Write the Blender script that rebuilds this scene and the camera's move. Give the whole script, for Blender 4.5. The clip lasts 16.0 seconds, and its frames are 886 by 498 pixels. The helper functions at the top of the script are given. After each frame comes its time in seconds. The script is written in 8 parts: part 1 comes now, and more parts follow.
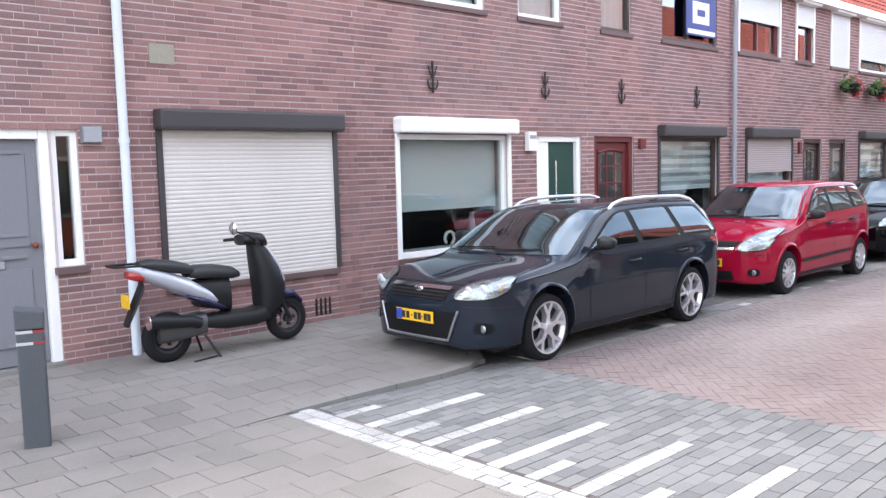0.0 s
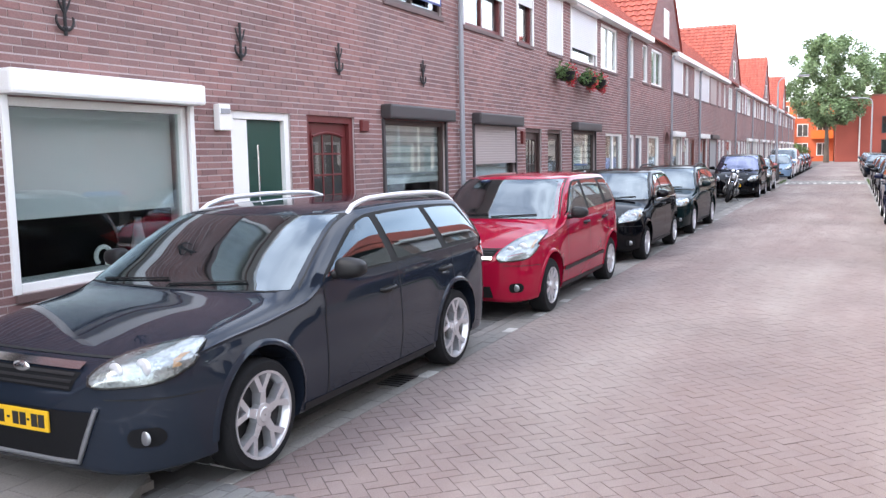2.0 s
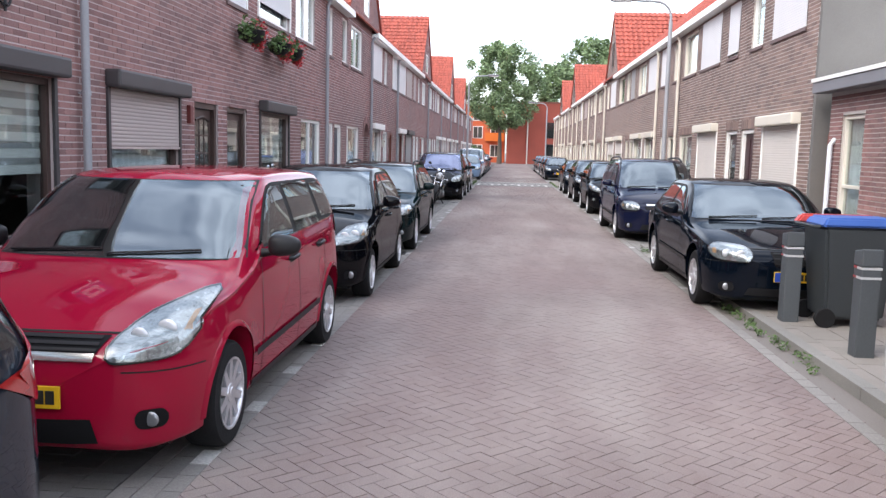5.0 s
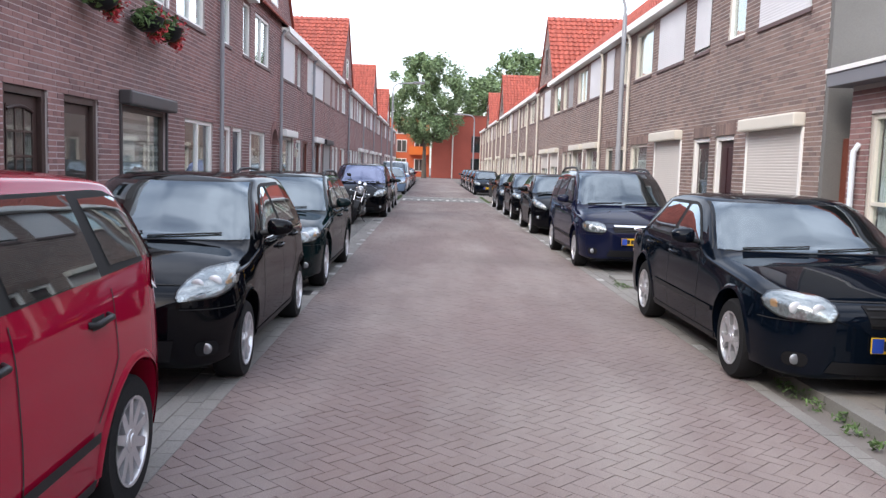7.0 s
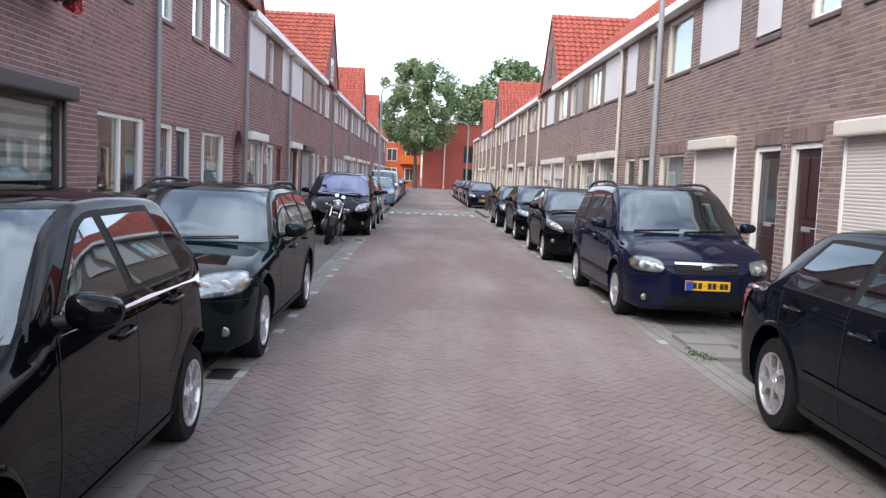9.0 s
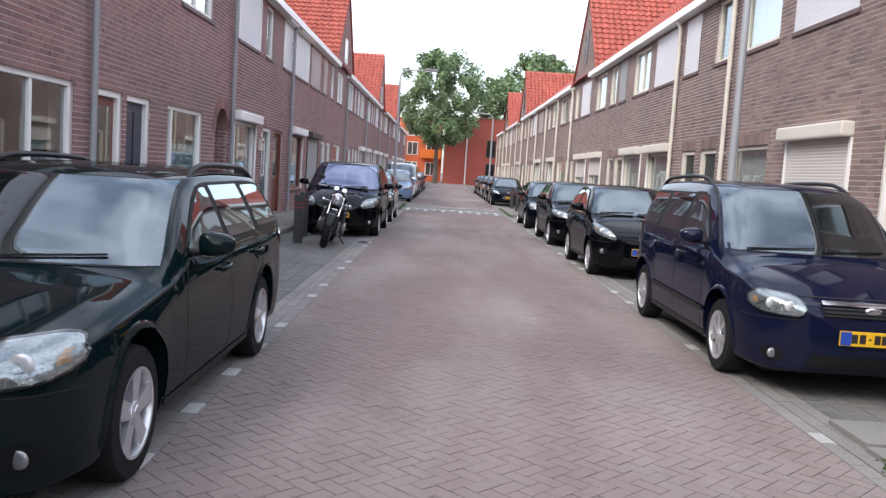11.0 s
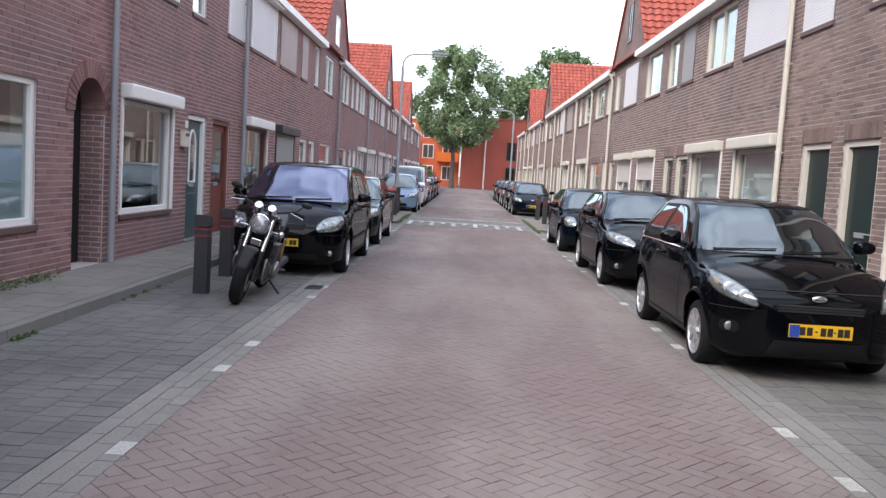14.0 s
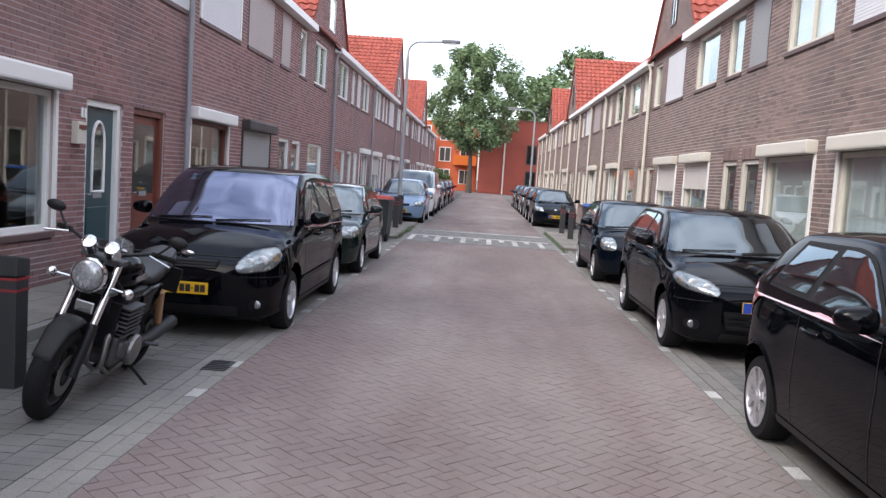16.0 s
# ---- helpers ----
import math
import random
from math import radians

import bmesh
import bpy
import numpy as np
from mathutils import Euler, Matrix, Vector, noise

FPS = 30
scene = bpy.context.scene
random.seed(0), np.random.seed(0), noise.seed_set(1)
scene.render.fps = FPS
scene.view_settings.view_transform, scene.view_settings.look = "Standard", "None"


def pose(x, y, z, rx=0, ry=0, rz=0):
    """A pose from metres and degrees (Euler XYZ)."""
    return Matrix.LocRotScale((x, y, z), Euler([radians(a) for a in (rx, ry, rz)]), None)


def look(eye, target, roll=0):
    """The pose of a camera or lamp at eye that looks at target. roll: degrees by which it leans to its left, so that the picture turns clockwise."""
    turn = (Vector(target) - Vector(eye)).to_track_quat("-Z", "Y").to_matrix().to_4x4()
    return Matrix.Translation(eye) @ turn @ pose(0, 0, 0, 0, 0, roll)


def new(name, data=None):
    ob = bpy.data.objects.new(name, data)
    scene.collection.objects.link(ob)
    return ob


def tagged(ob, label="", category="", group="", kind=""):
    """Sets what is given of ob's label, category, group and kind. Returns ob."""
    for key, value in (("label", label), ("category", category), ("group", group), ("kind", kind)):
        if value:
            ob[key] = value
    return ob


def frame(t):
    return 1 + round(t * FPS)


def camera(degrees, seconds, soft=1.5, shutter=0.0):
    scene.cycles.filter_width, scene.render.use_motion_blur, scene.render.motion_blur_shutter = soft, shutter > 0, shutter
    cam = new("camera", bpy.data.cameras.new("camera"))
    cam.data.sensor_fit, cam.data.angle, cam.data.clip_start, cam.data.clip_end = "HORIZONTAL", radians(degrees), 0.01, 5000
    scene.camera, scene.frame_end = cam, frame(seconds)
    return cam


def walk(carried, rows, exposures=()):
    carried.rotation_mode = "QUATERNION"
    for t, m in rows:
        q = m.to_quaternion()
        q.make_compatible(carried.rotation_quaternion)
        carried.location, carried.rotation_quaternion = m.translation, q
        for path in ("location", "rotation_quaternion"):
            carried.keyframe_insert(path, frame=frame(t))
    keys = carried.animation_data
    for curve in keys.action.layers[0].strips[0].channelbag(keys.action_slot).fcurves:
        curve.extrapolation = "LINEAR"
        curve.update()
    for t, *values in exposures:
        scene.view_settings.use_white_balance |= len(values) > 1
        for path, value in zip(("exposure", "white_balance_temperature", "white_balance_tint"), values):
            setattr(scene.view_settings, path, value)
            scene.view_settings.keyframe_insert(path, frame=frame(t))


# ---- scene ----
from mathutils.bvhtree import BVHTree

cam = camera(55.5, 16.0, soft=1.4)
PATH = [
    (0, (-1.662, -0.242, 1.867), (-0.288, 1.198, 1.678), -1.5),
    (0.5, (-1.042, 0.478, 1.813), (0.468, 1.774, 1.615), -1.6),
    (1, (-0.493, 1.027, 1.843), (1.136, 2.167, 1.625), -1.2),
    (1.5, (0.16, 1.46, 1.802), (1.877, 2.462, 1.583), -1.1),
    (2, (0.777, 1.855, 1.786), (2.567, 2.718, 1.566), -1.1),
    (2.5, (1.583, 2.279, 1.724), (3.441, 2.987, 1.51), -1.2),
    (3, (2.346, 2.584, 1.77), (4.252, 3.145, 1.549), -0.5),
    (3.5, (3.057, 2.823, 1.73), (4.995, 3.265, 1.515), -0.1),
    (4, (3.702, 2.987, 1.732), (5.661, 3.322, 1.511), 0.5),
    (4.5, (4.49, 3.162, 1.715), (6.464, 3.391, 1.494), 1.0),
    (4.7, (4.781, 3.236, 1.725), (6.758, 3.429, 1.497), 1.2),
    (6.8, (8.358, 3.499, 1.593), (10.348, 3.478, 1.395), 1.9),
    (7, (8.661, 3.519, 1.599), (10.651, 3.486, 1.404), 1.8),
    (7.5, (9.59, 3.523, 1.613), (11.58, 3.475, 1.426), 2.0),
    (8, (10.534, 3.594, 1.61), (12.525, 3.529, 1.43), 2.4),
    (8.5, (11.35, 3.535, 1.631), (13.342, 3.478, 1.457), 2.4),
    (9, (12.372, 3.542, 1.62), (14.364, 3.486, 1.449), 2.5),
    (9.2, (12.643, 3.544, 1.61), (14.635, 3.487, 1.44), 2.6),
    (11.3, (16.313, 3.467, 1.539), (18.304, 3.465, 1.351), 3.8),
    (11.5, (16.694, 3.45, 1.55), (18.685, 3.454, 1.36), 3.8),
    (12, (17.643, 3.387, 1.567), (19.634, 3.404, 1.37), 3.8),
    (12.5, (18.802, 3.337, 1.575), (20.792, 3.362, 1.375), 3.8),
    (13, (19.787, 3.294, 1.561), (21.777, 3.324, 1.366), 3.8),
    (13.5, (20.982, 3.253, 1.553), (22.973, 3.287, 1.367), 3.7),
    (14, (22.009, 3.198, 1.559), (24.001, 3.235, 1.382), 3.5),
    (14.5, (23.009, 3.123, 1.575), (25.001, 3.17, 1.401), 3.4),
    (15, (23.997, 3.061, 1.583), (25.989, 3.121, 1.414), 3.4),
    (15.5, (25.008, 3.012, 1.604), (27.0, 3.086, 1.436), 3.5),
    (16, (26.129, 2.995, 1.651), (28.12, 3.078, 1.479), 3.8),
]
walk(cam, [(t, look(eye, target, roll)) for t, eye, target, roll in PATH], exposures=[(0, 1.70), (2.0, 1.62), (3.5, 1.38), (7, 0.94), (9, 0.86), (12.5, 0.87), (16, 0.84)])

# ---- daylight: a bright, mostly overcast evening sky ----
SUN_EL, SUN_ROT = radians(45), radians(310)
world = bpy.data.worlds.new("sky")
world.use_nodes = True
scene.world = world
wn, wl = world.node_tree.nodes, world.node_tree.links
wn.clear()
sky = wn.new("ShaderNodeTexSky")
sky.sky_type, sky.sun_disc, sky.sun_elevation, sky.sun_rotation = "NISHITA", False, SUN_EL, SUN_ROT
sky.air_density, sky.dust_density = 1.0, 2.2
clear = wn.new("ShaderNodeBackground")
clear.inputs["Strength"].default_value = 0.15
cloud = wn.new("ShaderNodeBackground")
cloud.inputs["Color"].default_value = (0.955, 0.965, 1.02, 1)
puffs = wn.new("ShaderNodeTexNoise")
puffs.inputs["Scale"].default_value, puffs.inputs["Detail"].default_value = 2.6, 6
heap = wn.new("ShaderNodeMapRange")
heap.inputs["From Min"].default_value, heap.inputs["From Max"].default_value = 0.40, 0.62
heap.inputs["To Min"].default_value, heap.inputs["To Max"].default_value = 0.22, 1.05
wl.new(puffs.outputs["Fac"], heap.inputs["Value"])
wl.new(heap.outputs["Result"], cloud.inputs["Strength"])
both = wn.new("ShaderNodeAddShader")
wout = wn.new("ShaderNodeOutputWorld")
wl.new(sky.outputs["Color"], clear.inputs["Color"])
wl.new(clear.outputs[0], both.inputs[0])
wl.new(cloud.outputs[0], both.inputs[1])
wl.new(both.outputs[0], wout.inputs["Surface"])

sun = new("sun", bpy.data.lights.new("sun", "SUN"))
sun.data.energy, sun.data.angle, sun.data.color = 0.9, radians(25), (1.0, 0.97, 0.92)
sun.matrix_world = look((0, 0, 30), (4.0, -5.0, 23.5))

# ---- materials ----
MATS = {}


def mat(name, color, rough=0.7, metal=0.0, var=0.12, scale=6.0, bump=0.15, grain=60.0, coat=0.0, spec=0.5, rnd="", rnd_amt=0.3, color2=None, dirt=None, streak=None, dust=(0.47, 0.68, 0.75)):
    """A surface with stains at one scale and grain at another. rnd: 'island' or 'object' gives every piece its own tone."""
    if name in MATS:
        return MATS[name]
    m = bpy.data.materials.new(name)
    m.use_nodes = True
    n, l = m.node_tree.nodes, m.node_tree.links
    b = n["Principled BSDF"]
    b.inputs["Roughness"].default_value, b.inputs["Metallic"].default_value = rough, metal
    b.inputs["Specular IOR Level"].default_value = spec
    b.inputs["Coat Weight"].default_value, b.inputs["Coat Roughness"].default_value = coat, 0.03
    b.inputs["Coat IOR"].default_value = 1.4
    tc = n.new("ShaderNodeTexCoord")
    geo = n.new("ShaderNodeNewGeometry")
    where = geo.outputs["Position"] if scale > 0 else tc.outputs["Object"]
    big = n.new("ShaderNodeTexNoise")
    big.inputs["Scale"].default_value, big.inputs["Detail"].default_value = abs(scale) / 6, 5
    fine = n.new("ShaderNodeTexNoise")
    fine.inputs["Scale"].default_value, fine.inputs["Detail"].default_value = grain, 3
    l.new(where, big.inputs["Vector"])
    l.new(where, fine.inputs["Vector"])
    base = n.new("ShaderNodeRGB")
    base.outputs[0].default_value = (*color, 1)
    tone = base.outputs[0]
    if rnd:
        src = geo.outputs["Random Per Island"] if rnd == "island" else n.new("ShaderNodeObjectInfo").outputs["Random"]
        mix = n.new("ShaderNodeMix")
        mix.data_type = "RGBA"
        ramp = n.new("ShaderNodeValToRGB")
        c2 = color2 or tuple(c * (1 - rnd_amt) for c in color)
        ramp.color_ramp.elements[0].color = (*c2, 1)
        ramp.color_ramp.elements[1].color = (*color, 1)
        e = ramp.color_ramp.elements.new(0.75)
        e.color = (*[min(1, c * (1 + rnd_amt * 0.6)) for c in color], 1)
        l.new(src, ramp.inputs["Fac"])
        tone = ramp.outputs["Color"]
    elif color2:
        mix2 = n.new("ShaderNodeMix")
        mix2.data_type = "RGBA"
        mix2.inputs[7].default_value = (*color2, 1)
        l.new(tone, mix2.inputs[6])
        mr0 = n.new("ShaderNodeMapRange")
        mr0.inputs["From Min"].default_value, mr0.inputs["From Max"].default_value = 0.42, 0.62
        l.new(big.outputs["Fac"], mr0.inputs["Value"])
        l.new(mr0.outputs["Result"], mix2.inputs["Factor"])
        tone = mix2.outputs[2]
    if dirt:
        worn = n.new("ShaderNodeTexNoise")
        worn.inputs["Scale"].default_value, worn.inputs["Detail"].default_value, worn.inputs["Roughness"].default_value = 0.55, 6, 0.62
        if streak:
            mp = n.new("ShaderNodeMapping")
            mp.inputs["Scale"].default_value = streak
            l.new(where, mp.inputs["Vector"])
            l.new(mp.outputs["Vector"], worn.inputs["Vector"])
        else:
            l.new(where, worn.inputs["Vector"])
        mrd = n.new("ShaderNodeMapRange")
        mrd.inputs["From Min"].default_value, mrd.inputs["From Max"].default_value = dust[:2]
        mrd.inputs["To Max"].default_value = dust[2]
        l.new(worn.outputs["Fac"], mrd.inputs["Value"])
        mxd = n.new("ShaderNodeMix")
        mxd.data_type = "RGBA"
        mxd.inputs[7].default_value = (*dirt, 1)
        l.new(tone, mxd.inputs[6])
        l.new(mrd.outputs["Result"], mxd.inputs["Factor"])
        tone = mxd.outputs[2]
    hsv = n.new("ShaderNodeHueSaturation")
    mr = n.new("ShaderNodeMapRange")
    mr.inputs["From Min"].default_value, mr.inputs["From Max"].default_value = 0.3, 0.7
    mr.inputs["To Min"].default_value, mr.inputs["To Max"].default_value = 1 - var, 1 + var
    add = n.new("ShaderNodeMath")
    add.operation = "ADD"
    half = n.new("ShaderNodeMath")
    half.operation = "MULTIPLY"
    half.inputs[1].default_value = 0.5
    l.new(fine.outputs["Fac"], half.inputs[0])
    half2 = n.new("ShaderNodeMath")
    half2.operation = "MULTIPLY"
    half2.inputs[1].default_value = 0.5
    l.new(big.outputs["Fac"], half2.inputs[0])
    l.new(half.outputs[0], add.inputs[0])
    l.new(half2.outputs[0], add.inputs[1])
    l.new(add.outputs[0], mr.inputs["Value"])
    l.new(mr.outputs["Result"], hsv.inputs["Value"])
    l.new(tone, hsv.inputs["Color"])
    l.new(hsv.outputs["Color"], b.inputs["Base Color"])
    rr = n.new("ShaderNodeMapRange")
    rr.inputs["To Min"].default_value, rr.inputs["To Max"].default_value = max(0.02, rough - 0.5 * var * rough), min(1, rough + 0.5 * var * rough)
    l.new(big.outputs["Fac"], rr.inputs["Value"])
    l.new(rr.outputs["Result"], b.inputs["Roughness"])
    if bump:
        bp = n.new("ShaderNodeBump")
        bp.inputs["Strength"].default_value, bp.inputs["Distance"].default_value = bump, 0.01
        l.new(fine.outputs["Fac"], bp.inputs["Height"])
        l.new(bp.outputs["Normal"], b.inputs["Normal"])
    MATS[name] = m
    return m


def glass_mat(name, tint, clear=0.5, rough=0.02, base=0.08, gloss=(1.0, 1.0, 1.0)):
    """A window pane: tinted see-through glass with a mirror gloss that grows towards the edge."""
    if name in MATS:
        return MATS[name]
    m = bpy.data.materials.new(name)
    m.use_nodes = True
    n, l = m.node_tree.nodes, m.node_tree.links
    n.clear()
    out = n.new("ShaderNodeOutputMaterial")
    mix = n.new("ShaderNodeMixShader")
    lw = n.new("ShaderNodeLayerWeight")
    lw.inputs["Blend"].default_value = 0.5
    pw = n.new("ShaderNodeMath")
    pw.operation, pw.inputs[1].default_value = "POWER", 3.5
    fr = n.new("ShaderNodeMath")
    fr.operation, fr.inputs[1].default_value, fr.inputs[2].default_value = "MULTIPLY_ADD", 0.85, base
    l.new(lw.outputs["Facing"], pw.inputs[0])
    l.new(pw.outputs[0], fr.inputs[0])
    tr = n.new("ShaderNodeBsdfTransparent")
    tr.inputs["Color"].default_value = (*[c * clear for c in tint], 1)
    gl = n.new("ShaderNodeBsdfGlossy")
    gl.inputs["Roughness"].default_value = rough
    gl.inputs["Color"].default_value = (*gloss, 1)
    l.new(fr.outputs[0], mix.inputs["Fac"])
    l.new(tr.outputs[0], mix.inputs[1])
    l.new(gl.outputs[0], mix.inputs[2])
    l.new(mix.outputs[0], out.inputs["Surface"])
    MATS[name] = m
    return m


def paint(name, color, rough=0.35, flake=0.0, coat=1.0):
    return mat("paint_" + name, color, rough=rough, metal=flake, var=0.05, scale=-3.0, bump=0.0, grain=400, coat=coat, spec=0.0)


BRICK_L = dict(color=(0.256, 0.134, 0.123), color2=(0.178, 0.092, 0.087), dirt=(0.20, 0.132, 0.127))
BRICK_R = dict(color=(0.225, 0.155, 0.132), color2=(0.145, 0.10, 0.09), dirt=(0.185, 0.14, 0.125))
M_MORTAR = mat("mortar", (0.50, 0.425, 0.415), 0.95, var=0.15, scale=9, grain=120, bump=0.3)
M_MORTAR_R = mat("mortar_grey", (0.50, 0.46, 0.43), 0.95, var=0.15, scale=9, grain=120, bump=0.3)
M_BRICK_L = mat("brick_red", rough=0.85, var=0.32, scale=5, grain=70, bump=0.4, rnd="island", **BRICK_L)
M_BRICK_LO = mat("brick_red_piece", rough=0.85, var=0.32, scale=5, grain=70, bump=0.4, rnd="object", **BRICK_L)
M_BRICK_R = mat("brick_brown", rough=0.85, var=0.32, scale=5, grain=70, bump=0.4, rnd="island", **BRICK_R)
ROADK = dict(color=(0.172, 0.132, 0.125), rough=0.9, dirt=(0.270, 0.236, 0.216), var=0.24, scale=3, grain=110, bump=0.4, color2=(0.170, 0.127, 0.118), rnd_amt=0.10, streak=(0.30, 1.15, 1.0), dust=(0.43, 0.70, 0.85))
M_WALLFAR = mat("far_brick_red", (0.265, 0.150, 0.138), 0.9, var=0.3, scale=5, grain=14, bump=0.2, color2=(0.225, 0.13, 0.122))
M_WALLFAR_R = mat("far_brick_brown", (0.25, 0.18, 0.155), 0.9, var=0.3, scale=5, grain=14, bump=0.2, color2=(0.21, 0.152, 0.133))
M_ROAD = mat("road_brick", rnd="island", **ROADK)
M_ROADO = mat("road_brick_piece", rnd="object", **ROADK)
M_BAYJ = mat("bay_joint", (0.085, 0.082, 0.077), 0.97, var=0.25, scale=5, grain=140, bump=0.4, dirt=(0.19, 0.178, 0.162), streak=(0.5, 1.3, 1.0), dust=(0.45, 0.66, 0.8))
M_JOINT = mat("road_joint", (0.092, 0.074, 0.069), 0.97, var=0.2, scale=5, grain=140, bump=0.4, dirt=(0.26, 0.224, 0.205), streak=(0.30, 1.15, 1.0), dust=(0.43, 0.70, 0.85))
M_SAND = mat("joint_sand", (0.165, 0.147, 0.133), 0.97, var=0.2, scale=5, grain=140, bump=0.4)
BAYK = dict(color=(0.122, 0.120, 0.115), rough=0.9, dirt=(0.205, 0.194, 0.178), var=0.32, scale=4, grain=110, bump=0.4, color2=(0.100, 0.098, 0.093), rnd_amt=0.2, streak=(0.5, 1.3, 1.0), dust=(0.45, 0.66, 0.8))
M_BAYO = mat("bay_brick_piece", rnd="object", **BAYK)
M_BAY = mat("bay_brick", rnd="island", **BAYK)
M_SLAB = mat("paving_slab", (0.207, 0.187, 0.168), 0.92, dirt=(0.156, 0.144, 0.129), var=0.22, scale=4, grain=110, bump=0.35, rnd="island", color2=(0.183, 0.168, 0.148), rnd_amt=0.15)
M_SLABO = mat("paving_slab_piece", (0.207, 0.187, 0.168), 0.92, dirt=(0.156, 0.144, 0.129), var=0.22, scale=4, grain=110, bump=0.35, rnd="object", color2=(0.183, 0.168, 0.148), rnd_amt=0.15)
M_GREYO = mat("grey_paver_piece", (0.165, 0.163, 0.157), 0.9, var=0.25, scale=4, grain=110, bump=0.35, rnd="object", color2=(0.125, 0.124, 0.122))
M_GREYSLAB = mat("grey_paver", (0.165, 0.163, 0.157), 0.9, var=0.25, scale=4, grain=110, bump=0.35, rnd="island", color2=(0.125, 0.124, 0.122))
M_KERB = mat("kerb_concrete", (0.195, 0.187, 0.172), 0.92, var=0.25, scale=6, grain=90, bump=0.4)
M_MARK = mat("white_road_brick", (0.43, 0.42, 0.40), 0.85, var=0.4, scale=8, grain=60, bump=0.3, dirt=(0.30, 0.29, 0.275), rnd="object", rnd_amt=0.2)
M_WHITE = mat("white_paint", (0.84, 0.83, 0.80), 0.45, var=0.06, scale=6, grain=80, bump=0.05)
M_CREAM = mat("cream_paint", (0.66, 0.62, 0.54), 0.5, var=0.08, scale=6, grain=80, bump=0.05)
M_GREYPAINT = mat("grey_paint", (0.185, 0.188, 0.206), 0.5, var=0.08, scale=6, grain=80, bump=0.08)
M_BLACK = mat("black_metal", (0.025, 0.025, 0.027), 0.45, var=0.15, scale=6, grain=80, bump=0.05)
M_BROWNFR = mat("dark_brown_frame", (0.05, 0.028, 0.024), 0.4, var=0.12, scale=6, grain=80, bump=0.05)
M_REDFR = mat("oxblood_paint", (0.13, 0.022, 0.022), 0.4, var=0.12, scale=6, grain=80, bump=0.06)
M_GREEN = mat("dark_green_paint", (0.012, 0.055, 0.04), 0.35, var=0.1, scale=6, grain=80, bump=0.05)
M_DKGREEN = mat("black_green_paint", (0.010, 0.024, 0.020), 0.35, var=0.1, scale=6, grain=80, bump=0.05)
M_MAROON = mat("dark_maroon_paint", (0.040, 0.012, 0.014), 0.4, var=0.12, scale=6, grain=80, bump=0.05)
M_NAVY = mat("dark_blue_paint", (0.018, 0.028, 0.05), 0.35, var=0.1, scale=6, grain=80, bump=0.05)
M_TEAL = mat("teal_paint", (0.035, 0.075, 0.085), 0.35, var=0.1, scale=6, grain=80, bump=0.05)
M_BROWN = mat("brown_wood", (0.165, 0.045, 0.028), 0.45, var=0.2, scale=8, grain=90, bump=0.12)
M_SLATE = mat("dark_shutter", (0.045, 0.04, 0.042), 0.5, var=0.12, scale=6, grain=80, bump=0.05)
M_SLAT = mat("cream_slat", (0.60, 0.56, 0.52), 0.5, var=0.07, scale=6, grain=60, bump=0.03)
M_SLATW = mat("white_slat", (0.66, 0.66, 0.67), 0.5, var=0.07, scale=6, grain=60, bump=0.03)
M_SLATG = mat("grey_slat", (0.30, 0.30, 0.30), 0.5, var=0.07, scale=6, grain=60, bump=0.03)
M_SLATT = mat("taupe_slat", (0.40, 0.335, 0.315), 0.5, var=0.07, scale=6, grain=60, bump=0.03)
M_SHEER = mat("sheer_blind", (0.36, 0.37, 0.37), 0.8, var=0.08, scale=5, grain=70, bump=0.05)
M_WSBLUE = glass_mat("bluish_windscreen", (0.7, 0.75, 0.95), 0.6, base=0.24, gloss=(0.66, 0.72, 1.0))
M_BLIND = mat("white_blind", (0.80, 0.81, 0.80), 0.8, var=0.06, scale=5, grain=70, bump=0.05)
M_FROST = mat("frosted_film", (0.55, 0.62, 0.66), 0.6, var=0.05, scale=5, grain=70, bump=0.0)
# Dark tone paints in the gloom of unlit rooms; also backs door glass.
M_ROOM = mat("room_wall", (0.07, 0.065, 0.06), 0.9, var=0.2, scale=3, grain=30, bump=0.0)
M_GLASS = glass_mat("house_glass", (0.9, 0.95, 0.94), 0.85)
M_WSGLASS = glass_mat("windscreen_glass", (0.8, 0.88, 0.88), 0.6, base=0.17, gloss=(0.84, 0.94, 1.0))
M_CARGLASS = glass_mat("car_glass", (0.75, 0.85, 0.85), 0.55, base=0.11, gloss=(0.80, 0.92, 1.0))
M_PIPE = mat("zinc_pipe", (0.33, 0.34, 0.36), 0.55, metal=0.3, var=0.12, scale=8, grain=60, bump=0.05)
M_PIPEW = mat("pale_pipe", (0.62, 0.66, 0.70), 0.5, var=0.1, scale=8, grain=60, bump=0.05)
M_TILE = mat("orange_roof_tile", (0.328, 0.078, 0.053), 0.75, var=0.2, scale=6, grain=60, bump=0.2, rnd="island", rnd_amt=0.25)
M_IRON = mat("wrought_iron", (0.02, 0.02, 0.022), 0.5, metal=0.4, var=0.15, scale=9, grain=80, bump=0.2)
M_SILL = mat("sill_tile", (0.12, 0.075, 0.07), 0.6, var=0.15, scale=9, grain=80, bump=0.1)
M_CEMENT = mat("pale_cement", (0.30, 0.275, 0.22), 0.95, var=0.2, scale=9, grain=60, bump=0.4)
M_RENDER = mat("grey_render", (0.156, 0.152, 0.144), 0.95, var=0.2, scale=4, grain=90, bump=0.4)

# ---- builders ----
YL, YR = 7.975, -1.87
ORIGIN = {}


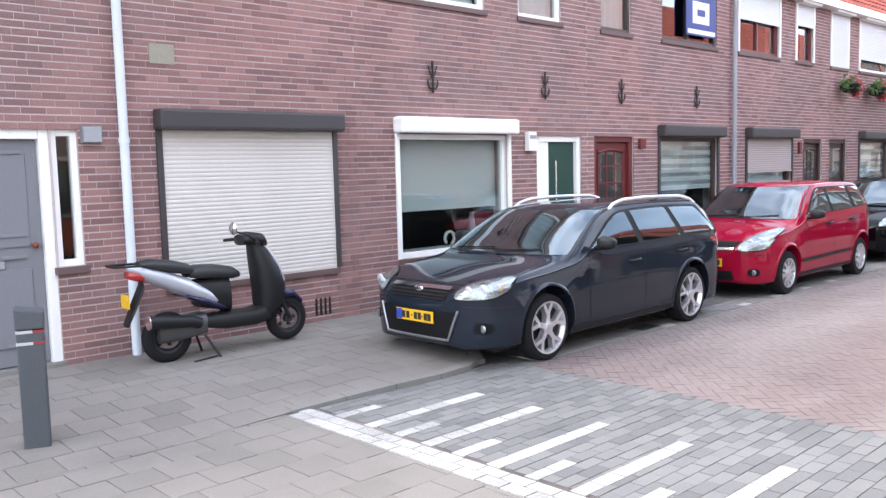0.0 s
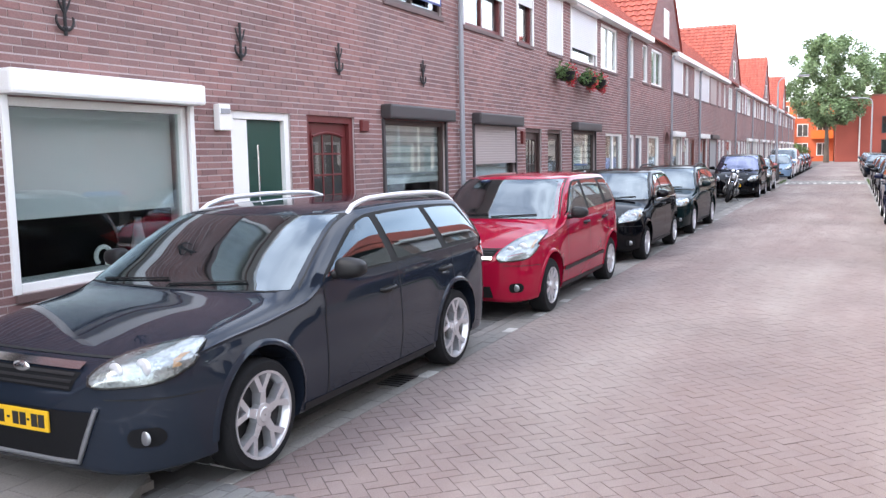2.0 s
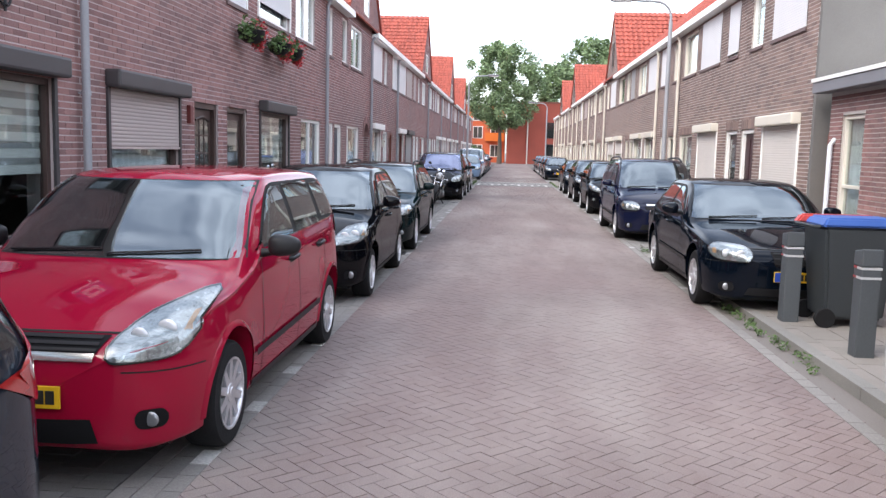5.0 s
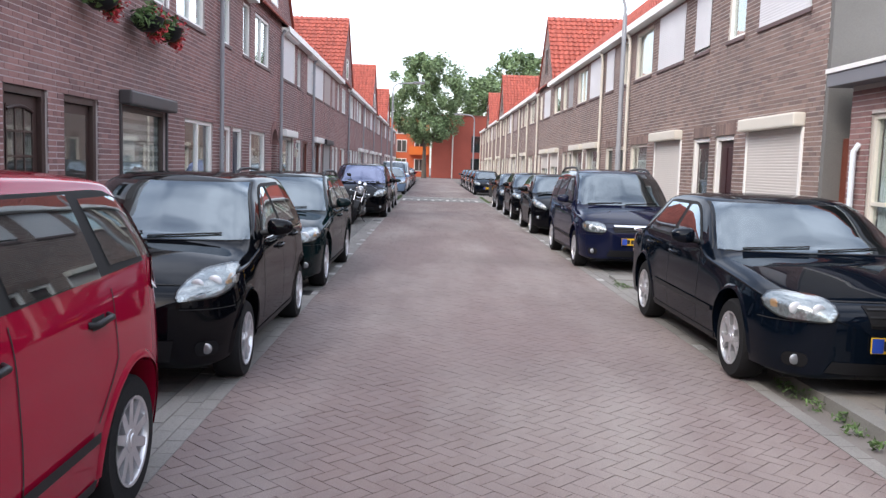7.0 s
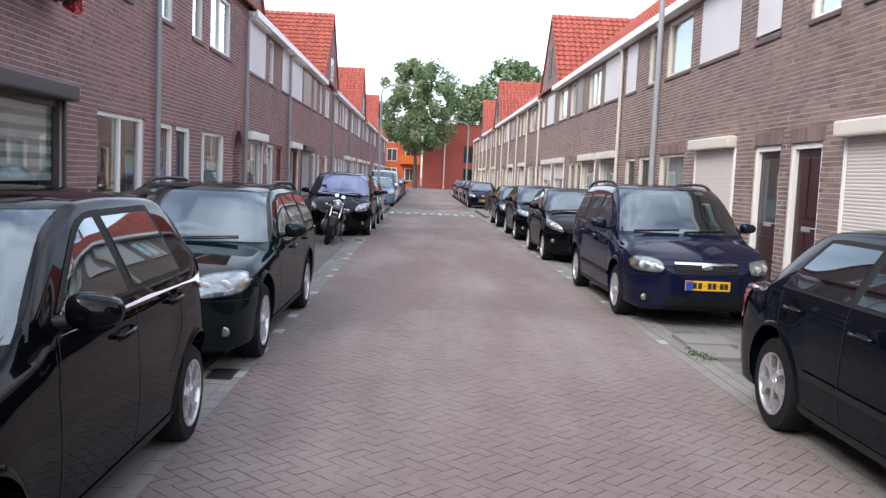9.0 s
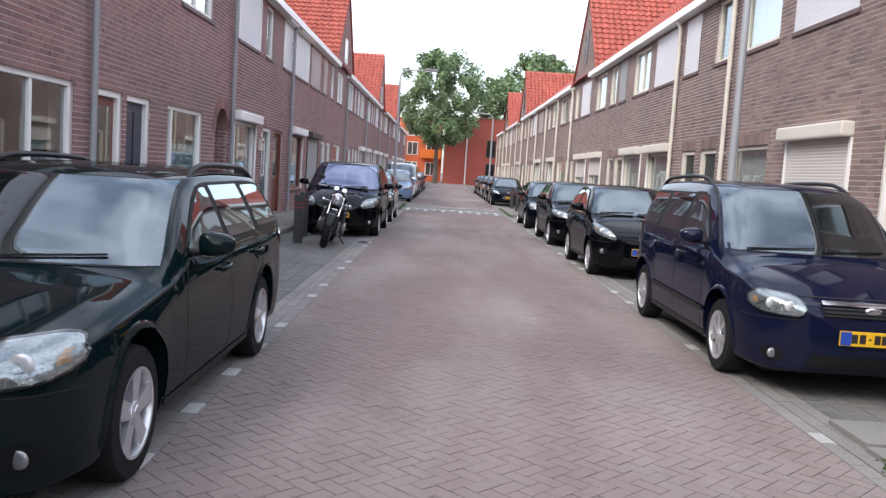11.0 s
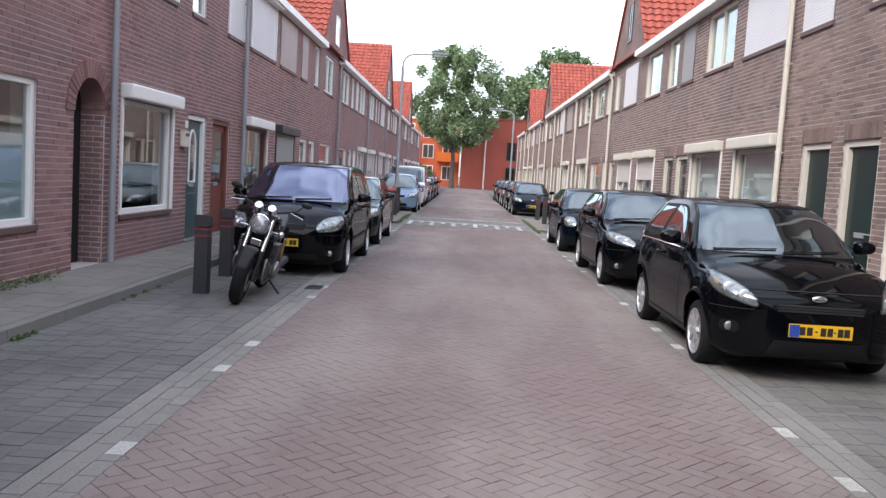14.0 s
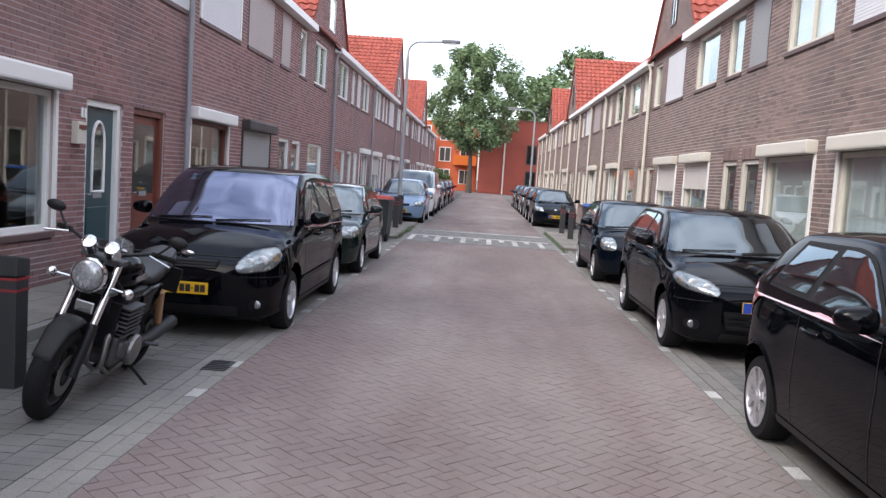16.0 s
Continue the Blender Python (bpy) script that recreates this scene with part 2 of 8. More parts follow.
def thing(name, label, category, at=(0, 0, 0), group="", kind="", m=None):
    ob = new(name)
    ob.empty_display_size = 0.2
    ob.matrix_basis = m or Matrix.Translation(at)
    ORIGIN[ob.name] = Matrix() if m else Matrix.Translation(at)
    return tagged(ob, label, category, group, kind)


def mesh_of(name, bm, material, smooth=0):
    me = bpy.data.meshes.new(name)
    bm.normal_update()
    bm.to_mesh(me)
    bm.free()
    me.materials.append(material)
    if smooth:
        me.shade_smooth()
        me.set_sharp_from_angle(angle=radians(smooth))
    return me


def part(name, bm, material, parent, label="", smooth=0, kind=""):
    ob = new(name, mesh_of(name, bm, material, smooth) if isinstance(bm, bmesh.types.BMesh) else bm)
    if parent:
        ob.parent = parent
        if parent.name in ORIGIN:
            ob.matrix_parent_inverse = ORIGIN[parent.name].inverted()
    return tagged(ob, label, kind=kind)


def box(bm, x0, x1, y0, y1, z0, z1, bev=0.0):
    r = bmesh.ops.create_cube(bm, size=1.0, matrix=Matrix.LocRotScale(((x0 + x1) / 2, (y0 + y1) / 2, (z0 + z1) / 2), None, (abs(x1 - x0), abs(y1 - y0), abs(z1 - z0))))
    if bev:
        es = list({e for v in r["verts"] for e in v.link_edges})
        bmesh.ops.bevel(bm, geom=es, offset=bev, segments=2, affect="EDGES", profile=0.6)
    return bm


def B(*boxes, bev=0.0):
    bm = bmesh.new()
    for b in boxes:
        box(bm, *b, bev=bev)
    return bm


def tube(bm, pts, r, seg=10, r2=None):
    """A round bar along points."""
    rings = []
    pts = [Vector(p) for p in pts]
    for i, p in enumerate(pts):
        d = (pts[min(i + 1, len(pts) - 1)] - pts[max(i - 1, 0)]).normalized()
        a = d.orthogonal().normalized() if i == 0 else (rings_a - d * rings_a.dot(d)).normalized()
        rings_a = a
        c = d.cross(a)
        rad = r if r2 is None else r + (r2 - r) * i / (len(pts) - 1)
        rings.append([bm.verts.new(p + rad * (math.cos(t) * a + math.sin(t) * c)) for t in [2 * math.pi * k / seg for k in range(seg)]])
    for r0, r1 in zip(rings, rings[1:]):
        for k in range(seg):
            bm.faces.new((r0[k], r0[(k + 1) % seg], r1[(k + 1) % seg], r1[k]))
    bm.faces.new(rings[0][::-1])
    bm.faces.new(rings[-1])
    return bm


def lathe(bm, profile, m=None, seg=24, close=True):
    """A turned body: profile of (radius, height) round z."""
    m = m or Matrix()
    rings = [[bm.verts.new(m @ Vector((r * math.cos(2 * math.pi * k / seg), r * math.sin(2 * math.pi * k / seg), h))) for k in range(seg)] for r, h in profile]
    for r0, r1 in zip(rings, rings[1:]):
        for k in range(seg):
            bm.faces.new((r0[k], r0[(k + 1) % seg], r1[(k + 1) % seg], r1[k]))
    if close:
        bm.faces.new(rings[0][::-1])
        bm.faces.new(rings[-1])
    return bm


CUBE_F = np.array([[0, 3, 2, 1], [4, 5, 6, 7], [0, 1, 5, 4], [1, 2, 6, 5], [2, 3, 7, 6], [3, 0, 4, 7]])


def hexa_mesh(name, corners, material):
    """Many small six-sided pieces in one mesh: corners is an (n, 8, 3) array."""
    c = np.asarray(corners, float)
    me = bpy.data.meshes.new(name)
    n = len(c)
    faces = (CUBE_F[None] + 8 * np.arange(n)[:, None, None]).reshape(-1, 4)
    me.vertices.add(8 * n)
    me.vertices.foreach_set("co", c.reshape(-1))
    me.loops.add(24 * n)
    me.loops.foreach_set("vertex_index", faces.reshape(-1))
    me.polygons.add(6 * n)
    me.polygons.foreach_set("loop_start", np.arange(0, 24 * n, 4))
    me.update(calc_edges=True)
    me.shade_flat()
    me.materials.append(material)
    return me


def box_corners(a):
    """(n, 6) boxes x0 x1 y0 y1 z0 z1 to corners."""
    a = np.asarray(a, float).reshape(-1, 6)
    x0, x1, y0, y1, z0, z1 = a.T
    return np.stack([np.stack(p, -1) for p in ((x0, y0, z0), (x1, y0, z0), (x1, y1, z0), (x0, y1, z0), (x0, y0, z1), (x1, y0, z1), (x1, y1, z1), (x0, y1, z1))], 1)


def cell_mesh(name, xs, zs, filled, y0, y1, material):
    """One joined slab in the x-z plane out of the filled cells of a grid."""
    bm = bmesh.new()
    vert = {}

    def v(i, k, y):
        if (i, k, y) not in vert:
            vert[i, k, y] = bm.verts.new((xs[i], y, zs[k]))
        return vert[i, k, y]

    ok = lambda i, k: 0 <= i < len(xs) - 1 and 0 <= k < len(zs) - 1 and filled(i, k)
    for i in range(len(xs) - 1):
        for k in range(len(zs) - 1):
            if not ok(i, k):
                continue
            bm.faces.new((v(i, k, y0), v(i + 1, k, y0), v(i + 1, k + 1, y0), v(i, k + 1, y0)))
            bm.faces.new((v(i, k, y1), v(i, k + 1, y1), v(i + 1, k + 1, y1), v(i + 1, k, y1)))
            for di, dk, a, b in ((-1, 0, (i, k), (i, k + 1)), (1, 0, (i + 1, k), (i + 1, k + 1)), (0, -1, (i, k), (i + 1, k)), (0, 1, (i, k + 1), (i + 1, k + 1))):
                if not ok(i + di, k + dk):
                    bm.faces.new((v(*a, y0), v(*b, y0), v(*b, y1), v(*a, y1)))
    bmesh.ops.recalc_face_normals(bm, faces=bm.faces[:])
    return bm


def cut_spans(x0, x1, holes):
    spans = [(x0, x1)]
    for h0, h1 in holes:
        spans = [s for a, b in spans for s in ((a, min(b, h0)), (max(a, h1), b)) if s[1] - s[0] > 0.02]
    return spans


def brick_boxes(u0, u1, z0, z1, holes, wall, side, rng, proud=0.004):
    """Courses of bricks in stretcher bond on a wall plane, left out at the holes (u0, u1, z0, z1)."""
    out = []
    course, length, joint = 0.07, 0.225, 0.014
    rows = int((z1 - z0) / course)
    for r in range(rows):
        a, b = z0 + r * course, z0 + (r + 1) * course - joint
        hs = sorted((h[0], h[1]) for h in holes if h[2] < b - 0.01 and h[3] > a + 0.01)
        k0 = math.floor(u0 / length) - 1
        shift = (r % 2) * length / 2 + (0.03 if r % 3 == 1 else 0)
        for k in range(k0, int(u1 / length) + 2):
            p, q = k * length + shift, (k + 1) * length + shift - 0.007
            p, q = max(p, u0), min(q, u1)
            if q - p < 0.03:
                continue
            for s, e in cut_spans(p, q, hs):
                d = proud + rng.uniform(-0.002, 0.0025)
                y0, y1 = (wall - d, wall + 0.01) if side > 0 else (wall - 0.01, wall + d)
                out.append((s, e, y0, y1, a, b))
    return out

# ---- ground ----
def sheet(name, u0, u1, y0, y1, z, material, label, thick=0.25):
    ob = part(name, B((u0, u1, y0, y1, z - thick, z)), material, None)
    return tagged(ob, label, name.split("_")[0], kind="structure")


M_EARTH = mat("far_ground", (0.16, 0.142, 0.13), 0.95, var=0.2, scale=3, grain=80, bump=0.3)
tagged(part("ground", B((-400, 700, -500, 500, -0.6, -0.012)), M_EARTH, None), "dull grey-brown ground that reaches the horizon", "ground", kind="structure")
ROAD_END = 122.0
END_Y = 6.87
road = sheet("road", 2.0, ROAD_END, 0.95, 4.93, -0.0045, M_JOINT, "street of red-brown clinker bricks laid in herringbone")
bay_l = sheet("parking_bay_left", 4.0, 112, 4.93, 6.77, -0.006, M_BAYJ, "parking strip of grey bricks along the kerb")
bay_r = sheet("parking_bay_right", 15.4, 100, -0.95, 0.95, -0.006, M_BAYJ, "parking strip of grey bricks along the kerb")
table = sheet("crossing", -9.0, 2.1, -12.0, 5.3, -0.006, M_SAND, "raised crossing of beige concrete pavers")
walk_l = sheet("pavement_left", -9.0, 112, 6.9, YL + 0.02, 0.09, M_SAND, "pavement of worn grey concrete slabs")
CORNER = [(-9.0, 5.24), (1.9, 5.24), (3.3, 5.13), (3.8, 5.16), (4.12, 5.3), (4.34, 5.56), (4.46, 5.9), (4.52, 6.9), (-9.0, 6.9)]


def rise(x, y):
    """Height of the corner pavement: flush at the crossing, a low step at the road."""
    s = min(1.0, max(0.0, (x - 1.4) / 1.4))
    return 0.045 * s + (0.098 - 0.045 * s) * max(0.0, y - 5.24) / 1.66


cb = bmesh.new()
c_top = [cb.verts.new((x, y, rise(x, y) - 0.05)) for x, y in CORNER]
c_low = [cb.verts.new((x, y, -0.3)) for x, y in CORNER]
cb.faces.new(c_top)
for i in range(len(CORNER)):
    cb.faces.new((c_top[i], c_low[i], c_low[(i + 1) % len(CORNER)], c_top[(i + 1) % len(CORNER)]))
bmesh.ops.recalc_face_normals(cb, faces=cb.faces[:])
walk_l2 = tagged(part("pavement_corner", cb, M_SAND, None), "widened pavement of worn grey slabs at the corner", "pavement", kind="structure")
walk_r = sheet("pavement_right", 15.4, 100, YR - 0.02, -1.05, 0.09, M_SAND, "narrow pavement of grey slabs along the houses")
walk_r2 = sheet("pavement_right_corner", 2.0, 15.4, YR - 2.5, 0.62, 0.07, M_SAND, "widened pavement of grey slabs at the corner")

# ---- the two rows of brick houses ----
RNG = random.Random(7)
HEAD, SILL, UP0, UP1, EAVE = 2.33, 0.72, 4.05, 5.27, 5.36


class Face:
    """A street wall: u along the street, d out towards it, z up."""

    def __init__(self, wall, side):
        self.wall, self.side = wall, side

    def y(self, d):
        return self.wall - self.side * d

    def bx(self, u0, u1, d0, d1, z0, z1):
        a, b = sorted((self.y(d0), self.y(d1)))
        return (u0, u1, a, b, z0, z1)

    def p(self, u, d, z):
        return (u, self.y(d), z)


LEFT, RIGHT = Face(YL, 1), Face(YR, -1)


def slats(f, u0, u1, z0, z1, d, pitch=0.045):
    """A roller shutter: a curtain of curved slats."""
    bm = bmesh.new()
    n = max(2, int((z1 - z0) / pitch))
    prof = []
    for k in range(n):
        a = z1 - (k + 1) * (z1 - z0) / n
        h = (z1 - z0) / n
        prof += [(d, a + 0.004), (d + 0.003, a + 0.25 * h), (d + 0.0045, a + 0.55 * h), (d + 0.003, a + 0.85 * h), (d, a + h - 0.003)][::-1]
    prof += [(d - 0.008, z0), (d - 0.008, z1)]
    left = [bm.verts.new(f.p(u0, dd, z)) for dd, z in prof]
    right = [bm.verts.new(f.p(u1, dd, z)) for dd, z in prof]
    m = len(prof)
    for i in range(m):
        bm.faces.new((left[i], left[(i + 1) % m], right[(i + 1) % m], right[i]))
    bmesh.ops.recalc_face_normals(bm, faces=bm.faces[:])
    return bm


def ring(f, u0, u1, z0, z1, w, d0, d1, wb=None):
    """A rectangular frame as four butted bars."""
    wb = wb or w
    return B(f.bx(u0, u0 + w, d0, d1, z0, z1), f.bx(u1 - w, u1, d0, d1, z0, z1), f.bx(u0 + w, u1 - w, d0, d1, z1 - w, z1), f.bx(u0 + w, u1 - w, d0, d1, z0, z0 + wb), bev=0.006)


def window(f, house, u0, u1, z0, z1, fr=None, box_m=None, shut=0.0, slat=None, inside="dark", mull=(), rail=None, sill=True, small=False):
    fr = fr or M_WHITE
    w = 0.07 if not small else 0.06
    win = part("window", ring(f, u0, u1, z0, z1, w, -0.12, -0.035), fr, house, "painted window frame")
    bars = [f.bx(m - 0.03, m + 0.03, -0.11, -0.04, z0 + w, z1 - w) for m in mull]
    if rail:
        bars.append(f.bx(u0 + w, u1 - w, -0.108, -0.042, rail - 0.025, rail + 0.025))
    if bars:
        part("glazing_bar", B(*bars, bev=0.004), fr, win)
    part("pane", B(f.bx(u0 + w - 0.01, u1 - w + 0.01, -0.085, -0.078, z0 + w - 0.01, z1 - w + 0.01)), M_GLASS, win).visible_shadow = False
    if sill:
        part("sill", B(f.bx(u0 - 0.03, u1 + 0.03, -0.1, 0.035, z0 - 0.075, z0 - 0.004), bev=0.006), M_SILL, win, "dark tiled window sill")
    if inside == "blind":
        cut = z0 + 0.38 * (z1 - z0)
        part("blind", B(f.bx(u0 + w, u1 - w, -0.20, -0.194, cut, z1 - w)), M_BLIND, win, "white roller blind half down")
        part("blind_hem", B(f.bx(u0 + w, u1 - w, -0.206, -0.190, cut - 0.02, cut + 0.015)), M_WHITE, win)
    elif inside == "frost":
        part("frosted_film", B(f.bx(u0 + w, u1 - w, -0.098, -0.094, z0 + w, z0 + 0.62 * (z1 - z0))), M_FROST, win, "pale frosted film on the lower glass")
    elif inside == "zebra":
        for k in range(9):
            z = z1 - w - 0.16 * k
            if z - 0.09 > z0 + 0.40 * (z1 - z0):
                part("blind_band", B(f.bx(u0 + w, u1 - w, -0.108, -0.104, z - 0.09, z)), M_BLIND, win, "white band of a striped blind")
        part("blind_sheer", B(f.bx(u0 + w, u1 - w, -0.117, -0.115, z0 + 0.43 * (z1 - z0), z1 - w)), M_SHEER, win, "grey sheer of a striped blind")
    elif inside in ("net", "curtain"):
        bm = bmesh.new()
        n = int((u1 - u0 - 2 * w) / 0.03)
        top, bot = [], []
        for k in range(n + 1):
            u = u0 + w + (u1 - u0 - 2 * w) * k / n
            d = -0.15 + 0.018 * math.sin(k * 1.1) + 0.008 * math.sin(k * 0.37)
            top.append(bm.verts.new(f.p(u, d, z1 - w)))
            bot.append(bm.verts.new(f.p(u, d * 1.02, z0 + w)))
        for k in range(n):
            if inside == "curtain" and 0.28 < (k + 0.5) / n < 0.72:
                continue
            bm.faces.new((top[k], top[k + 1], bot[k + 1], bot[k]))
        part("curtain", bm, M_BLIND, win, "pale gathered curtain", smooth=60)
    if box_m:
        bm = B(f.bx(u0 - 0.07, u1 + 0.07, 0.0, 0.19, z1 + 0.01, z1 + 0.215), bev=0.03)
        part("shutter_box", bm, box_m, win, "roller shutter housing")
        part("shutter_guide", B(f.bx(u0 - 0.05, u0 + 0.012, 0.0, 0.035, z0, z1 + 0.01), bev=0.004), box_m if box_m is not M_CREAM else M_WHITE, win)
        part("shutter_guide", B(f.bx(u1 - 0.012, u1 + 0.05, 0.0, 0.035, z0, z1 + 0.01), bev=0.004), box_m if box_m is not M_CREAM else M_WHITE, win)
    if shut > 0:
        zb = z1 - shut * (z1 - z0)
        part("shutter", slats(f, u0 + 0.012, u1 - 0.012, zb, z1 + 0.01, 0.012), slat or M_SLAT, win, "lowered slatted roller shutter")
        part("shutter_end_bar", B(f.bx(u0 + 0.012, u1 - 0.012, 0.008, 0.03, zb - 0.03, zb)), slat or M_SLAT, win)
    return win


def door(f, house, u0, u1, leaf=None, fr=None, style="panel", top=HEAD):
    leaf, fr = leaf or M_BROWN, fr or M_WHITE
    w, z0 = 0.09, 0.12
    d = part("door", B(f.bx(u0, u0 + w, -0.14, -0.03, z0, top), f.bx(u1 - w, u1, -0.14, -0.03, z0, top), f.bx(u0 + w, u1 - w, -0.14, -0.03, top - w, top), bev=0.006), fr, house, "painted door frame")
    a, b, t = u0 + w + 0.004, u1 - w - 0.004, top - w - 0.006
    part("step", B(f.bx(u0 - 0.02, u1 + 0.02, -0.2, 0.03, 0.085, z0 + 0.02), bev=0.008), M_KERB, d, "worn stone doorstep")
    lf = part("leaf", B(f.bx(a, b, -0.135, -0.09, z0 + 0.03, t), bev=0.003), leaf, d, "painted door leaf")
    wd = b - a
    pan = []
    if style == "panel":
        for p in (0, 1):
            x0 = a + 0.1 + p * (wd - 0.16) / 2
            x1 = x0 + (wd - 0.26) / 2
            pan += [f.bx(x0, x1, -0.09, -0.078, 0.32, 1.05), f.bx(x0, x1, -0.09, -0.078, 1.25, t - 0.12)]
    elif style == "side":
        part("side_panel", B(f.bx(a - 0.002, a + 0.25, -0.088, -0.05, z0 + 0.03, t), bev=0.006), fr, d, "white fixed panel beside the leaf")
    elif style == "flat":
        pan += [f.bx(a + 0.12, b - 0.12, -0.09, -0.08, 0.30, 0.95)]
    for q in pan:
        part("door_panel", B(q, bev=0.01), leaf, lf)
    if style == "glazed":
        gx0, gx1, g0, g1 = a + 0.12, b - 0.12, 1.02, t - 0.12
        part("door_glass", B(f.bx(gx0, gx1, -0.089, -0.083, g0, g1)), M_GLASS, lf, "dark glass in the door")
        # Dark sheet stands in for the unlit hall behind the glass.
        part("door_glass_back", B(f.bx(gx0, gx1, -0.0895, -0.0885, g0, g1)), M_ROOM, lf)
        n = 3
        part("lattice", B(*[f.bx(gx0 + (gx1 - gx0) * k / n - 0.012, gx0 + (gx1 - gx0) * k / n + 0.012, -0.084, -0.074, g0, g1) for k in range(n + 1)], *[f.bx(gx0, gx1, -0.083, -0.075, g0 + (g1 - g0) * k / 4 - 0.012, g0 + (g1 - g0) * k / 4 + 0.012) for k in range(5)]), leaf, lf)
        bm = bmesh.new()
        arc = [f.p(gx0 + (gx1 - gx0) * k / 10, -0.072, g1 - 0.05 + 0.05 * math.sin(math.pi * k / 10)) for k in range(11)]
        part("arched_moulding", tube(bm, arc, 0.02, 6), leaf, lf)
        part("door_panel", B(f.bx(a + 0.12, b - 0.12, -0.09, -0.078, 0.3, 0.88), bev=0.01), leaf, lf)
    if style == "half":
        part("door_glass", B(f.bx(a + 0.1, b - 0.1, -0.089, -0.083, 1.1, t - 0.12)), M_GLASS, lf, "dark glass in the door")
        # Painted darkness of the hall, as a sheet behind the half glass.
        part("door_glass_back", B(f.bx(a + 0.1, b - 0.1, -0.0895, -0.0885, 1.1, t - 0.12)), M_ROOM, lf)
        part("door_panel", B(f.bx(a + 0.12, b - 0.12, -0.09, -0.078, 0.3, 0.9), bev=0.01), leaf, lf)
    if style == "arched":
        um, hw_ = (a + b) / 2, 0.17
        arcp = [(um + hw_ * math.cos(t_), 1.78 + 0.28 * math.sin(t_)) for t_ in np.linspace(0, math.pi, 13)]
        loop = [(um + hw_, 1.15)] + arcp + [(um - hw_, 1.15)]
        bm = bmesh.new()
        bm.faces.new([bm.verts.new(f.p(p, -0.086, z)) for p, z in loop])
        gl_ = part("door_glass", bm, M_GLASS, lf, "arched dark glass in the door")
        bm = bmesh.new()
        bm.faces.new([bm.verts.new(f.p(p, -0.088, z)) for p, z in loop])
        # Arched dark sheet in place of the unlit hall.
        part("door_glass_back", bm, M_ROOM, gl_)
        bm = bmesh.new()
        tube(bm, [f.p(p, -0.082, z) for p, z in loop + loop[:1]], 0.022, 8)
        part("arched_moulding", bm, M_WHITE, lf, "white arched moulding", smooth=50)
        part("door_panel", B(f.bx(a + 0.14, b - 0.14, -0.09, -0.078, 0.3, 0.95), bev=0.01), leaf, lf)
    bm = bmesh.new()
    hx = a + (0.33 if style == "side" else 0.07)
    tube(bm, [f.p(hx, -0.09, 1.12), f.p(hx, -0.04, 1.12), f.p(hx + 0.11, -0.04, 1.12)], 0.011, 8)
    part("handle", bm, M_PIPE, lf, "metal door handle")
    part("letter_flap", B(f.bx(a + wd / 2 - 0.13, a + wd / 2 + 0.13, -0.09, -0.074, 1.06, 1.13), bev=0.006), M_PIPE, lf, "metal letter flap")
    return d


def pipe(f, house, u, z0=0.1, z1=5.3, m=None, r=0.045):
    bm = bmesh.new()
    tube(bm, [f.p(u, 0.09, z0), f.p(u, 0.09, z1 - 0.15), f.p(u, 0.13, z1 - 0.05), f.p(u, 0.17, z1 + 0.02)], r, 12)
    dp = part("downpipe", bm, m or M_PIPE, house, "downpipe fixed to the wall", smooth=50)
    for z in (0.9, 2.2, 3.6, 4.8):
        bm = bmesh.new()
        tube(bm, [f.p(u, 0.09, z), f.p(u, 0.09, z + 0.05)], r + 0.008, 12)
        box(bm, *f.bx(u - 0.012, u + 0.012, 0.0, 0.06, z + 0.015, z + 0.035))
        part("pipe_clamp", bm, m or M_PIPE, dp)


def tiled(bm, o, uvec, vvec, nu, nv, keep=lambda s, t: True):
    """Pantiles on a slope: o is the lower corner, uvec across, vvec up the slope."""
    n = uvec.cross(vvec).normalized()
    for j in range(nv):
        for i in range(nu):
            if not keep((i + 0.5) / nu, (j + 0.5) / nv):
                continue
            rows = []
            for t, lift in ((j / nv, 0.055), ((j + 1.06) / nv, 0.012)):
                rows.append([bm.verts.new(o + uvec * ((i + s) / nu) + vvec * t + n * (lift + h)) for s, h in ((0, 0.03), (0.2, 0.05), (0.4, 0.03), (0.7, 0.0), (1.0, 0.026))])
            low = [bm.verts.new(v.co - n * 0.03) for v in rows[0]]
            for k in range(4):
                bm.faces.new((rows[0][k], rows[0][k + 1], rows[1][k + 1], rows[1][k]))
                bm.faces.new((low[k], low[k + 1], rows[0][k + 1], rows[0][k]))


def roof(f, house, u0, u1, fine, ridge_h=3.9, depth=4.3):
    z0 = EAVE + 0.13
    bm = bmesh.new()
    a, b = f.y(0.12), f.y(-depth)
    c = f.y(-2 * depth)
    v = [bm.verts.new(p) for p in ((u0, a, z0), (u1, a, z0), (u1, b, z0 + ridge_h), (u0, b, z0 + ridge_h), (u0, c, z0), (u1, c, z0))]
    bm.faces.new((v[0], v[1], v[2], v[3]))
    bm.faces.new((v[3], v[2], v[5], v[4]))
    bm.faces.new((v[0], v[3], v[4]))
    bm.faces.new((v[1], v[5], v[2]))
    rf = part("roof", bm, M_TILE, house, "orange tiled pitched roof")
    if fine:
        bm = bmesh.new()
        o = Vector(f.p(u0 if f.side > 0 else u1, 0.12, z0))
        uu = Vector((u1 - u0, 0, 0)) * (1 if f.side > 0 else -1)
        vv = Vector((0, b - a, ridge_h))
        tiled(bm, o, uu, vv, int((u1 - u0) / 0.24), 18)
        part("roof_tiles", bm, M_TILE, rf, kind="stuff", smooth=40)


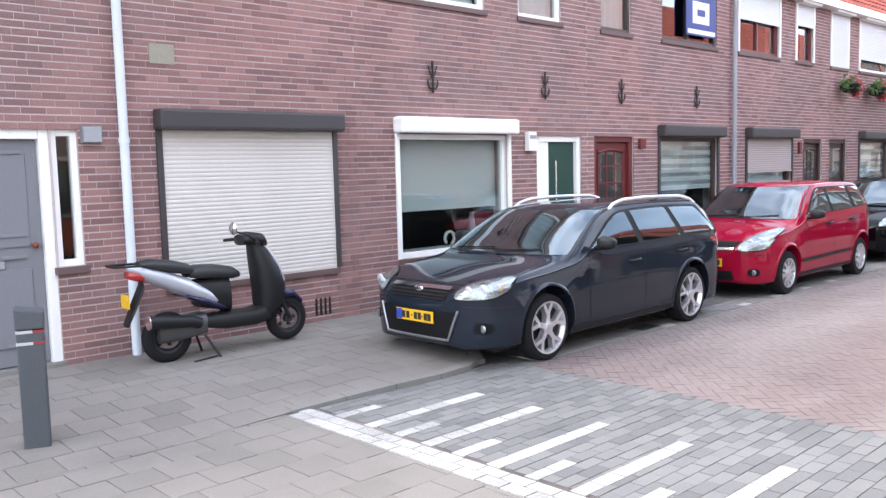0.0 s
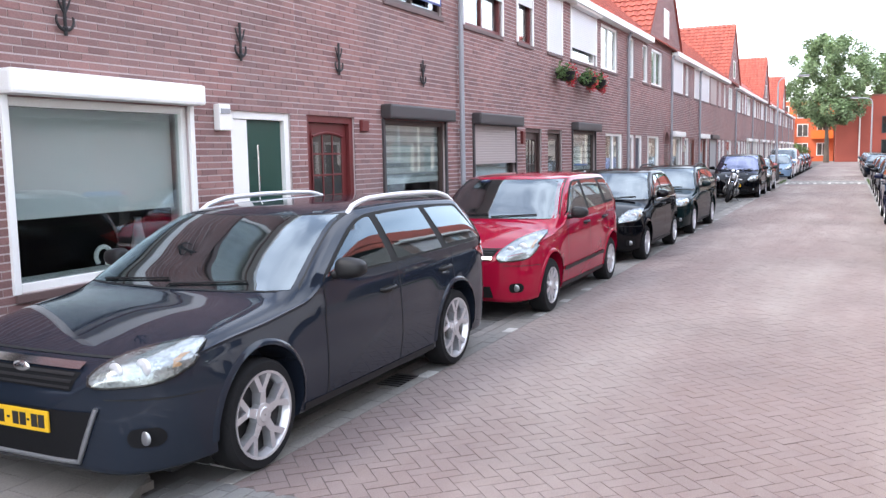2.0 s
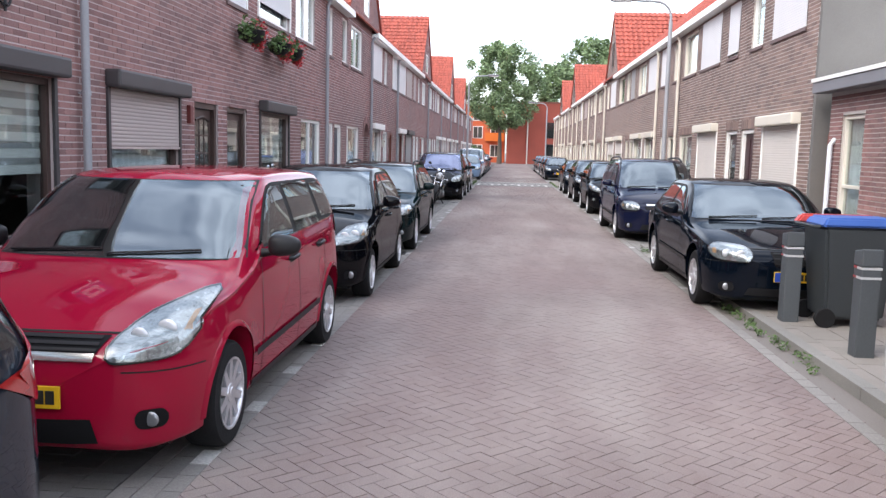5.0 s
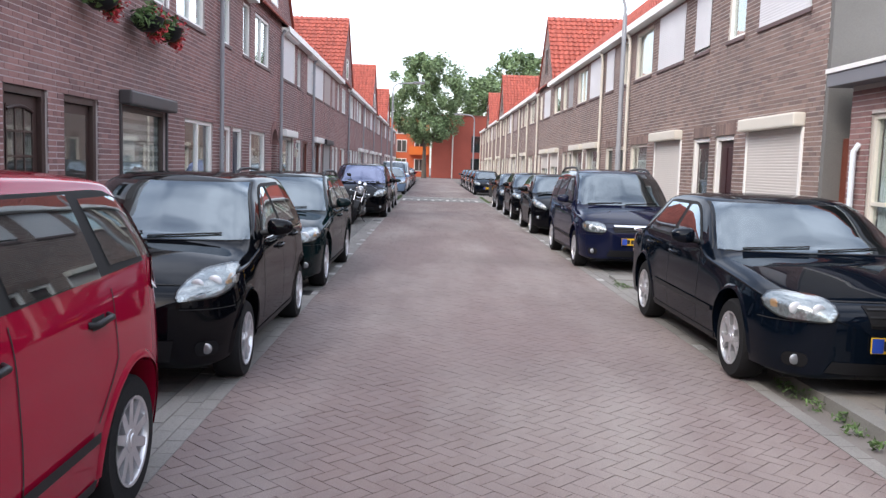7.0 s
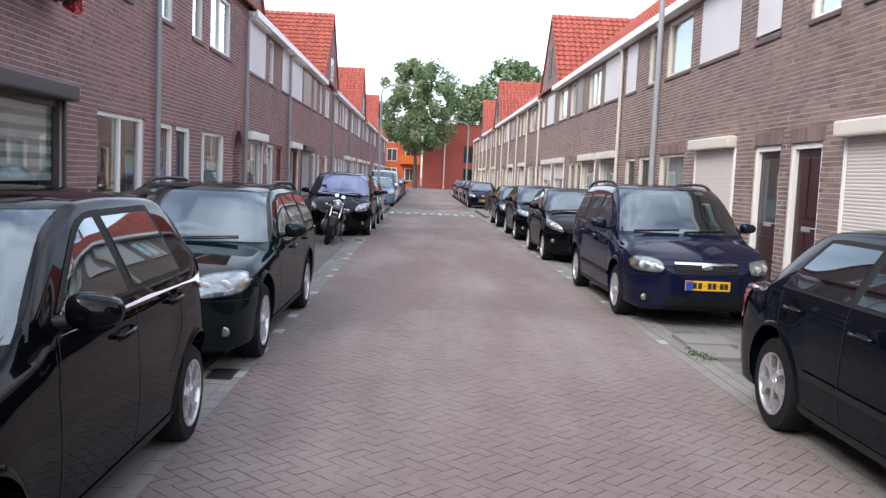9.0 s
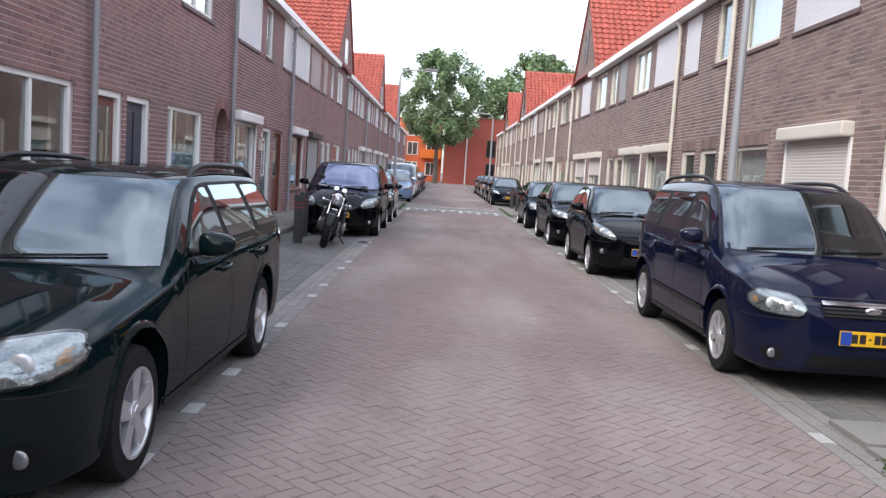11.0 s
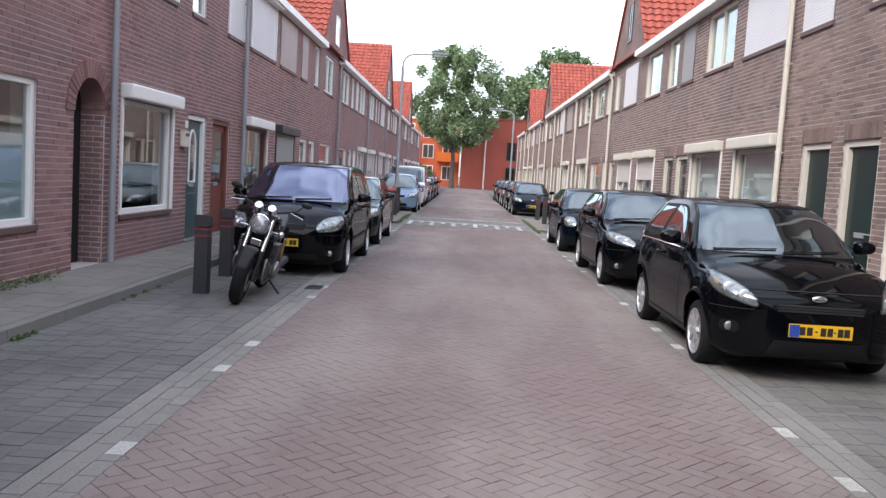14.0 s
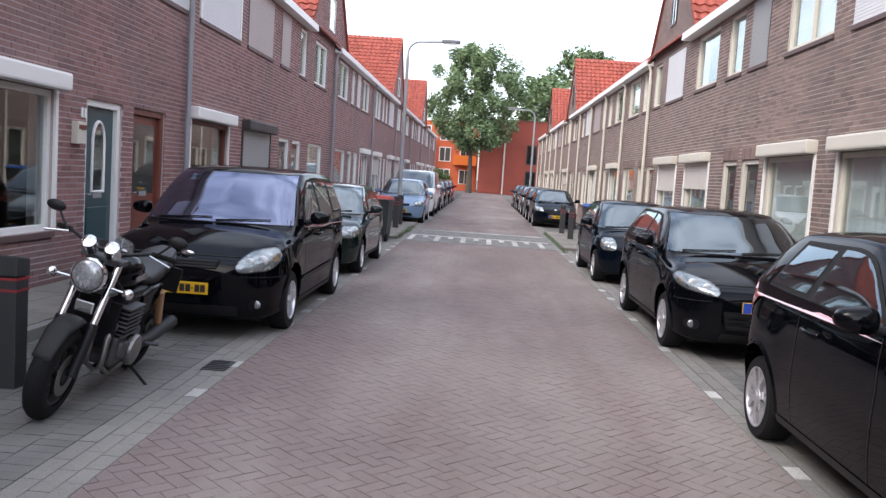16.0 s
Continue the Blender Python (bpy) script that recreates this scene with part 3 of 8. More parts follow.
def gable(f, house, uc, half, rise, fine, back=4.2):
    """A street gable: brick triangle flush with the wall and a roof with its ridge running back."""
    z0 = EAVE
    bm = bmesh.new()
    front = [f.p(uc - half, 0.0, z0 - 0.02), f.p(uc + half, 0.0, z0 - 0.02), f.p(uc + half, 0.0, z0 + 0.25), f.p(uc, 0.0, z0 + rise), f.p(uc - half, 0.0, z0 + 0.25)]
    backp = [f.p(u, -0.25, z) for (u, _, z) in front]
    a = [bm.verts.new(p) for p in front]
    b = [bm.verts.new(p) for p in backp]
    bm.faces.new(a)
    bm.faces.new(b[::-1])
    for i in range(5):
        bm.faces.new((a[i], b[i], b[(i + 1) % 5], a[(i + 1) % 5]))
    g = part("gable_wall", bm, M_MORTAR if f.side > 0 else M_MORTAR_R, house, "brick gable on the street front")
    boxes = []
    rows = int((rise - 0.1) / 0.0625)
    for r in range(rows):
        za, zb = z0 + r * 0.0625, z0 + r * 0.0625 + 0.0505
        hw = half if za < z0 + 0.25 else half * (1 - (zb - z0 - 0.25) / (rise - 0.25))
        k = 0
        u = uc - hw
        while u < uc + hw - 0.03:
            e = min(u + (0.11 if r % 2 and k == 0 else 0.208), uc + hw)
            y0, y1 = sorted((f.y(-0.01), f.y(0.005 + RNG.uniform(-0.002, 0.002))))
            if f.side < 0 or not (uc - 0.45 < u < uc + 0.45 and z0 + 0.5 < za < z0 + 1.5):
                boxes.append((u, e, y0, y1, za, zb))
            u = e + 0.012
            k += 1
    part("brickwork", hexa_mesh("brickwork", box_corners(boxes), M_BRICK_L if f.side > 0 else M_BRICK_R), None, g, kind="stuff")
    wz0, wz1, hwid, d0, fm = (z0 + 0.5, z0 + 1.5, 0.45, 0.0, M_WHITE) if f.side > 0 else (z0 + 0.75, z0 + 2.0, 0.34, 0.009, M_BROWNFR)
    win = part("window", ring(f, uc - hwid, uc + hwid, wz0, wz1, 0.06, d0, d0 + 0.03), fm, house, "small attic window")
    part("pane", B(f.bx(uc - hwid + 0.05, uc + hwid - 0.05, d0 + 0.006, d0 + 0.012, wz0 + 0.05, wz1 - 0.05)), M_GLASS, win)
    # Dark sheet painted as the unlit attic behind the pane.
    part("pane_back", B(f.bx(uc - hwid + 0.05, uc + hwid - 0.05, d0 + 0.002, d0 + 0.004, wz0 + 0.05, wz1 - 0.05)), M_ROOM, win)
    if f.side < 0:
        part("glazing_bar", B(f.bx(uc - 0.03, uc + 0.03, d0 + 0.013, d0 + 0.028, wz0 + 0.06, wz1 - 0.06)), fm, win)
    L = math.hypot(half + 0.12, rise - 0.2)
    for s in (-1, 1):
        bm = bmesh.new()
        e0, e1 = Vector(f.p(uc + s * (half + 0.1), 0.08, z0 + 0.16)), Vector(f.p(uc, 0.08, z0 + rise + 0.06))
        bk = Vector((0, f.side * back, 0))
        dn = Vector((0, 0, -0.07))
        q = [e0, e1, e1 + bk, e0 + bk]
        t = [bm.verts.new(p) for p in q]
        u_ = [bm.verts.new(p + dn) for p in q]
        bm.faces.new(t)
        bm.faces.new(u_[::-1])
        for i in range(4):
            bm.faces.new((t[i], u_[i], u_[(i + 1) % 4], t[(i + 1) % 4]))
        bmesh.ops.recalc_face_normals(bm, faces=bm.faces[:])
        gr = part("gable_roof", bm, M_TILE, house, "steep orange tiled gable roof")
        if fine and s < 0:
            bm = bmesh.new()
            if f.side > 0:
                tiled(bm, e0 + bk, -bk, e1 - e0, int(back / 0.24), int(L / 0.27))
            else:
                tiled(bm, e0, bk, e1 - e0, int(back / 0.24), int(L / 0.27))
            part("roof_tiles", bm, M_TILE, gr, kind="stuff", smooth=40)


def house(f, u0, u1, low, up, label, fine=True, gab=None, pipes=(), arch=None, bricks=True, gut=M_WHITE, holes=()):
    hs = thing("terraced_house", label, "house", f.p((u0 + u1) / 2, -4, 0), group="houses along the street")
    opens = []
    for kind, a, b, o in low:
        opens.append((a, b, 0.12, HEAD) if kind == "door" else (a, b, o.get("z0", SILL), HEAD))
    for a, b, o in up:
        opens.append((a, b, o.get("z0", UP0), UP1))
    if arch:
        opens.append((arch[0], arch[1], 0.1, 2.5))
    # wall: one slab with the openings left out
    xs = sorted({u0, u1, *[v for o in opens for v in o[:2]]})
    zs = sorted({0.0, EAVE, *[v for o in opens for v in o[2:]]})
    hollow = lambda i, k: any(o[0] < (xs[i] + xs[i + 1]) / 2 < o[1] and o[2] < (zs[k] + zs[k + 1]) / 2 < o[3] for o in opens)
    wl_ = part("wall", cell_mesh("wall", xs, zs, lambda i, k: not hollow(i, k), *sorted((f.y(0.0), f.y(-0.3))), None), (M_MORTAR if f.side > 0 else M_MORTAR_R) if bricks else (M_WALLFAR if f.side > 0 else M_WALLFAR_R), hs, "street wall of brick with pale joints")
    if bricks:
        rows = brick_boxes(u0, u1, 0.09, EAVE, opens + list(holes), f.wall, f.side, RNG)
        part("brickwork", hexa_mesh("brickwork", box_corners(rows), M_BRICK_L if f.side > 0 else M_BRICK_R), None, wl_, kind="stuff")
        sol = []
        for o in opens:
            if o[3] == HEAD and f.side < 0:
                n = int((o[1] - o[0] + 0.1) / 0.0625)
                sol += [f.bx(o[0] - 0.05 + k * 0.0625, o[0] - 0.05 + k * 0.0625 + 0.0505, 0.0, 0.013, HEAD + 0.004, HEAD + 0.206) for k in range(n)]
        if sol:
            part("lintel_bricks", hexa_mesh("lintel_bricks", box_corners(sol), M_BRICK_L if f.side > 0 else M_BRICK_R), None, wl_, kind="stuff")
    # Inner walls and floors carry the darkness of unlit rooms in their colour.
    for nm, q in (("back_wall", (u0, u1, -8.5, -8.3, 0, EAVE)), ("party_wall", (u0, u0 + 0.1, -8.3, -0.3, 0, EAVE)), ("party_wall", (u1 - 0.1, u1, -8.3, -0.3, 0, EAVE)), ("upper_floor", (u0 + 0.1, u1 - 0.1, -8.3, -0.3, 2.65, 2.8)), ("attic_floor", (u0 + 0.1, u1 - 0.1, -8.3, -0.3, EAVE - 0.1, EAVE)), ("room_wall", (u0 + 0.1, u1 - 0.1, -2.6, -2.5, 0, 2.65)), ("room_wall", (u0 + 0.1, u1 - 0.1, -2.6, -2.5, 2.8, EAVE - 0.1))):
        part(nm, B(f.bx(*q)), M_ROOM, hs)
    for kind, a, b, o in low:
        o = dict(o)
        if kind == "door":
            door(f, hs, a, b, **o)
        else:
            window(f, hs, a, b, o.pop("z0", SILL), HEAD, **o)
    for a, b, o in up:
        o = dict(o)
        window(f, hs, a, b, o.pop("z0", UP0), UP1, **o)
    # gutter on a white fascia, left out where a gable stands
    gs = cut_spans(u0, u1, [(gab[0] - gab[1], gab[0] + gab[1])] if gab else [])
    for a, b in gs:
        part("gutter", B(f.bx(a, b, 0.0, 0.22, EAVE - 0.02, EAVE + 0.03), f.bx(a, b, 0.2, 0.24, EAVE - 0.02, EAVE + 0.15), f.bx(a, b, 0.0, 0.03, EAVE + 0.03, EAVE + 0.12)), gut, hs, "boxed eaves gutter")
    roof(f, hs, u0, u1, fine)
    if gab:
        gable(f, hs, gab[0], gab[1], gab[2], True)
    for u in pipes:
        pipe(f, hs, u[0] if isinstance(u, tuple) else u, m=u[1] if isinstance(u, tuple) else None)
    return hs


def W(a, b, **o):
    return ("win", a, b, o)


def D(a, b, **o):
    return ("door", a, b, o)


BL, BW, BC = M_SLATE, M_WHITE, M_CREAM
h_corner = house(LEFT, -6.0, 4.77, [D(0.02, 1.16, leaf=M_GREYPAINT), W(1.17, 1.42, z0=1.04, small=True, sill=True), W(2.24, 4.40, fr=M_BROWNFR, box_m=BL, shut=1.0, slat=M_SLAT)], [], "corner house of red brick with a grey front door", pipes=[(1.83, M_PIPEW)])
house(LEFT, 4.77, 9.43, [W(5.42, 7.52, box_m=BW, inside="blind"), D(8.17, 9.28, leaf=M_GREEN, style="side")], [(5.1, 7.1, dict(inside="net")), (7.8, 8.8, dict(inside="net", small=True))], "red brick terraced house with a dark green door", pipes=())
house(LEFT, 9.43, 14.2, [D(9.62, 10.75, leaf=M_REDFR, fr=M_REDFR, style="glazed"), W(11.55, 13.62, fr=M_BROWNFR, box_m=BL, inside="zebra")], [(9.83, 10.69, dict(fr=M_BROWNFR, inside="net", small=True)), (11.65, 13.58, dict(fr=M_BROWNFR, inside="dark", mull=(12.6,)))], "red brick terraced house with an oxblood front door", gab=None, pipes=(14.15,))
house(LEFT, 14.2, 18.8, [W(14.82, 16.92, fr=M_BROWNFR, box_m=BL, shut=0.42, slat=M_SLATT, inside="net"), D(17.54, 18.57, leaf=M_BROWNFR, fr=M_BROWNFR, style="glazed")], [(14.45, 16.25, dict(fr=M_REDFR, box_m=BW, shut=0.45, slat=M_SLATW, mull=(15.35,))), (17.1, 17.98, dict(fr=M_REDFR, box_m=BW, shut=0.35, slat=M_SLATW, small=True))], "brick terraced house with dark red window frames")
house(LEFT, 18.8, 23.45, [D(19.0, 20.05, leaf=M_BROWNFR, fr=M_BROWNFR, style="half"), W(20.85, 22.9, fr=M_BROWNFR, box_m=BL, inside="zebra")], [(19.0, 20.0, dict(box_m=BW, shut=1.0, slat=M_SLATW, small=True)), (20.75, 22.95, dict(fr=M_WHITE, box_m=BW, shut=0.75, slat=M_SLATW))], "brick terraced house with white upstairs shutters")
house(LEFT, 23.45, 27.55, [W(24.0, 25.95, inside="dark", mull=(24.98,)), D(26.6, 27.5, leaf=M_BROWN, style="half")], [(23.5, 25.3, dict(inside="net", mull=(24.4,))), (26.7, 27.4, dict(small=True, inside="net"))], "brick terraced house with white window frames", pipes=(26.33,))
house(LEFT, 27.55, 33.6, [D(27.65, 28.6, leaf=M_NAVY, style="panel"), W(29.4, 31.36, inside="frost", mull=(29.75,))], [(28.6, 29.4, dict(small=True, inside="dark")), (29.95, 31.8, dict(inside="net", mull=(30.85,)))], "brick terraced house with a street gable and an arched passage", gab=(32.4, 3.1, 3.5), pipes=(33.22,), arch=(32.25, 33.15))
house(LEFT, 33.6, 37.75, [W(33.68, 35.70, box_m=BW, inside="dark", mull=(33.80,)), D(36.5, 37.55, leaf=M_TEAL, style="arched")], [(33.75, 35.75, dict(box_m=BW, shut=1.0, slat=M_SLATW)), (36.55, 37.35, dict(small=True, inside="dark"))], "brick terraced house with a white and blue front door")
house(LEFT, 37.75, 42.95, [D(37.92, 39.1, leaf=M_BROWN, fr=M_BROWN, style="half"), W(40.2, 42.3, fr=M_BROWN, box_m=BW, inside="dark")], [(38.75, 39.85, dict(box_m=BW, shut=1.0, slat=M_SLATW, small=True)), (40.5, 42.8, dict(box_m=BW, shut=1.0, slat=M_SLATW))], "brick terraced house with a varnished brown door", pipes=(39.85,))
house(LEFT, 42.95, 47.65, [W(43.3, 45.5, fr=M_BROWNFR, box_m=BL, shut=1.0, slat=M_SLATG), D(46.4, 47.5, leaf=M_NAVY, style="half")], [(43.4, 45.4, dict(fr=M_BROWNFR, shut=1.0, slat=M_SLATT)), (46.2, 47.1, dict(fr=M_BROWNFR, shut=1.0, slat=M_SLATT, small=True))], "brick terraced house with a dark roller shutter", fine=True)
house(LEFT, 47.65, 53.2, [D(47.8, 48.85, leaf=M_BROWN, style="half"), W(49.75, 51.85, inside="net")], [(48.3, 49.1, dict(small=True, inside="net")), (50.2, 52.0, dict(inside="net", mull=(51.1,)))], "brick terraced house with a street gable", gab=(52.4, 3.1, 3.5), pipes=(53.1,))
u, k = 53.2, 0
far_l = []
while u < 110:
    b = u + 4.75
    if k % 2 == 0:
        low = [W(u + 1.0, u + 3.0, box_m=BW if k % 3 else None, shut=(0.0, 1.0, 0.5)[k % 3], slat=M_SLAT, inside="net"), D(u + 3.5, u + 4.55, leaf=(M_BROWN, M_WHITE, M_NAVY)[k % 3], style="half")]
        up = [(u + 1.0, u + 3.0, dict(inside="net", mull=(u + 2.0,))), (u + 3.7, u + 4.5, dict(small=True, inside="net"))]
    else:
        low = [D(u + 0.2, u + 1.25, leaf=(M_BROWN, M_WHITE, M_NAVY)[k % 3], style="half"), W(u + 1.75, u + 3.75, box_m=BW, shut=(0.0, 0.6)[k % 4 // 2], slat=M_SLAT, inside="net")]
        up = [(u + 0.3, u + 1.1, dict(small=True, shut=float(k % 4 == 1), slat=M_SLATW)), (u + 1.75, u + 3.75, dict(inside="net", shut=float(k % 4 == 3), slat=M_SLATW, mull=(u + 2.75,)))]
    gb = next(((c, 3.1, 3.6) for c in (73.0, 93.0) if u <= c < b), None)
    house(LEFT, u, b, low, up, "brick terraced house far down the street", fine=False, gab=gb, pipes=(b - 0.1,) if k % 2 else (), bricks=u < 72)
    u, k = b, k + 1

# right-hand row
house(RIGHT, 20.35, 24.92, [W(20.95, 23.05, fr=M_CREAM, box_m=BC, shut=0.95, slat=M_SLAT), D(23.75, 24.75, leaf=M_MAROON, style="panel")], [(20.95, 22.9, dict(shut=1.0, slat=M_SLATW)), (23.55, 24.4, dict(inside="net", small=True))], "brown brick end house with cream roller shutters")
house(RIGHT, 24.92, 29.75, [D(25.08, 26.1, leaf=M_MAROON, style="half"), W(26.95, 29.0, fr=M_CREAM, box_m=BC, shut=0.95, slat=M_SLAT)], [(25.4, 26.35, dict(shut=0.92, slat=M_SLATW, small=True, fr=M_WHITE)), (27.1, 29.2, dict(shut=1.0, slat=M_SLATW))], "brown brick terraced house with a brown door")
house(RIGHT, 29.75, 33.7, [W(29.85, 31.65, fr=M_CREAM, inside="blind"), D(32.5, 33.5, leaf=M_DKGREEN, fr=M_CREAM, style="flat")], [(29.8, 31.55, dict(inside="net", fr=M_CREAM)), (32.3, 33.1, dict(inside="dark", small=True, fr=M_CREAM))], "brown brick terraced house with cream frames", pipes=((31.9, M_CREAM),))
house(RIGHT, 33.7, 38.45, [D(33.9, 34.9, leaf=M_DKGREEN, fr=M_CREAM, style="flat"), W(35.85, 38.0, fr=M_CREAM, box_m=BC, inside="net")], [(34.2, 35.3, dict(shut=1.0, slat=M_SLATW, small=True)), (35.75, 38.0, dict(shut=1.0, slat=M_SLATW))], "brown brick terraced house with a cream roller box", pipes=((35.6, M_CREAM),))
house(RIGHT, 38.45, 42.6, [W(38.85, 41.0, fr=M_CREAM, box_m=BC, inside="net"), D(41.4, 42.4, leaf=M_DKGREEN, fr=M_CREAM, style="half")], [(38.65, 40.55, dict(inside="net", fr=M_CREAM, mull=(39.6,))), (41.5, 42.5, dict(shut=1.0, slat=M_SLATG, small=True))], "brown brick terraced house with net curtains")
house(RIGHT, 42.6, 47.4, [D(42.7, 43.65, leaf=M_DKGREEN, fr=M_CREAM, style="half"), W(44.7, 46.8, fr=M_CREAM, box_m=BC, shut=0.35, slat=M_SLAT, inside="net")], [(43.0, 44.0, dict(inside="net", small=True, fr=M_CREAM)), (44.75, 46.6, dict(inside="curtain", fr=M_CREAM))], "brown brick terraced house with a half-lowered shutter")
u, k = 47.4, 0
while u < 98:
    b = u + 4.55
    if k % 2 == 0:
        low = [W(u + 0.4, u + 2.5, fr=M_CREAM, box_m=BC if k % 3 != 1 else None, shut=(0.4, 0.0, 0.0)[k % 3], slat=M_SLAT, inside="net"), D(u + 3.3, u + 4.3, leaf=M_BROWN, fr=M_CREAM, style="half")]
        up = [(u + 0.4, u + 2.4, dict(inside="net", fr=M_CREAM, shut=float(k % 4 == 0), slat=M_SLATW)), (u + 3.2, u + 4.1, dict(inside="net", small=True, fr=M_CREAM))]
    else:
        low = [D(u + 0.2, u + 1.2, leaf=M_DKGREEN, fr=M_CREAM, style="half"), W(u + 1.9, u + 4.0, fr=M_CREAM, inside="net", box_m=BC if k % 3 == 0 else None)]
        up = [(u + 0.4, u + 1.3, dict(inside="net", small=True, fr=M_CREAM)), (u + 1.9, u + 3.9, dict(inside="net", fr=M_CREAM, shut=float(k % 4 == 3), slat=M_SLATT))]
    gb = next(((c, 2.7, 3.4) for c in (49.6, 75.3, 91.2) if u <= c < b), None)
    house(RIGHT, u, b, low, up, "brown brick terraced house far down the street", fine=(gb is not None and u < 60), gab=gb, pipes=((b - 0.1, M_CREAM),), bricks=u < 66)
    u, k = b, k + 1

# ---- parked cars ----
M_TYRE = mat("tyre_rubber", (0.010, 0.010, 0.011), 0.85, spec=0.25, var=0.25, scale=-8, grain=60, bump=0.2)
M_RIM = mat("alloy", (0.62, 0.62, 0.64), 0.3, metal=0.75, var=0.12, scale=-8, grain=60, bump=0.0)
M_RIMD = mat("rim_shadow", (0.03, 0.03, 0.032), 0.6, metal=0.3, var=0.1, scale=-8, grain=60, bump=0.0)
M_PLAST = mat("black_plastic", (0.011, 0.011, 0.012), 0.5, spec=0.3, var=0.15, scale=-8, grain=120, bump=0.08)
M_GRILLE = mat("grille_black", (0.007, 0.007, 0.008), 0.7, spec=0.15, var=0.15, scale=-8, grain=120, bump=0.1)
M_CHROME = mat("chrome", (0.75, 0.76, 0.78), 0.12, metal=1.0, var=0.05, scale=-8, grain=60, bump=0.0)
M_SATIN = mat("satin_metal", (0.33, 0.34, 0.36), 0.35, metal=0.8, var=0.08, scale=-8, grain=60, bump=0.0)
# Near-black tone stands in for the unlit cabin behind the glass.
M_CABIN = mat("unlit_cabin", (0.012, 0.013, 0.015), 0.8, var=0.35, scale=-14, grain=20, bump=0.0)
M_LAMP = mat("headlamp_reflector", (0.40, 0.41, 0.43), 0.25, metal=0.6, var=0.75, scale=-60, grain=60, bump=0.0, coat=1.0)
M_LENS = mat("lamp_projector", (0.62, 0.63, 0.66), 0.4, metal=0.5, var=0.1, scale=-8, grain=60, bump=0.0)
M_INDIC = mat("amber_lens", (0.40, 0.22, 0.11), 0.2, var=0.1, scale=-8, grain=60, bump=0.0, coat=0.6)
M_TAIL = mat("red_lens", (0.35, 0.012, 0.012), 0.15, var=0.1, scale=-8, grain=60, bump=0.0, coat=1.0)
M_PLATE = mat("yellow_plate", (0.72, 0.42, 0.015), 0.45, var=0.06, scale=-8, grain=60, bump=0.0)
M_INK = mat("plate_ink", (0.02, 0.018, 0.015), 0.5, var=0.1, scale=-8, grain=60, bump=0.0)
M_BLUEB = mat("plate_blue", (0.02, 0.06, 0.35), 0.45, var=0.06, scale=-8, grain=60, bump=0.0)
# Near-black gap tone; also paints shade in the passage and behind side windows.
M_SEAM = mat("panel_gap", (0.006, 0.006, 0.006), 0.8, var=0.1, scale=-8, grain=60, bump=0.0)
M_DISC = mat("brake_disc", (0.25, 0.24, 0.23), 0.4, metal=0.9, var=0.1, scale=-8, grain=60, bump=0.0)


def hermite(keys, s):
    """Smooth row of numbers at s between rows of keys."""
    k = np.asarray(keys, float)
    i = int(min(max(math.floor(s), 0), len(k) - 2))
    t = s - i
    p0, p1 = k[i], k[i + 1]
    m0 = (k[i + 1] - k[max(i - 1, 0)]) / (2 if i else 1)
    m1 = (k[min(i + 2, len(k) - 1)] - k[i]) / (2 if i + 2 < len(k) else 1)
    d = p1 - p0
    m0, m1 = np.where(m0 * d < 0, 0, m0), np.where(m1 * d < 0, 0, m1)
    m0 = np.sign(d) * np.minimum(np.abs(m0), 3 * np.abs(d))
    m1 = np.sign(d) * np.minimum(np.abs(m1), 3 * np.abs(d))
    return (2 * t**3 - 3 * t**2 + 1) * p0 + (t**3 - 2 * t**2 + t) * m0 + (-2 * t**3 + 3 * t**2) * p1 + (t**3 - t**2) * m1


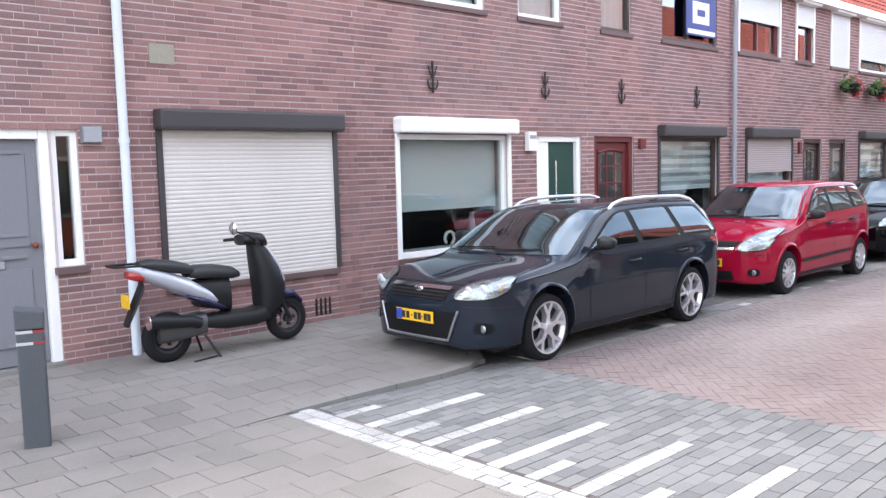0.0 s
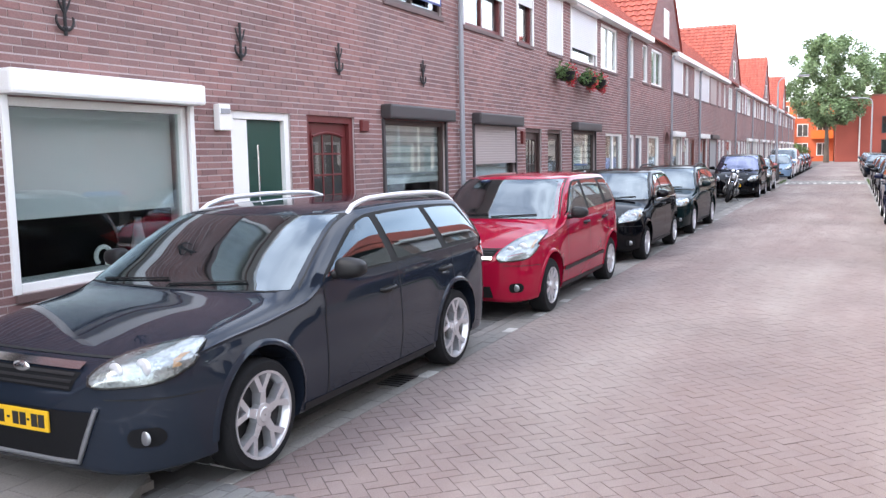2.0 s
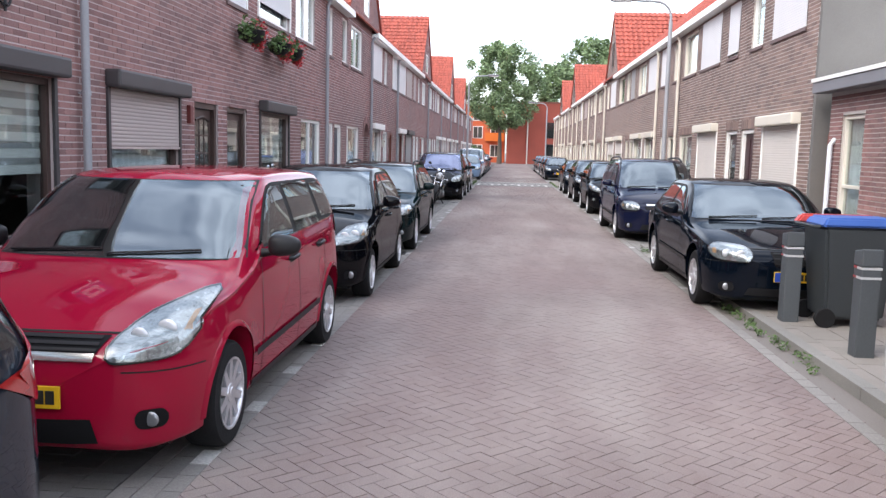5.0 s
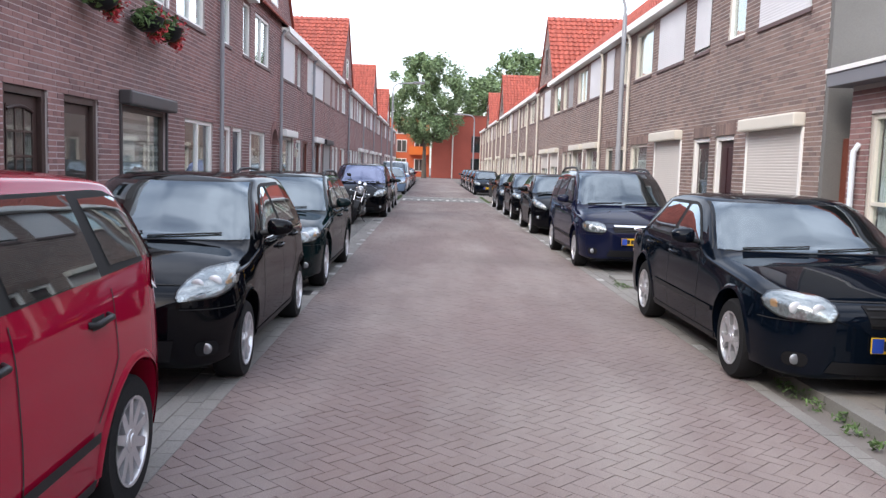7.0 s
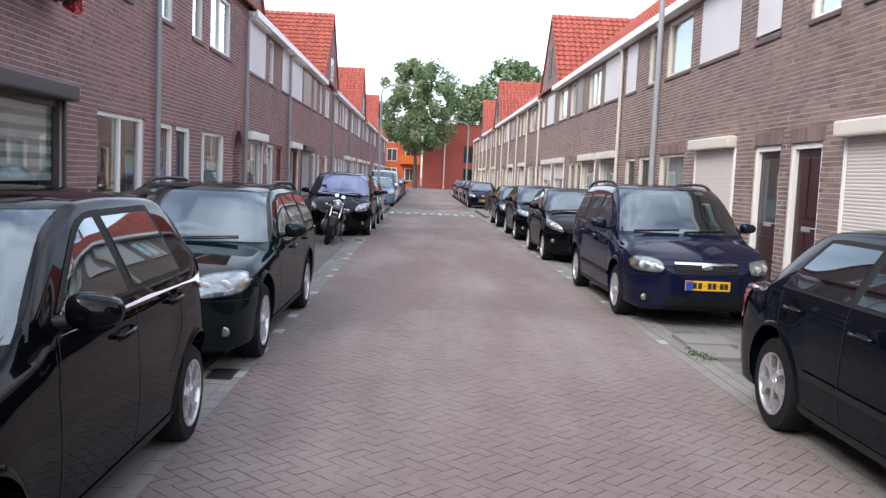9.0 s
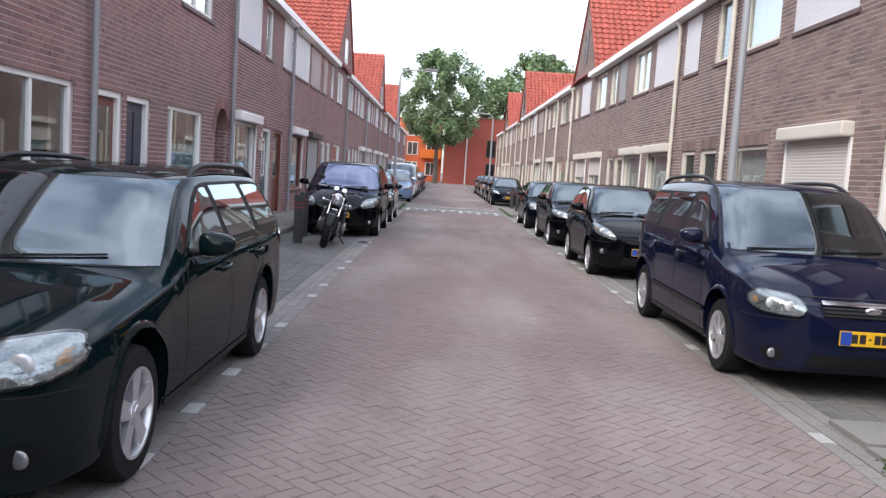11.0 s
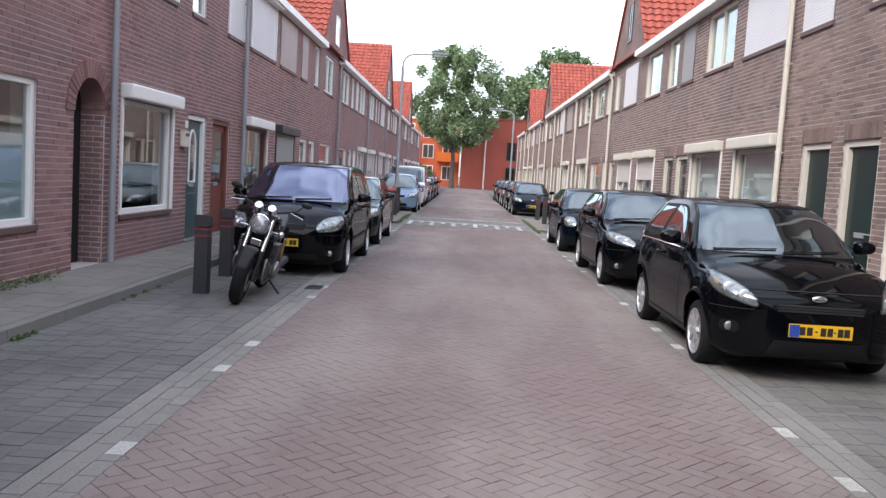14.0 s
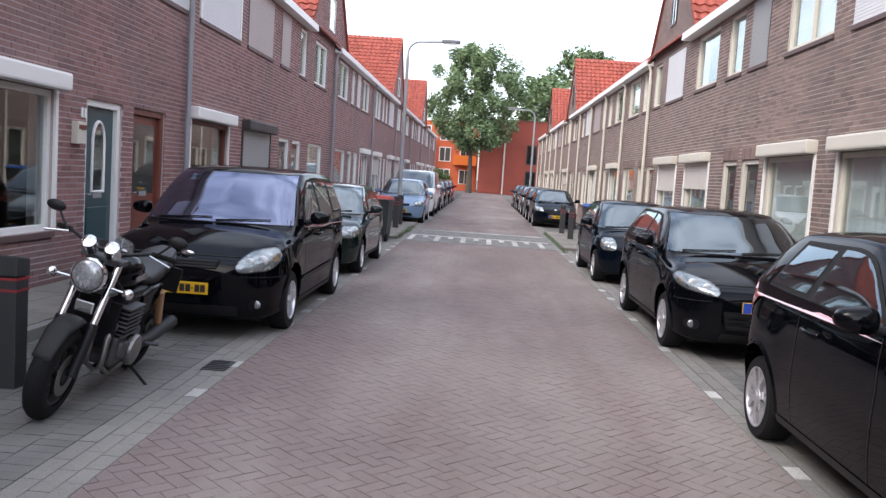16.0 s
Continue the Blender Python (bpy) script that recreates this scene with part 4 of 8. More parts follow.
class Hull:
    """The outside of a car, lofted through cross-sections along its length."""

    def __init__(self, L, W, H, zn, zc, cowl, rf, rr, rb, deck=None, roof_in=0.27, far=False, nose=0.8, belt_rise=0.05, arches=()):
        self.L, self.W, self.H, self.zc, self.cowl = L, W, H, zc, cowl
        self.rin, self.rise_, self.nose, self.arches = roof_in, belt_rise, nose, arches
        lead = zn + 0.05
        top = [(0.0, 0.50), (0.010, 0.585), (0.035, zn - 0.055), (0.085, zn), (0.18, lead)]
        top += [(0.18 + (cowl - 0.18) * f, lead + (zc - lead) * g) for f, g in ((0.3, 0.42), (0.65, 0.78), (0.9, 0.95))]
        top += [(cowl + (rf - cowl) * f, zc + (H - zc) * g) for f, g in ((0.02, 0.02), (0.3, 0.33), (0.6, 0.65), (0.85, 0.88), (1.0, 0.955))]
        top += [(rf + (rr - rf) * f, zc + (H - zc) * g) for f, g in ((0.2, 0.99), (0.42, 1.0), (0.7, 0.985), (0.9, 0.955), (1.0, 0.92))]
        if deck:
            xd, zd = deck
            top += [(rr + (xd - rr) * f, zd + 0.02 + (zc + (H - zc) * 0.92 - zd - 0.02) * g) for f, g in ((0.35, 0.72), (0.75, 0.25), (1.0, 0.0))]
            top += [(xd + (L - xd) * 0.6, zd + 0.005), (L - 0.08, zd - 0.02), (L - 0.03, zd - 0.12), (L - 0.008, 0.6), (L, 0.50)]
        else:
            zr = zc + 0.02
            hi = zc + (H - zc) * 0.92
            top += [(rr + (rb - rr) * f, zr + (hi - zr) * g) for f, g in ((0.3, 0.82), (0.65, 0.45), (1.0, 0.0))]
            top += [(rb + (L - rb) * 0.45, zr - 0.12), (L - 0.02, 0.72), (L - 0.005, 0.6), (L, 0.50)]
        top.sort()
        self.top = np.array(top)
        tx, tz = self.top.T
        d = np.diff(tz) / np.diff(tx)
        m = np.zeros(len(tx))
        for i in range(1, len(tx) - 1):
            m[i] = 0 if d[i - 1] * d[i] <= 0 else 2 * d[i - 1] * d[i] / (d[i - 1] + d[i])
        m[0], m[-1] = d[0], d[-1]
        self.slope = m
        nx, nv = (64, 24) if far else (128, 44)
        t = np.linspace(0, math.pi, nx)
        even = np.linspace(0, 1, nx)
        self.xs = L * np.clip(0.55 * even + 0.45 * (1 - np.cos(t)) / 2, 0.0006, 0.9994)
        rows = [[(x, y, z) for y, z in self.section(x, nv)] for x in self.xs]
        verts, faces = [], []
        for r in rows:
            verts += r + [(x, -y, z) for x, y, z in r[-2::-1]]
        k = len(rows[0]) * 2 - 1
        for i in range(nx - 1):
            for j in range(k):
                e = (j + 1) % k
                faces.append((i * k + j, i * k + e, (i + 1) * k + e, (i + 1) * k + j))
        faces.append(tuple(range(k))[::-1])
        faces.append(tuple((nx - 1) * k + j for j in range(k)))
        self.verts, self.faces = verts, faces
        self.tree = BVHTree.FromPolygons(verts, faces)
        xp = np.linspace(cowl - 0.2, (rf + rr) / 2, 160)
        self.pz = np.maximum.accumulate([self.edge(x)[1] for x in xp]) + np.arange(160) * 1e-7
        self.py = np.array([self.edge(x)[0] for x in xp])

    def zt(self, x):
        tx, tz = self.top.T
        x = min(max(x, 0.0), self.L)
        i = int(min(max(np.searchsorted(tx, x) - 1, 0), len(tx) - 2))
        h = tx[i + 1] - tx[i]
        t = (x - tx[i]) / h
        m0, m1 = self.slope[i] * h, self.slope[i + 1] * h
        return (2 * t**3 - 3 * t**2 + 1) * tz[i] + (t**3 - 2 * t**2 + t) * m0 + (-2 * t**3 + 3 * t**2) * tz[i + 1] + (t**3 - t**2) * m1

    def half(self, x):
        f = (1 - (1 - min(x / self.nose, 1)) ** 3.2) ** (1 / 3.2)
        g = (1 - (1 - min((self.L - x) / 0.6, 1)) ** 3.6) ** (1 / 3.6)
        return self.W / 2 * f * g * (1 - 0.012 * ((x - self.L / 2) / (self.L / 2)) ** 2)

    def belt(self, x):
        return self.zc - 0.03 + self.rise_ * (x - self.cowl) / (self.L - self.cowl)

    def edge(self, x):
        """Where the flank ends and bonnet, screen or roof begins: half width and height."""
        s = min(1, max(0, (x - 0.45) / max(0.1, self.cowl - 0.45)))
        lag = 0.27 * s * s * (3 - 2 * s)
        s2 = min(1, max(0, (self.L - 0.1 - x) / 0.3))
        k = min(1.0, x / 0.3, (self.L - x) / 0.15)
        z = min(self.zt(x - lag), self.zt(min(x + 0.13 * s2, self.L)), self.zt(x)) - 0.062 * k
        zb = self.belt(x)
        t = max(0.0, min(1.0, (z - zb) / max(0.1, self.H - 0.06 - zb)))
        return self.half(x) - 0.034 * k - self.rin * t**1.12, z

    def section(self, x, nv):
        hw = self.half(x)
        k = hw / (self.W / 2)
        yE, zE = self.edge(x)
        zt = self.zt(x)
        f = (1 - (1 - min(x / 0.3, 1)) ** 5) ** 0.2 * (1 - (1 - min((self.L - x) / 0.35, 1)) ** 4) ** 0.25
        zb = 0.5 - 0.31 * f
        zs = min(self.belt(x), zE - 0.012)
        sp = zs - zb
        fl = sum(0.016 * math.exp(-(((x - ax) / 0.36) ** 4)) for ax in self.arches)
        c = [(0.0, zb), (hw * 0.80, zb), (hw - 0.05 * k, zb + 0.02 * f), (hw - 0.022 * k, zb + 0.12 * sp), (hw - 0.002 * k + fl * 0.6, zb + 0.36 * sp), (hw + fl, zb + 0.55 * sp), (hw - 0.006 * k + fl * 0.6, zb + 0.74 * sp), (hw - 0.013 * k, zb + 0.885 * sp), (hw - 0.028 * k, zs)]
        n0 = len(c) - 1
        c += [((hw - 0.028 * k) * 0.5 + yE * 0.5 + 0.012 * k, (zs + zE) / 2), (yE, zE), (yE - 0.09 * k, zE + 0.55 * (zt - zE)), (yE * 0.55, zt - 0.13 * (zt - zE)), (0.0, zt)]
        q = np.linspace(0, len(c) - 1, nv + 1)
        out = [tuple(hermite(c, s)) for s in q]
        return out

    def mesh(self, name, material):
        me = bpy.data.meshes.new(name)
        me.from_pydata(self.verts, [], self.faces)
        me.materials.append(material)
        bm = bmesh.new()
        bm.from_mesh(me)
        bmesh.ops.recalc_face_normals(bm, faces=bm.faces[:])
        bm.to_mesh(me)
        bm.free()
        return me

    def lev(self, z):
        """Half width at a height: of the flank below the belt, of the screen pillar above."""
        w = self.W / 2
        if z <= self.zc:
            return w
        return float(np.interp(z, self.pz, self.py)) + 0.01

    def hit(self, o, d, off):
        p, n, _, _ = self.tree.ray_cast(Vector(o), Vector(d))
        if p is None:
            return None
        return p + off * (n if n.dot(Vector(d)) < 0 else -n)

    def side(self, x, z, off=0.0):
        x = min(max(x, 0.02), self.L - 0.02)
        for _ in range(12):
            p = self.hit((x, 3, z), (0, -1, 0), 0)
            if p:
                return Vector((x, p.y + off, z))
            z -= 0.01
        return Vector((x, self.half(x) + off, z))

    def end(self, q, z, off=0.0, rear=False):
        y = q * self.lev(z)
        for _ in range(14):
            p = self.hit((9 if rear else -9, y, z), (-1 if rear else 1, 0, 0), off)
            if p:
                return p
            y *= 0.985
        return Vector((self.L if rear else 0, y, z))


def grid_patch(fn, nu, nv, thick=0.0, sides=(1,)):
    """A curved panel: fn(u, v) for u, v in 0..1; sides -1 mirrors it."""
    bm = bmesh.new()
    for sd in sides:
        g = []
        for i in range(nu + 1):
            row = []
            for j in range(nv + 1):
                p = fn(i / nu, j / nv)
                row.append(bm.verts.new((p[0], sd * p[1], p[2])))
            g.append(row)
        for i in range(nu):
            for j in range(nv):
                f = (g[i][j], g[i + 1][j], g[i + 1][j + 1], g[i][j + 1])
                bm.faces.new(f if sd > 0 else f[::-1])
    if thick:
        bmesh.ops.solidify(bm, geom=bm.faces[:], thickness=thick)
    return bm


def quad(c, u, v):
    """Bilinear point of four corners (u0v0, u1v0, u1v1, u0v1)."""
    return [(1 - u) * (1 - v) * a + u * (1 - v) * b + u * v * d + (1 - u) * v * e for a, b, d, e in zip(*c)]


def wheel(parent, x, y, r, rim, sd, style):
    m = Matrix.Translation((x, y, r)) @ Matrix.Rotation(radians(-90) * sd, 4, "X")
    w = 0.10
    bm = bmesh.new()
    rr = rim
    lathe(bm, [(rr * 0.97, -w), (r * 0.93, -w), (r * 0.985, -w * 0.8), (r, -w * 0.45), (r, w * 0.45), (r * 0.985, w * 0.8), (r * 0.93, w), (rr * 1.04, w * 1.02), (rr * 0.99, w * 0.9), (rr * 0.97, -w)], m, 36, close=False)
    wh = part("wheel", bm, M_TYRE, parent, "black rubber tyre", smooth=40)
    bm = bmesh.new()
    lathe(bm, [(0.02, w * 0.1), (rr * 0.6, w * 0.05), (rr * 0.97, w * 0.3)], m, 24, close=False)
    part("rim_well", bm, M_RIMD, wh, smooth=40)
    bm = bmesh.new()
    lathe(bm, [(rr * 0.99, w * 0.55), (rr * 1.03, w * 1.06), (rr * 0.97, w * 1.03), (rr * 0.9, w * 0.6), (rr * 0.93, w * 0.3)], m, 36, close=False)
    n = style[1]
    for k in range(n):
        t = 2 * math.pi * k / n + 0.3
        def sp(a0, a1, wd0, wd1, r0, r1):
            u0, u1 = Vector((math.cos(a0), math.sin(a0), 0)), Vector((math.cos(a1), math.sin(a1), 0))
            t0, t1 = Vector((-u0.y, u0.x, 0)), Vector((-u1.y, u1.x, 0))
            top = [u0 * r0 + t0 * wd0, u0 * r0 - t0 * wd0, u1 * r1 - t1 * wd1, u1 * r1 + t1 * wd1]
            z0, z1 = w * 0.92, w * 0.98
            vs = [bm.verts.new(m @ (p + Vector((0, 0, z0 if i < 2 else z1)))) for i, p in enumerate(top)]
            lo = [bm.verts.new(m @ (p * 1.0 + Vector((0, 0, w * 0.35)))) for p in top]
            bm.faces.new(vs)
            for i in range(4):
                bm.faces.new((vs[i], lo[i], lo[(i + 1) % 4], vs[(i + 1) % 4]))
        if style[0] == "split":
            sp(t, t, 0.030, 0.022, rr * 0.2, rr * 0.55)
            sp(t, t - 0.26, 0.020, 0.020, rr * 0.5, rr * 0.97)
            sp(t, t + 0.26, 0.020, 0.020, rr * 0.5, rr * 0.97)
        elif style[0] == "broad":
            sp(t, t, 0.035, 0.052, rr * 0.2, rr * 0.97)
        else:
            sp(t, t, 0.026, 0.020, rr * 0.2, rr * 0.97)
    bmesh.ops.recalc_face_normals(bm, faces=bm.faces[:])
    part("rim", bm, M_RIM if style[2] else M_RIMD, wh, "silver alloy wheel rim", smooth=35)
    bm = bmesh.new()
    lathe(bm, [(rr * 0.30, w * 0.5), (rr * 0.27, w * 0.97), (rr * 0.18, w * 1.0), (rr * 0.16, w * 1.05), (0.005, w * 1.06)], m, 20, close=False)
    part("hub_cap", bm, M_RIM if style[2] else M_RIMD, wh, smooth=35)


def rounded(c, u, v):
    """As quad, with the short ends drawn in to a rounded outline."""
    w = max(0.10, 1 - abs(2 * u - 1) ** 5) ** 0.55
    return quad(c, u, 0.5 + (v - 0.5) * w)


def lamp_patch(h, c, off, rear=False, sides=(1, -1), n=8, soft=False):
    """A patch on the nose or tail; corners are (share of half width, height)."""
    def fn(u, v):
        q, z = rounded(c, u, v) if soft else quad(c, u, v)
        return h.end(q, z, off, rear)
    return grid_patch(fn, n, 6 if soft else 4, sides=sides)


def side_patch(h, c, off, sides=(1, -1), nu=8, nv=5):
    def fn(u, v):
        x, z = quad(c, u, v)
        return h.side(x, z, off)
    return grid_patch(fn, nu, nv, sides=sides)


def car(label, at, color, L, W, H, fo, wb, r, rim, style, zn=0.68, zc=0.95, cowl=1.05, rf=2.0, rr=3.9, rb=4.35, deck=None, panes=(), lampc=None, grille=None, intake=None, plate_z=0.42, seams=(), handles=(), rails=None, mould=None, fog=None, tail=None, mirror=None, mirror_m=None, arch=0.06, chrome=(), yaw=0.0, far=False, roof_in=0.27, ws=0.93, badge=None, surround=None, screen=None, nose=0.8):
    car_ = thing("car", label, "car", m=pose(at[0], at[1], 0, 0, 0, yaw), group="parked cars")
    h = Hull(L, W, H, zn, zc, cowl, rf, rr, rb, deck, roof_in * 0.70, far, nose, arches=(fo, fo + wb))
    # body shell with wheel arches cut out
    me = h.mesh("body", color)
    raw = new("body_raw", me)
    cm = bmesh.new()
    for ax in (fo, fo + wb):
        for sd in (1, -1):
            bmesh.ops.create_cone(cm, cap_ends=True, segments=40, radius1=r + arch, radius2=r + arch, depth=0.5, matrix=Matrix.Translation((ax, sd * (W / 2 + 0.0), r + 0.02)) @ Matrix.Rotation(radians(90), 4, "X"))
    cut = new("cutter", mesh_of("cutter", cm, M_PLAST))
    mod = raw.modifiers.new("arches", "BOOLEAN")
    mod.operation, mod.object, mod.solver = "DIFFERENCE", cut, "EXACT"
    dg = bpy.context.evaluated_depsgraph_get()
    fin = bpy.data.meshes.new_from_object(raw.evaluated_get(dg))
    for o in (raw, cut):
        bpy.data.objects.remove(o)
    fin.materials.clear()
    fin.materials.append(color)
    fin.shade_smooth()
    fin.set_sharp_from_angle(angle=radians(32))
    body = part("body", fin, None, car_, "painted car body")
    part("floor_pan", B((0.35, L - 0.3, -W / 2 + 0.2, W / 2 - 0.2, 0.15, 0.24)), M_PLAST, car_)
    # wheels
    for ax in (fo, fo + wb):
        for sd in (1, -1):
            wheel(car_, ax, sd * (W / 2 - 0.115), r, rim, sd, style)
    # arch lips
    if not far:
        for ax in (fo, fo + wb):
            for sd in (1, -1):
                def lip(u, v):
                    t = math.radians(-8 + 196 * u)
                    R = r + arch + 0.001 + 0.035 * v
                    return h.side(ax + R * math.cos(t), max(0.2, r + 0.02 + R * math.sin(t)), 0.012 - 0.011 * v * v)
                part("wheel_arch", grid_patch(lip, 24, 3, sides=(sd,)), color, body, smooth=60)
    zt = zc + 0.03
    # windscreen and rear window
    top = min(zc + (H - zc) * 0.885, float(h.pz[-1]) - 0.02)
    def front_glass(off, grow=0.0):
        return grid_patch(lambda u, v: h.end((2 * u - 1) * (ws + grow), zc + 0.012 - grow * 0.15 + (top + grow * 0.4 - zc - 0.012) * v, off), 20, 14)
    def rear_glass(off, grow=0.0):
        return grid_patch(lambda u, v: h.end((2 * u - 1) * (0.86 + grow), zt + 0.06 + (top - zt - 0.09) * v, off, True), 16, 10)
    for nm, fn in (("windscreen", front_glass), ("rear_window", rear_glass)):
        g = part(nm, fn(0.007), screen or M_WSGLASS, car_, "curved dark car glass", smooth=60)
        # Sheet close behind the glass paints the darkness of the cabin.
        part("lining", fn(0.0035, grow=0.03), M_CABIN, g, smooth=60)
    def pane_patch(c, off, sd, drop):
        def fn(u, v):
            x, z = quad(c, u, v)
            zl = h.edge(x)[1] - drop
            zlow = quad(c, u, 0)[1]
            if z > zl:
                z = zl
            z = max(z, zlow)
            return h.side(x, z, off)
        return grid_patch(fn, 14, 8, sides=(sd,))
    if panes:
        # black band of the pillars; behind the side windows it paints the unlit cabin
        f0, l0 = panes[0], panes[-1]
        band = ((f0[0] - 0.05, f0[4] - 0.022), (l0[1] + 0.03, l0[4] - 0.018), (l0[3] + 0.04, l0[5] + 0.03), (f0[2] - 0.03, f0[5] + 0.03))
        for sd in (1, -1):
            part("window_band", pane_patch(band, 0.004, sd, 0.014), M_SEAM, car_, "black window surround, doubling as the unlit cabin behind the glass", smooth=60)
    for (xa, xb, xc_, xd, za, zb) in panes:
        ci = ((xa + 0.01, za + 0.005), (xb - 0.01, za + 0.005), (xd - 0.01, zb), (xc_ + 0.01, zb))
        for sd in (1, -1):
            part("side_window", pane_patch(ci, 0.010, sd, 0.036), M_CARGLASS, car_, "dark side window", smooth=60)
    for poly in seams:
        for (xa, za), (xb, zb) in zip(poly, poly[1:]):
            dx, dz = xb - xa, zb - za
            ln = math.hypot(dx, dz)
            nx, nz = -dz / ln * 0.004, dx / ln * 0.004
            for sd in (1, -1):
                part("panel_gap", side_patch(h, ((xa - nx, za - nz), (xb - nx, zb - nz), (xb + nx, zb + nz), (xa + nx, za + nz)), 0.0035, (sd,), 10, 1), M_SEAM, body)
    for x, z in handles:
        for sd in (1, -1):
            bm = bmesh.new()
            p = h.side(x, z, 0.02)
            tube(bm, [h.side(x - 0.1, z, 0.0) * 1, h.side(x - 0.085, z, 0.03), h.side(x + 0.075, z + 0.008, 0.03), h.side(x + 0.1, z + 0.01, 0.0)], 0.014, 8)
            for v in bm.verts:
                v.co.y *= sd
            bmesh.ops.recalc_face_normals(bm, faces=bm.faces[:])
            hd = part("door_handle", bm, mirror_m or color, car_, smooth=60)
            # Near-black patch paints the shade in the scoop behind the handle.
            part("handle_recess", side_patch(h, ((x - 0.07, z - 0.03), (x + 0.06, z - 0.03), (x + 0.06, z + 0.022), (x - 0.07, z + 0.022)), 0.003, (sd,), 4, 2), M_SEAM, hd)
    if lampc:
        (qa, z1), (qb, z2), (qc, z3), (qd, z4) = lampc
        lampc = ((qa, z1 - 0.018), (qb, z2 - 0.018), (qc, z3 + 0.024), (qd, z4 + 0.024))
        for sd in (1, -1):
            g = part("headlight", lamp_patch(h, lampc, 0.012, sides=(sd,), n=16, soft=True), M_LAMP, car_, "clear headlight with chrome reflector", smooth=60)
            for uu, rad in ((0.32, 0.046), (0.64, 0.052)):
                bm = bmesh.new()
                q, z = quad(lampc, uu, 0.5)
                p = h.end(q, z, 0.008)
                p.y *= sd
                bmesh.ops.create_uvsphere(bm, u_segments=14, v_segments=8, radius=rad, matrix=Matrix.Translation(p) @ Matrix.Diagonal((0.22, 1, 0.9, 1)))
                part("lens", bm, M_LENS, g, "round chrome projector", smooth=60)
            part("lamp_cover", lamp_patch(h, lampc, 0.022, sides=(sd,), n=16, soft=True), M_GLASS, g, "clear lamp cover", smooth=60)
            mm = [quad(lampc, uu, vv) for uu, vv in ((0.86, 0.38), (0.93, 0.38), (0.93, 0.66), (0.86, 0.66))]
            part("indicator", lamp_patch(h, mm, 0.015, sides=(sd,), n=3), M_INDIC, g, "amber indicator")
            rim_pts = [rounded(lampc, uu, vv) for uu, vv in [(k / 14, 0) for k in range(15)] + [(1, 0.5)] + [(1 - k / 14, 1) for k in range(15)] + [(0, 0.5), (0, 0)]]
            bm = bmesh.new()
            tube(bm, [Vector((p.x, sd * p.y, p.z)) for p in [h.end(q, z, 0.010) for q, z in rim_pts]], 0.007, 6)
            part("lamp_seal", bm, M_SEAM, g)
    if grille:
        q0, za, zb = grille
        g = part("grille", lamp_patch(h, ((-q0, za), (q0, za), (q0 * 1.08, zb), (-q0 * 1.08, zb)), 0.006, sides=(1,), n=14), M_GRILLE, car_, "black slatted radiator grille", smooth=60)
        for k in range(3):
            z = za + (zb - za) * (k + 0.5) / 3
            part("grille_bar", lamp_patch(h, ((-q0, z - 0.006), (q0, z - 0.006), (q0, z + 0.006), (-q0, z + 0.006)), 0.014, sides=(1,), n=14), M_PLAST, g)
    for q0, za, zb in chrome:
        part("chrome_strip", lamp_patch(h, ((-q0, za), (q0, za), (q0, zb), (-q0, zb)), 0.018, sides=(1,), n=14), M_CHROME, car_, "bright chrome strip", smooth=60)
    if badge:
        bm = bmesh.new()
        bmesh.ops.create_uvsphere(bm, u_segments=16, v_segments=8, radius=1, matrix=Matrix.Translation(h.end(0, badge, 0.02)) @ Matrix.Diagonal((0.012, 0.065, 0.03, 1)))
        part("badge", bm, M_CHROME, car_, "plain oval maker's badge", smooth=60)
    if intake:
        q0, q1, za, zb = intake
        part("air_intake", lamp_patch(h, ((-q0, za), (q0, za), (q1, zb), (-q1, zb)), 0.013, sides=(1,), n=14), M_GRILLE, car_, "black lower air intake", smooth=60)
    if surround:
        q0, q1, za, zb = surround
        loop_ = [(-q0 + 2 * q0 * t, za) for t in np.linspace(0, 1, 9)] + [(q0 + (q1 - q0) * t, za + (zb - za) * t) for t in (0.25, 0.5, 0.75, 1)] + [(-q0 + (q0 - q1) * t, za + (zb - za) * t) for t in ()]
        left_ = [(-q1 + (q1 - q0) * t, zb + (za - zb) * t) for t in (0, 0.25, 0.5, 0.75, 1)]
        bm = bmesh.new()
        tube(bm, [h.end(q, z, 0.012) for q, z in left_ + loop_[1:]], 0.014, 8)
        part("grille_surround", bm, M_SATIN, car_, "satin chrome grille surround", smooth=60)
    if fog:
        for sd in (1, -1):
            fl = part("fog_lamp_recess", lamp_patch(h, ((fog[0] - 0.075, fog[1] - 0.05), (fog[0] + 0.075, fog[1] - 0.05), (fog[0] + 0.075, fog[1] + 0.05), (fog[0] - 0.075, fog[1] + 0.05)), 0.006, sides=(sd,), n=12, soft=True), M_GRILLE, car_, smooth=60)
            p = h.end(fog[0], fog[1], 0.012)
            bm = bmesh.new()
            bmesh.ops.create_uvsphere(bm, u_segments=14, v_segments=8, radius=0.038, matrix=Matrix.Translation((p.x, sd * p.y, p.z)) @ Matrix.Diagonal((0.25, 1, 1, 1)))
            part("fog_lamp", bm, M_SATIN, fl, "round fog lamp", smooth=60)
    # number plates, with bars for the characters
    for rear in (False, True):
        z = plate_z if not rear else 0.62
        p = h.end(0, z, 0.0, rear)
        sgn = 1 if rear else -1
        x0 = p.x + sgn * 0.012
        pl = part("number_plate", B((min(x0, x0 + sgn * 0.012), max(x0, x0 + sgn * 0.012), -0.26, 0.26, z - 0.055, z + 0.055), bev=0.003), M_PLATE, car_, "yellow number plate")
        x1 = x0 + sgn * 0.0145
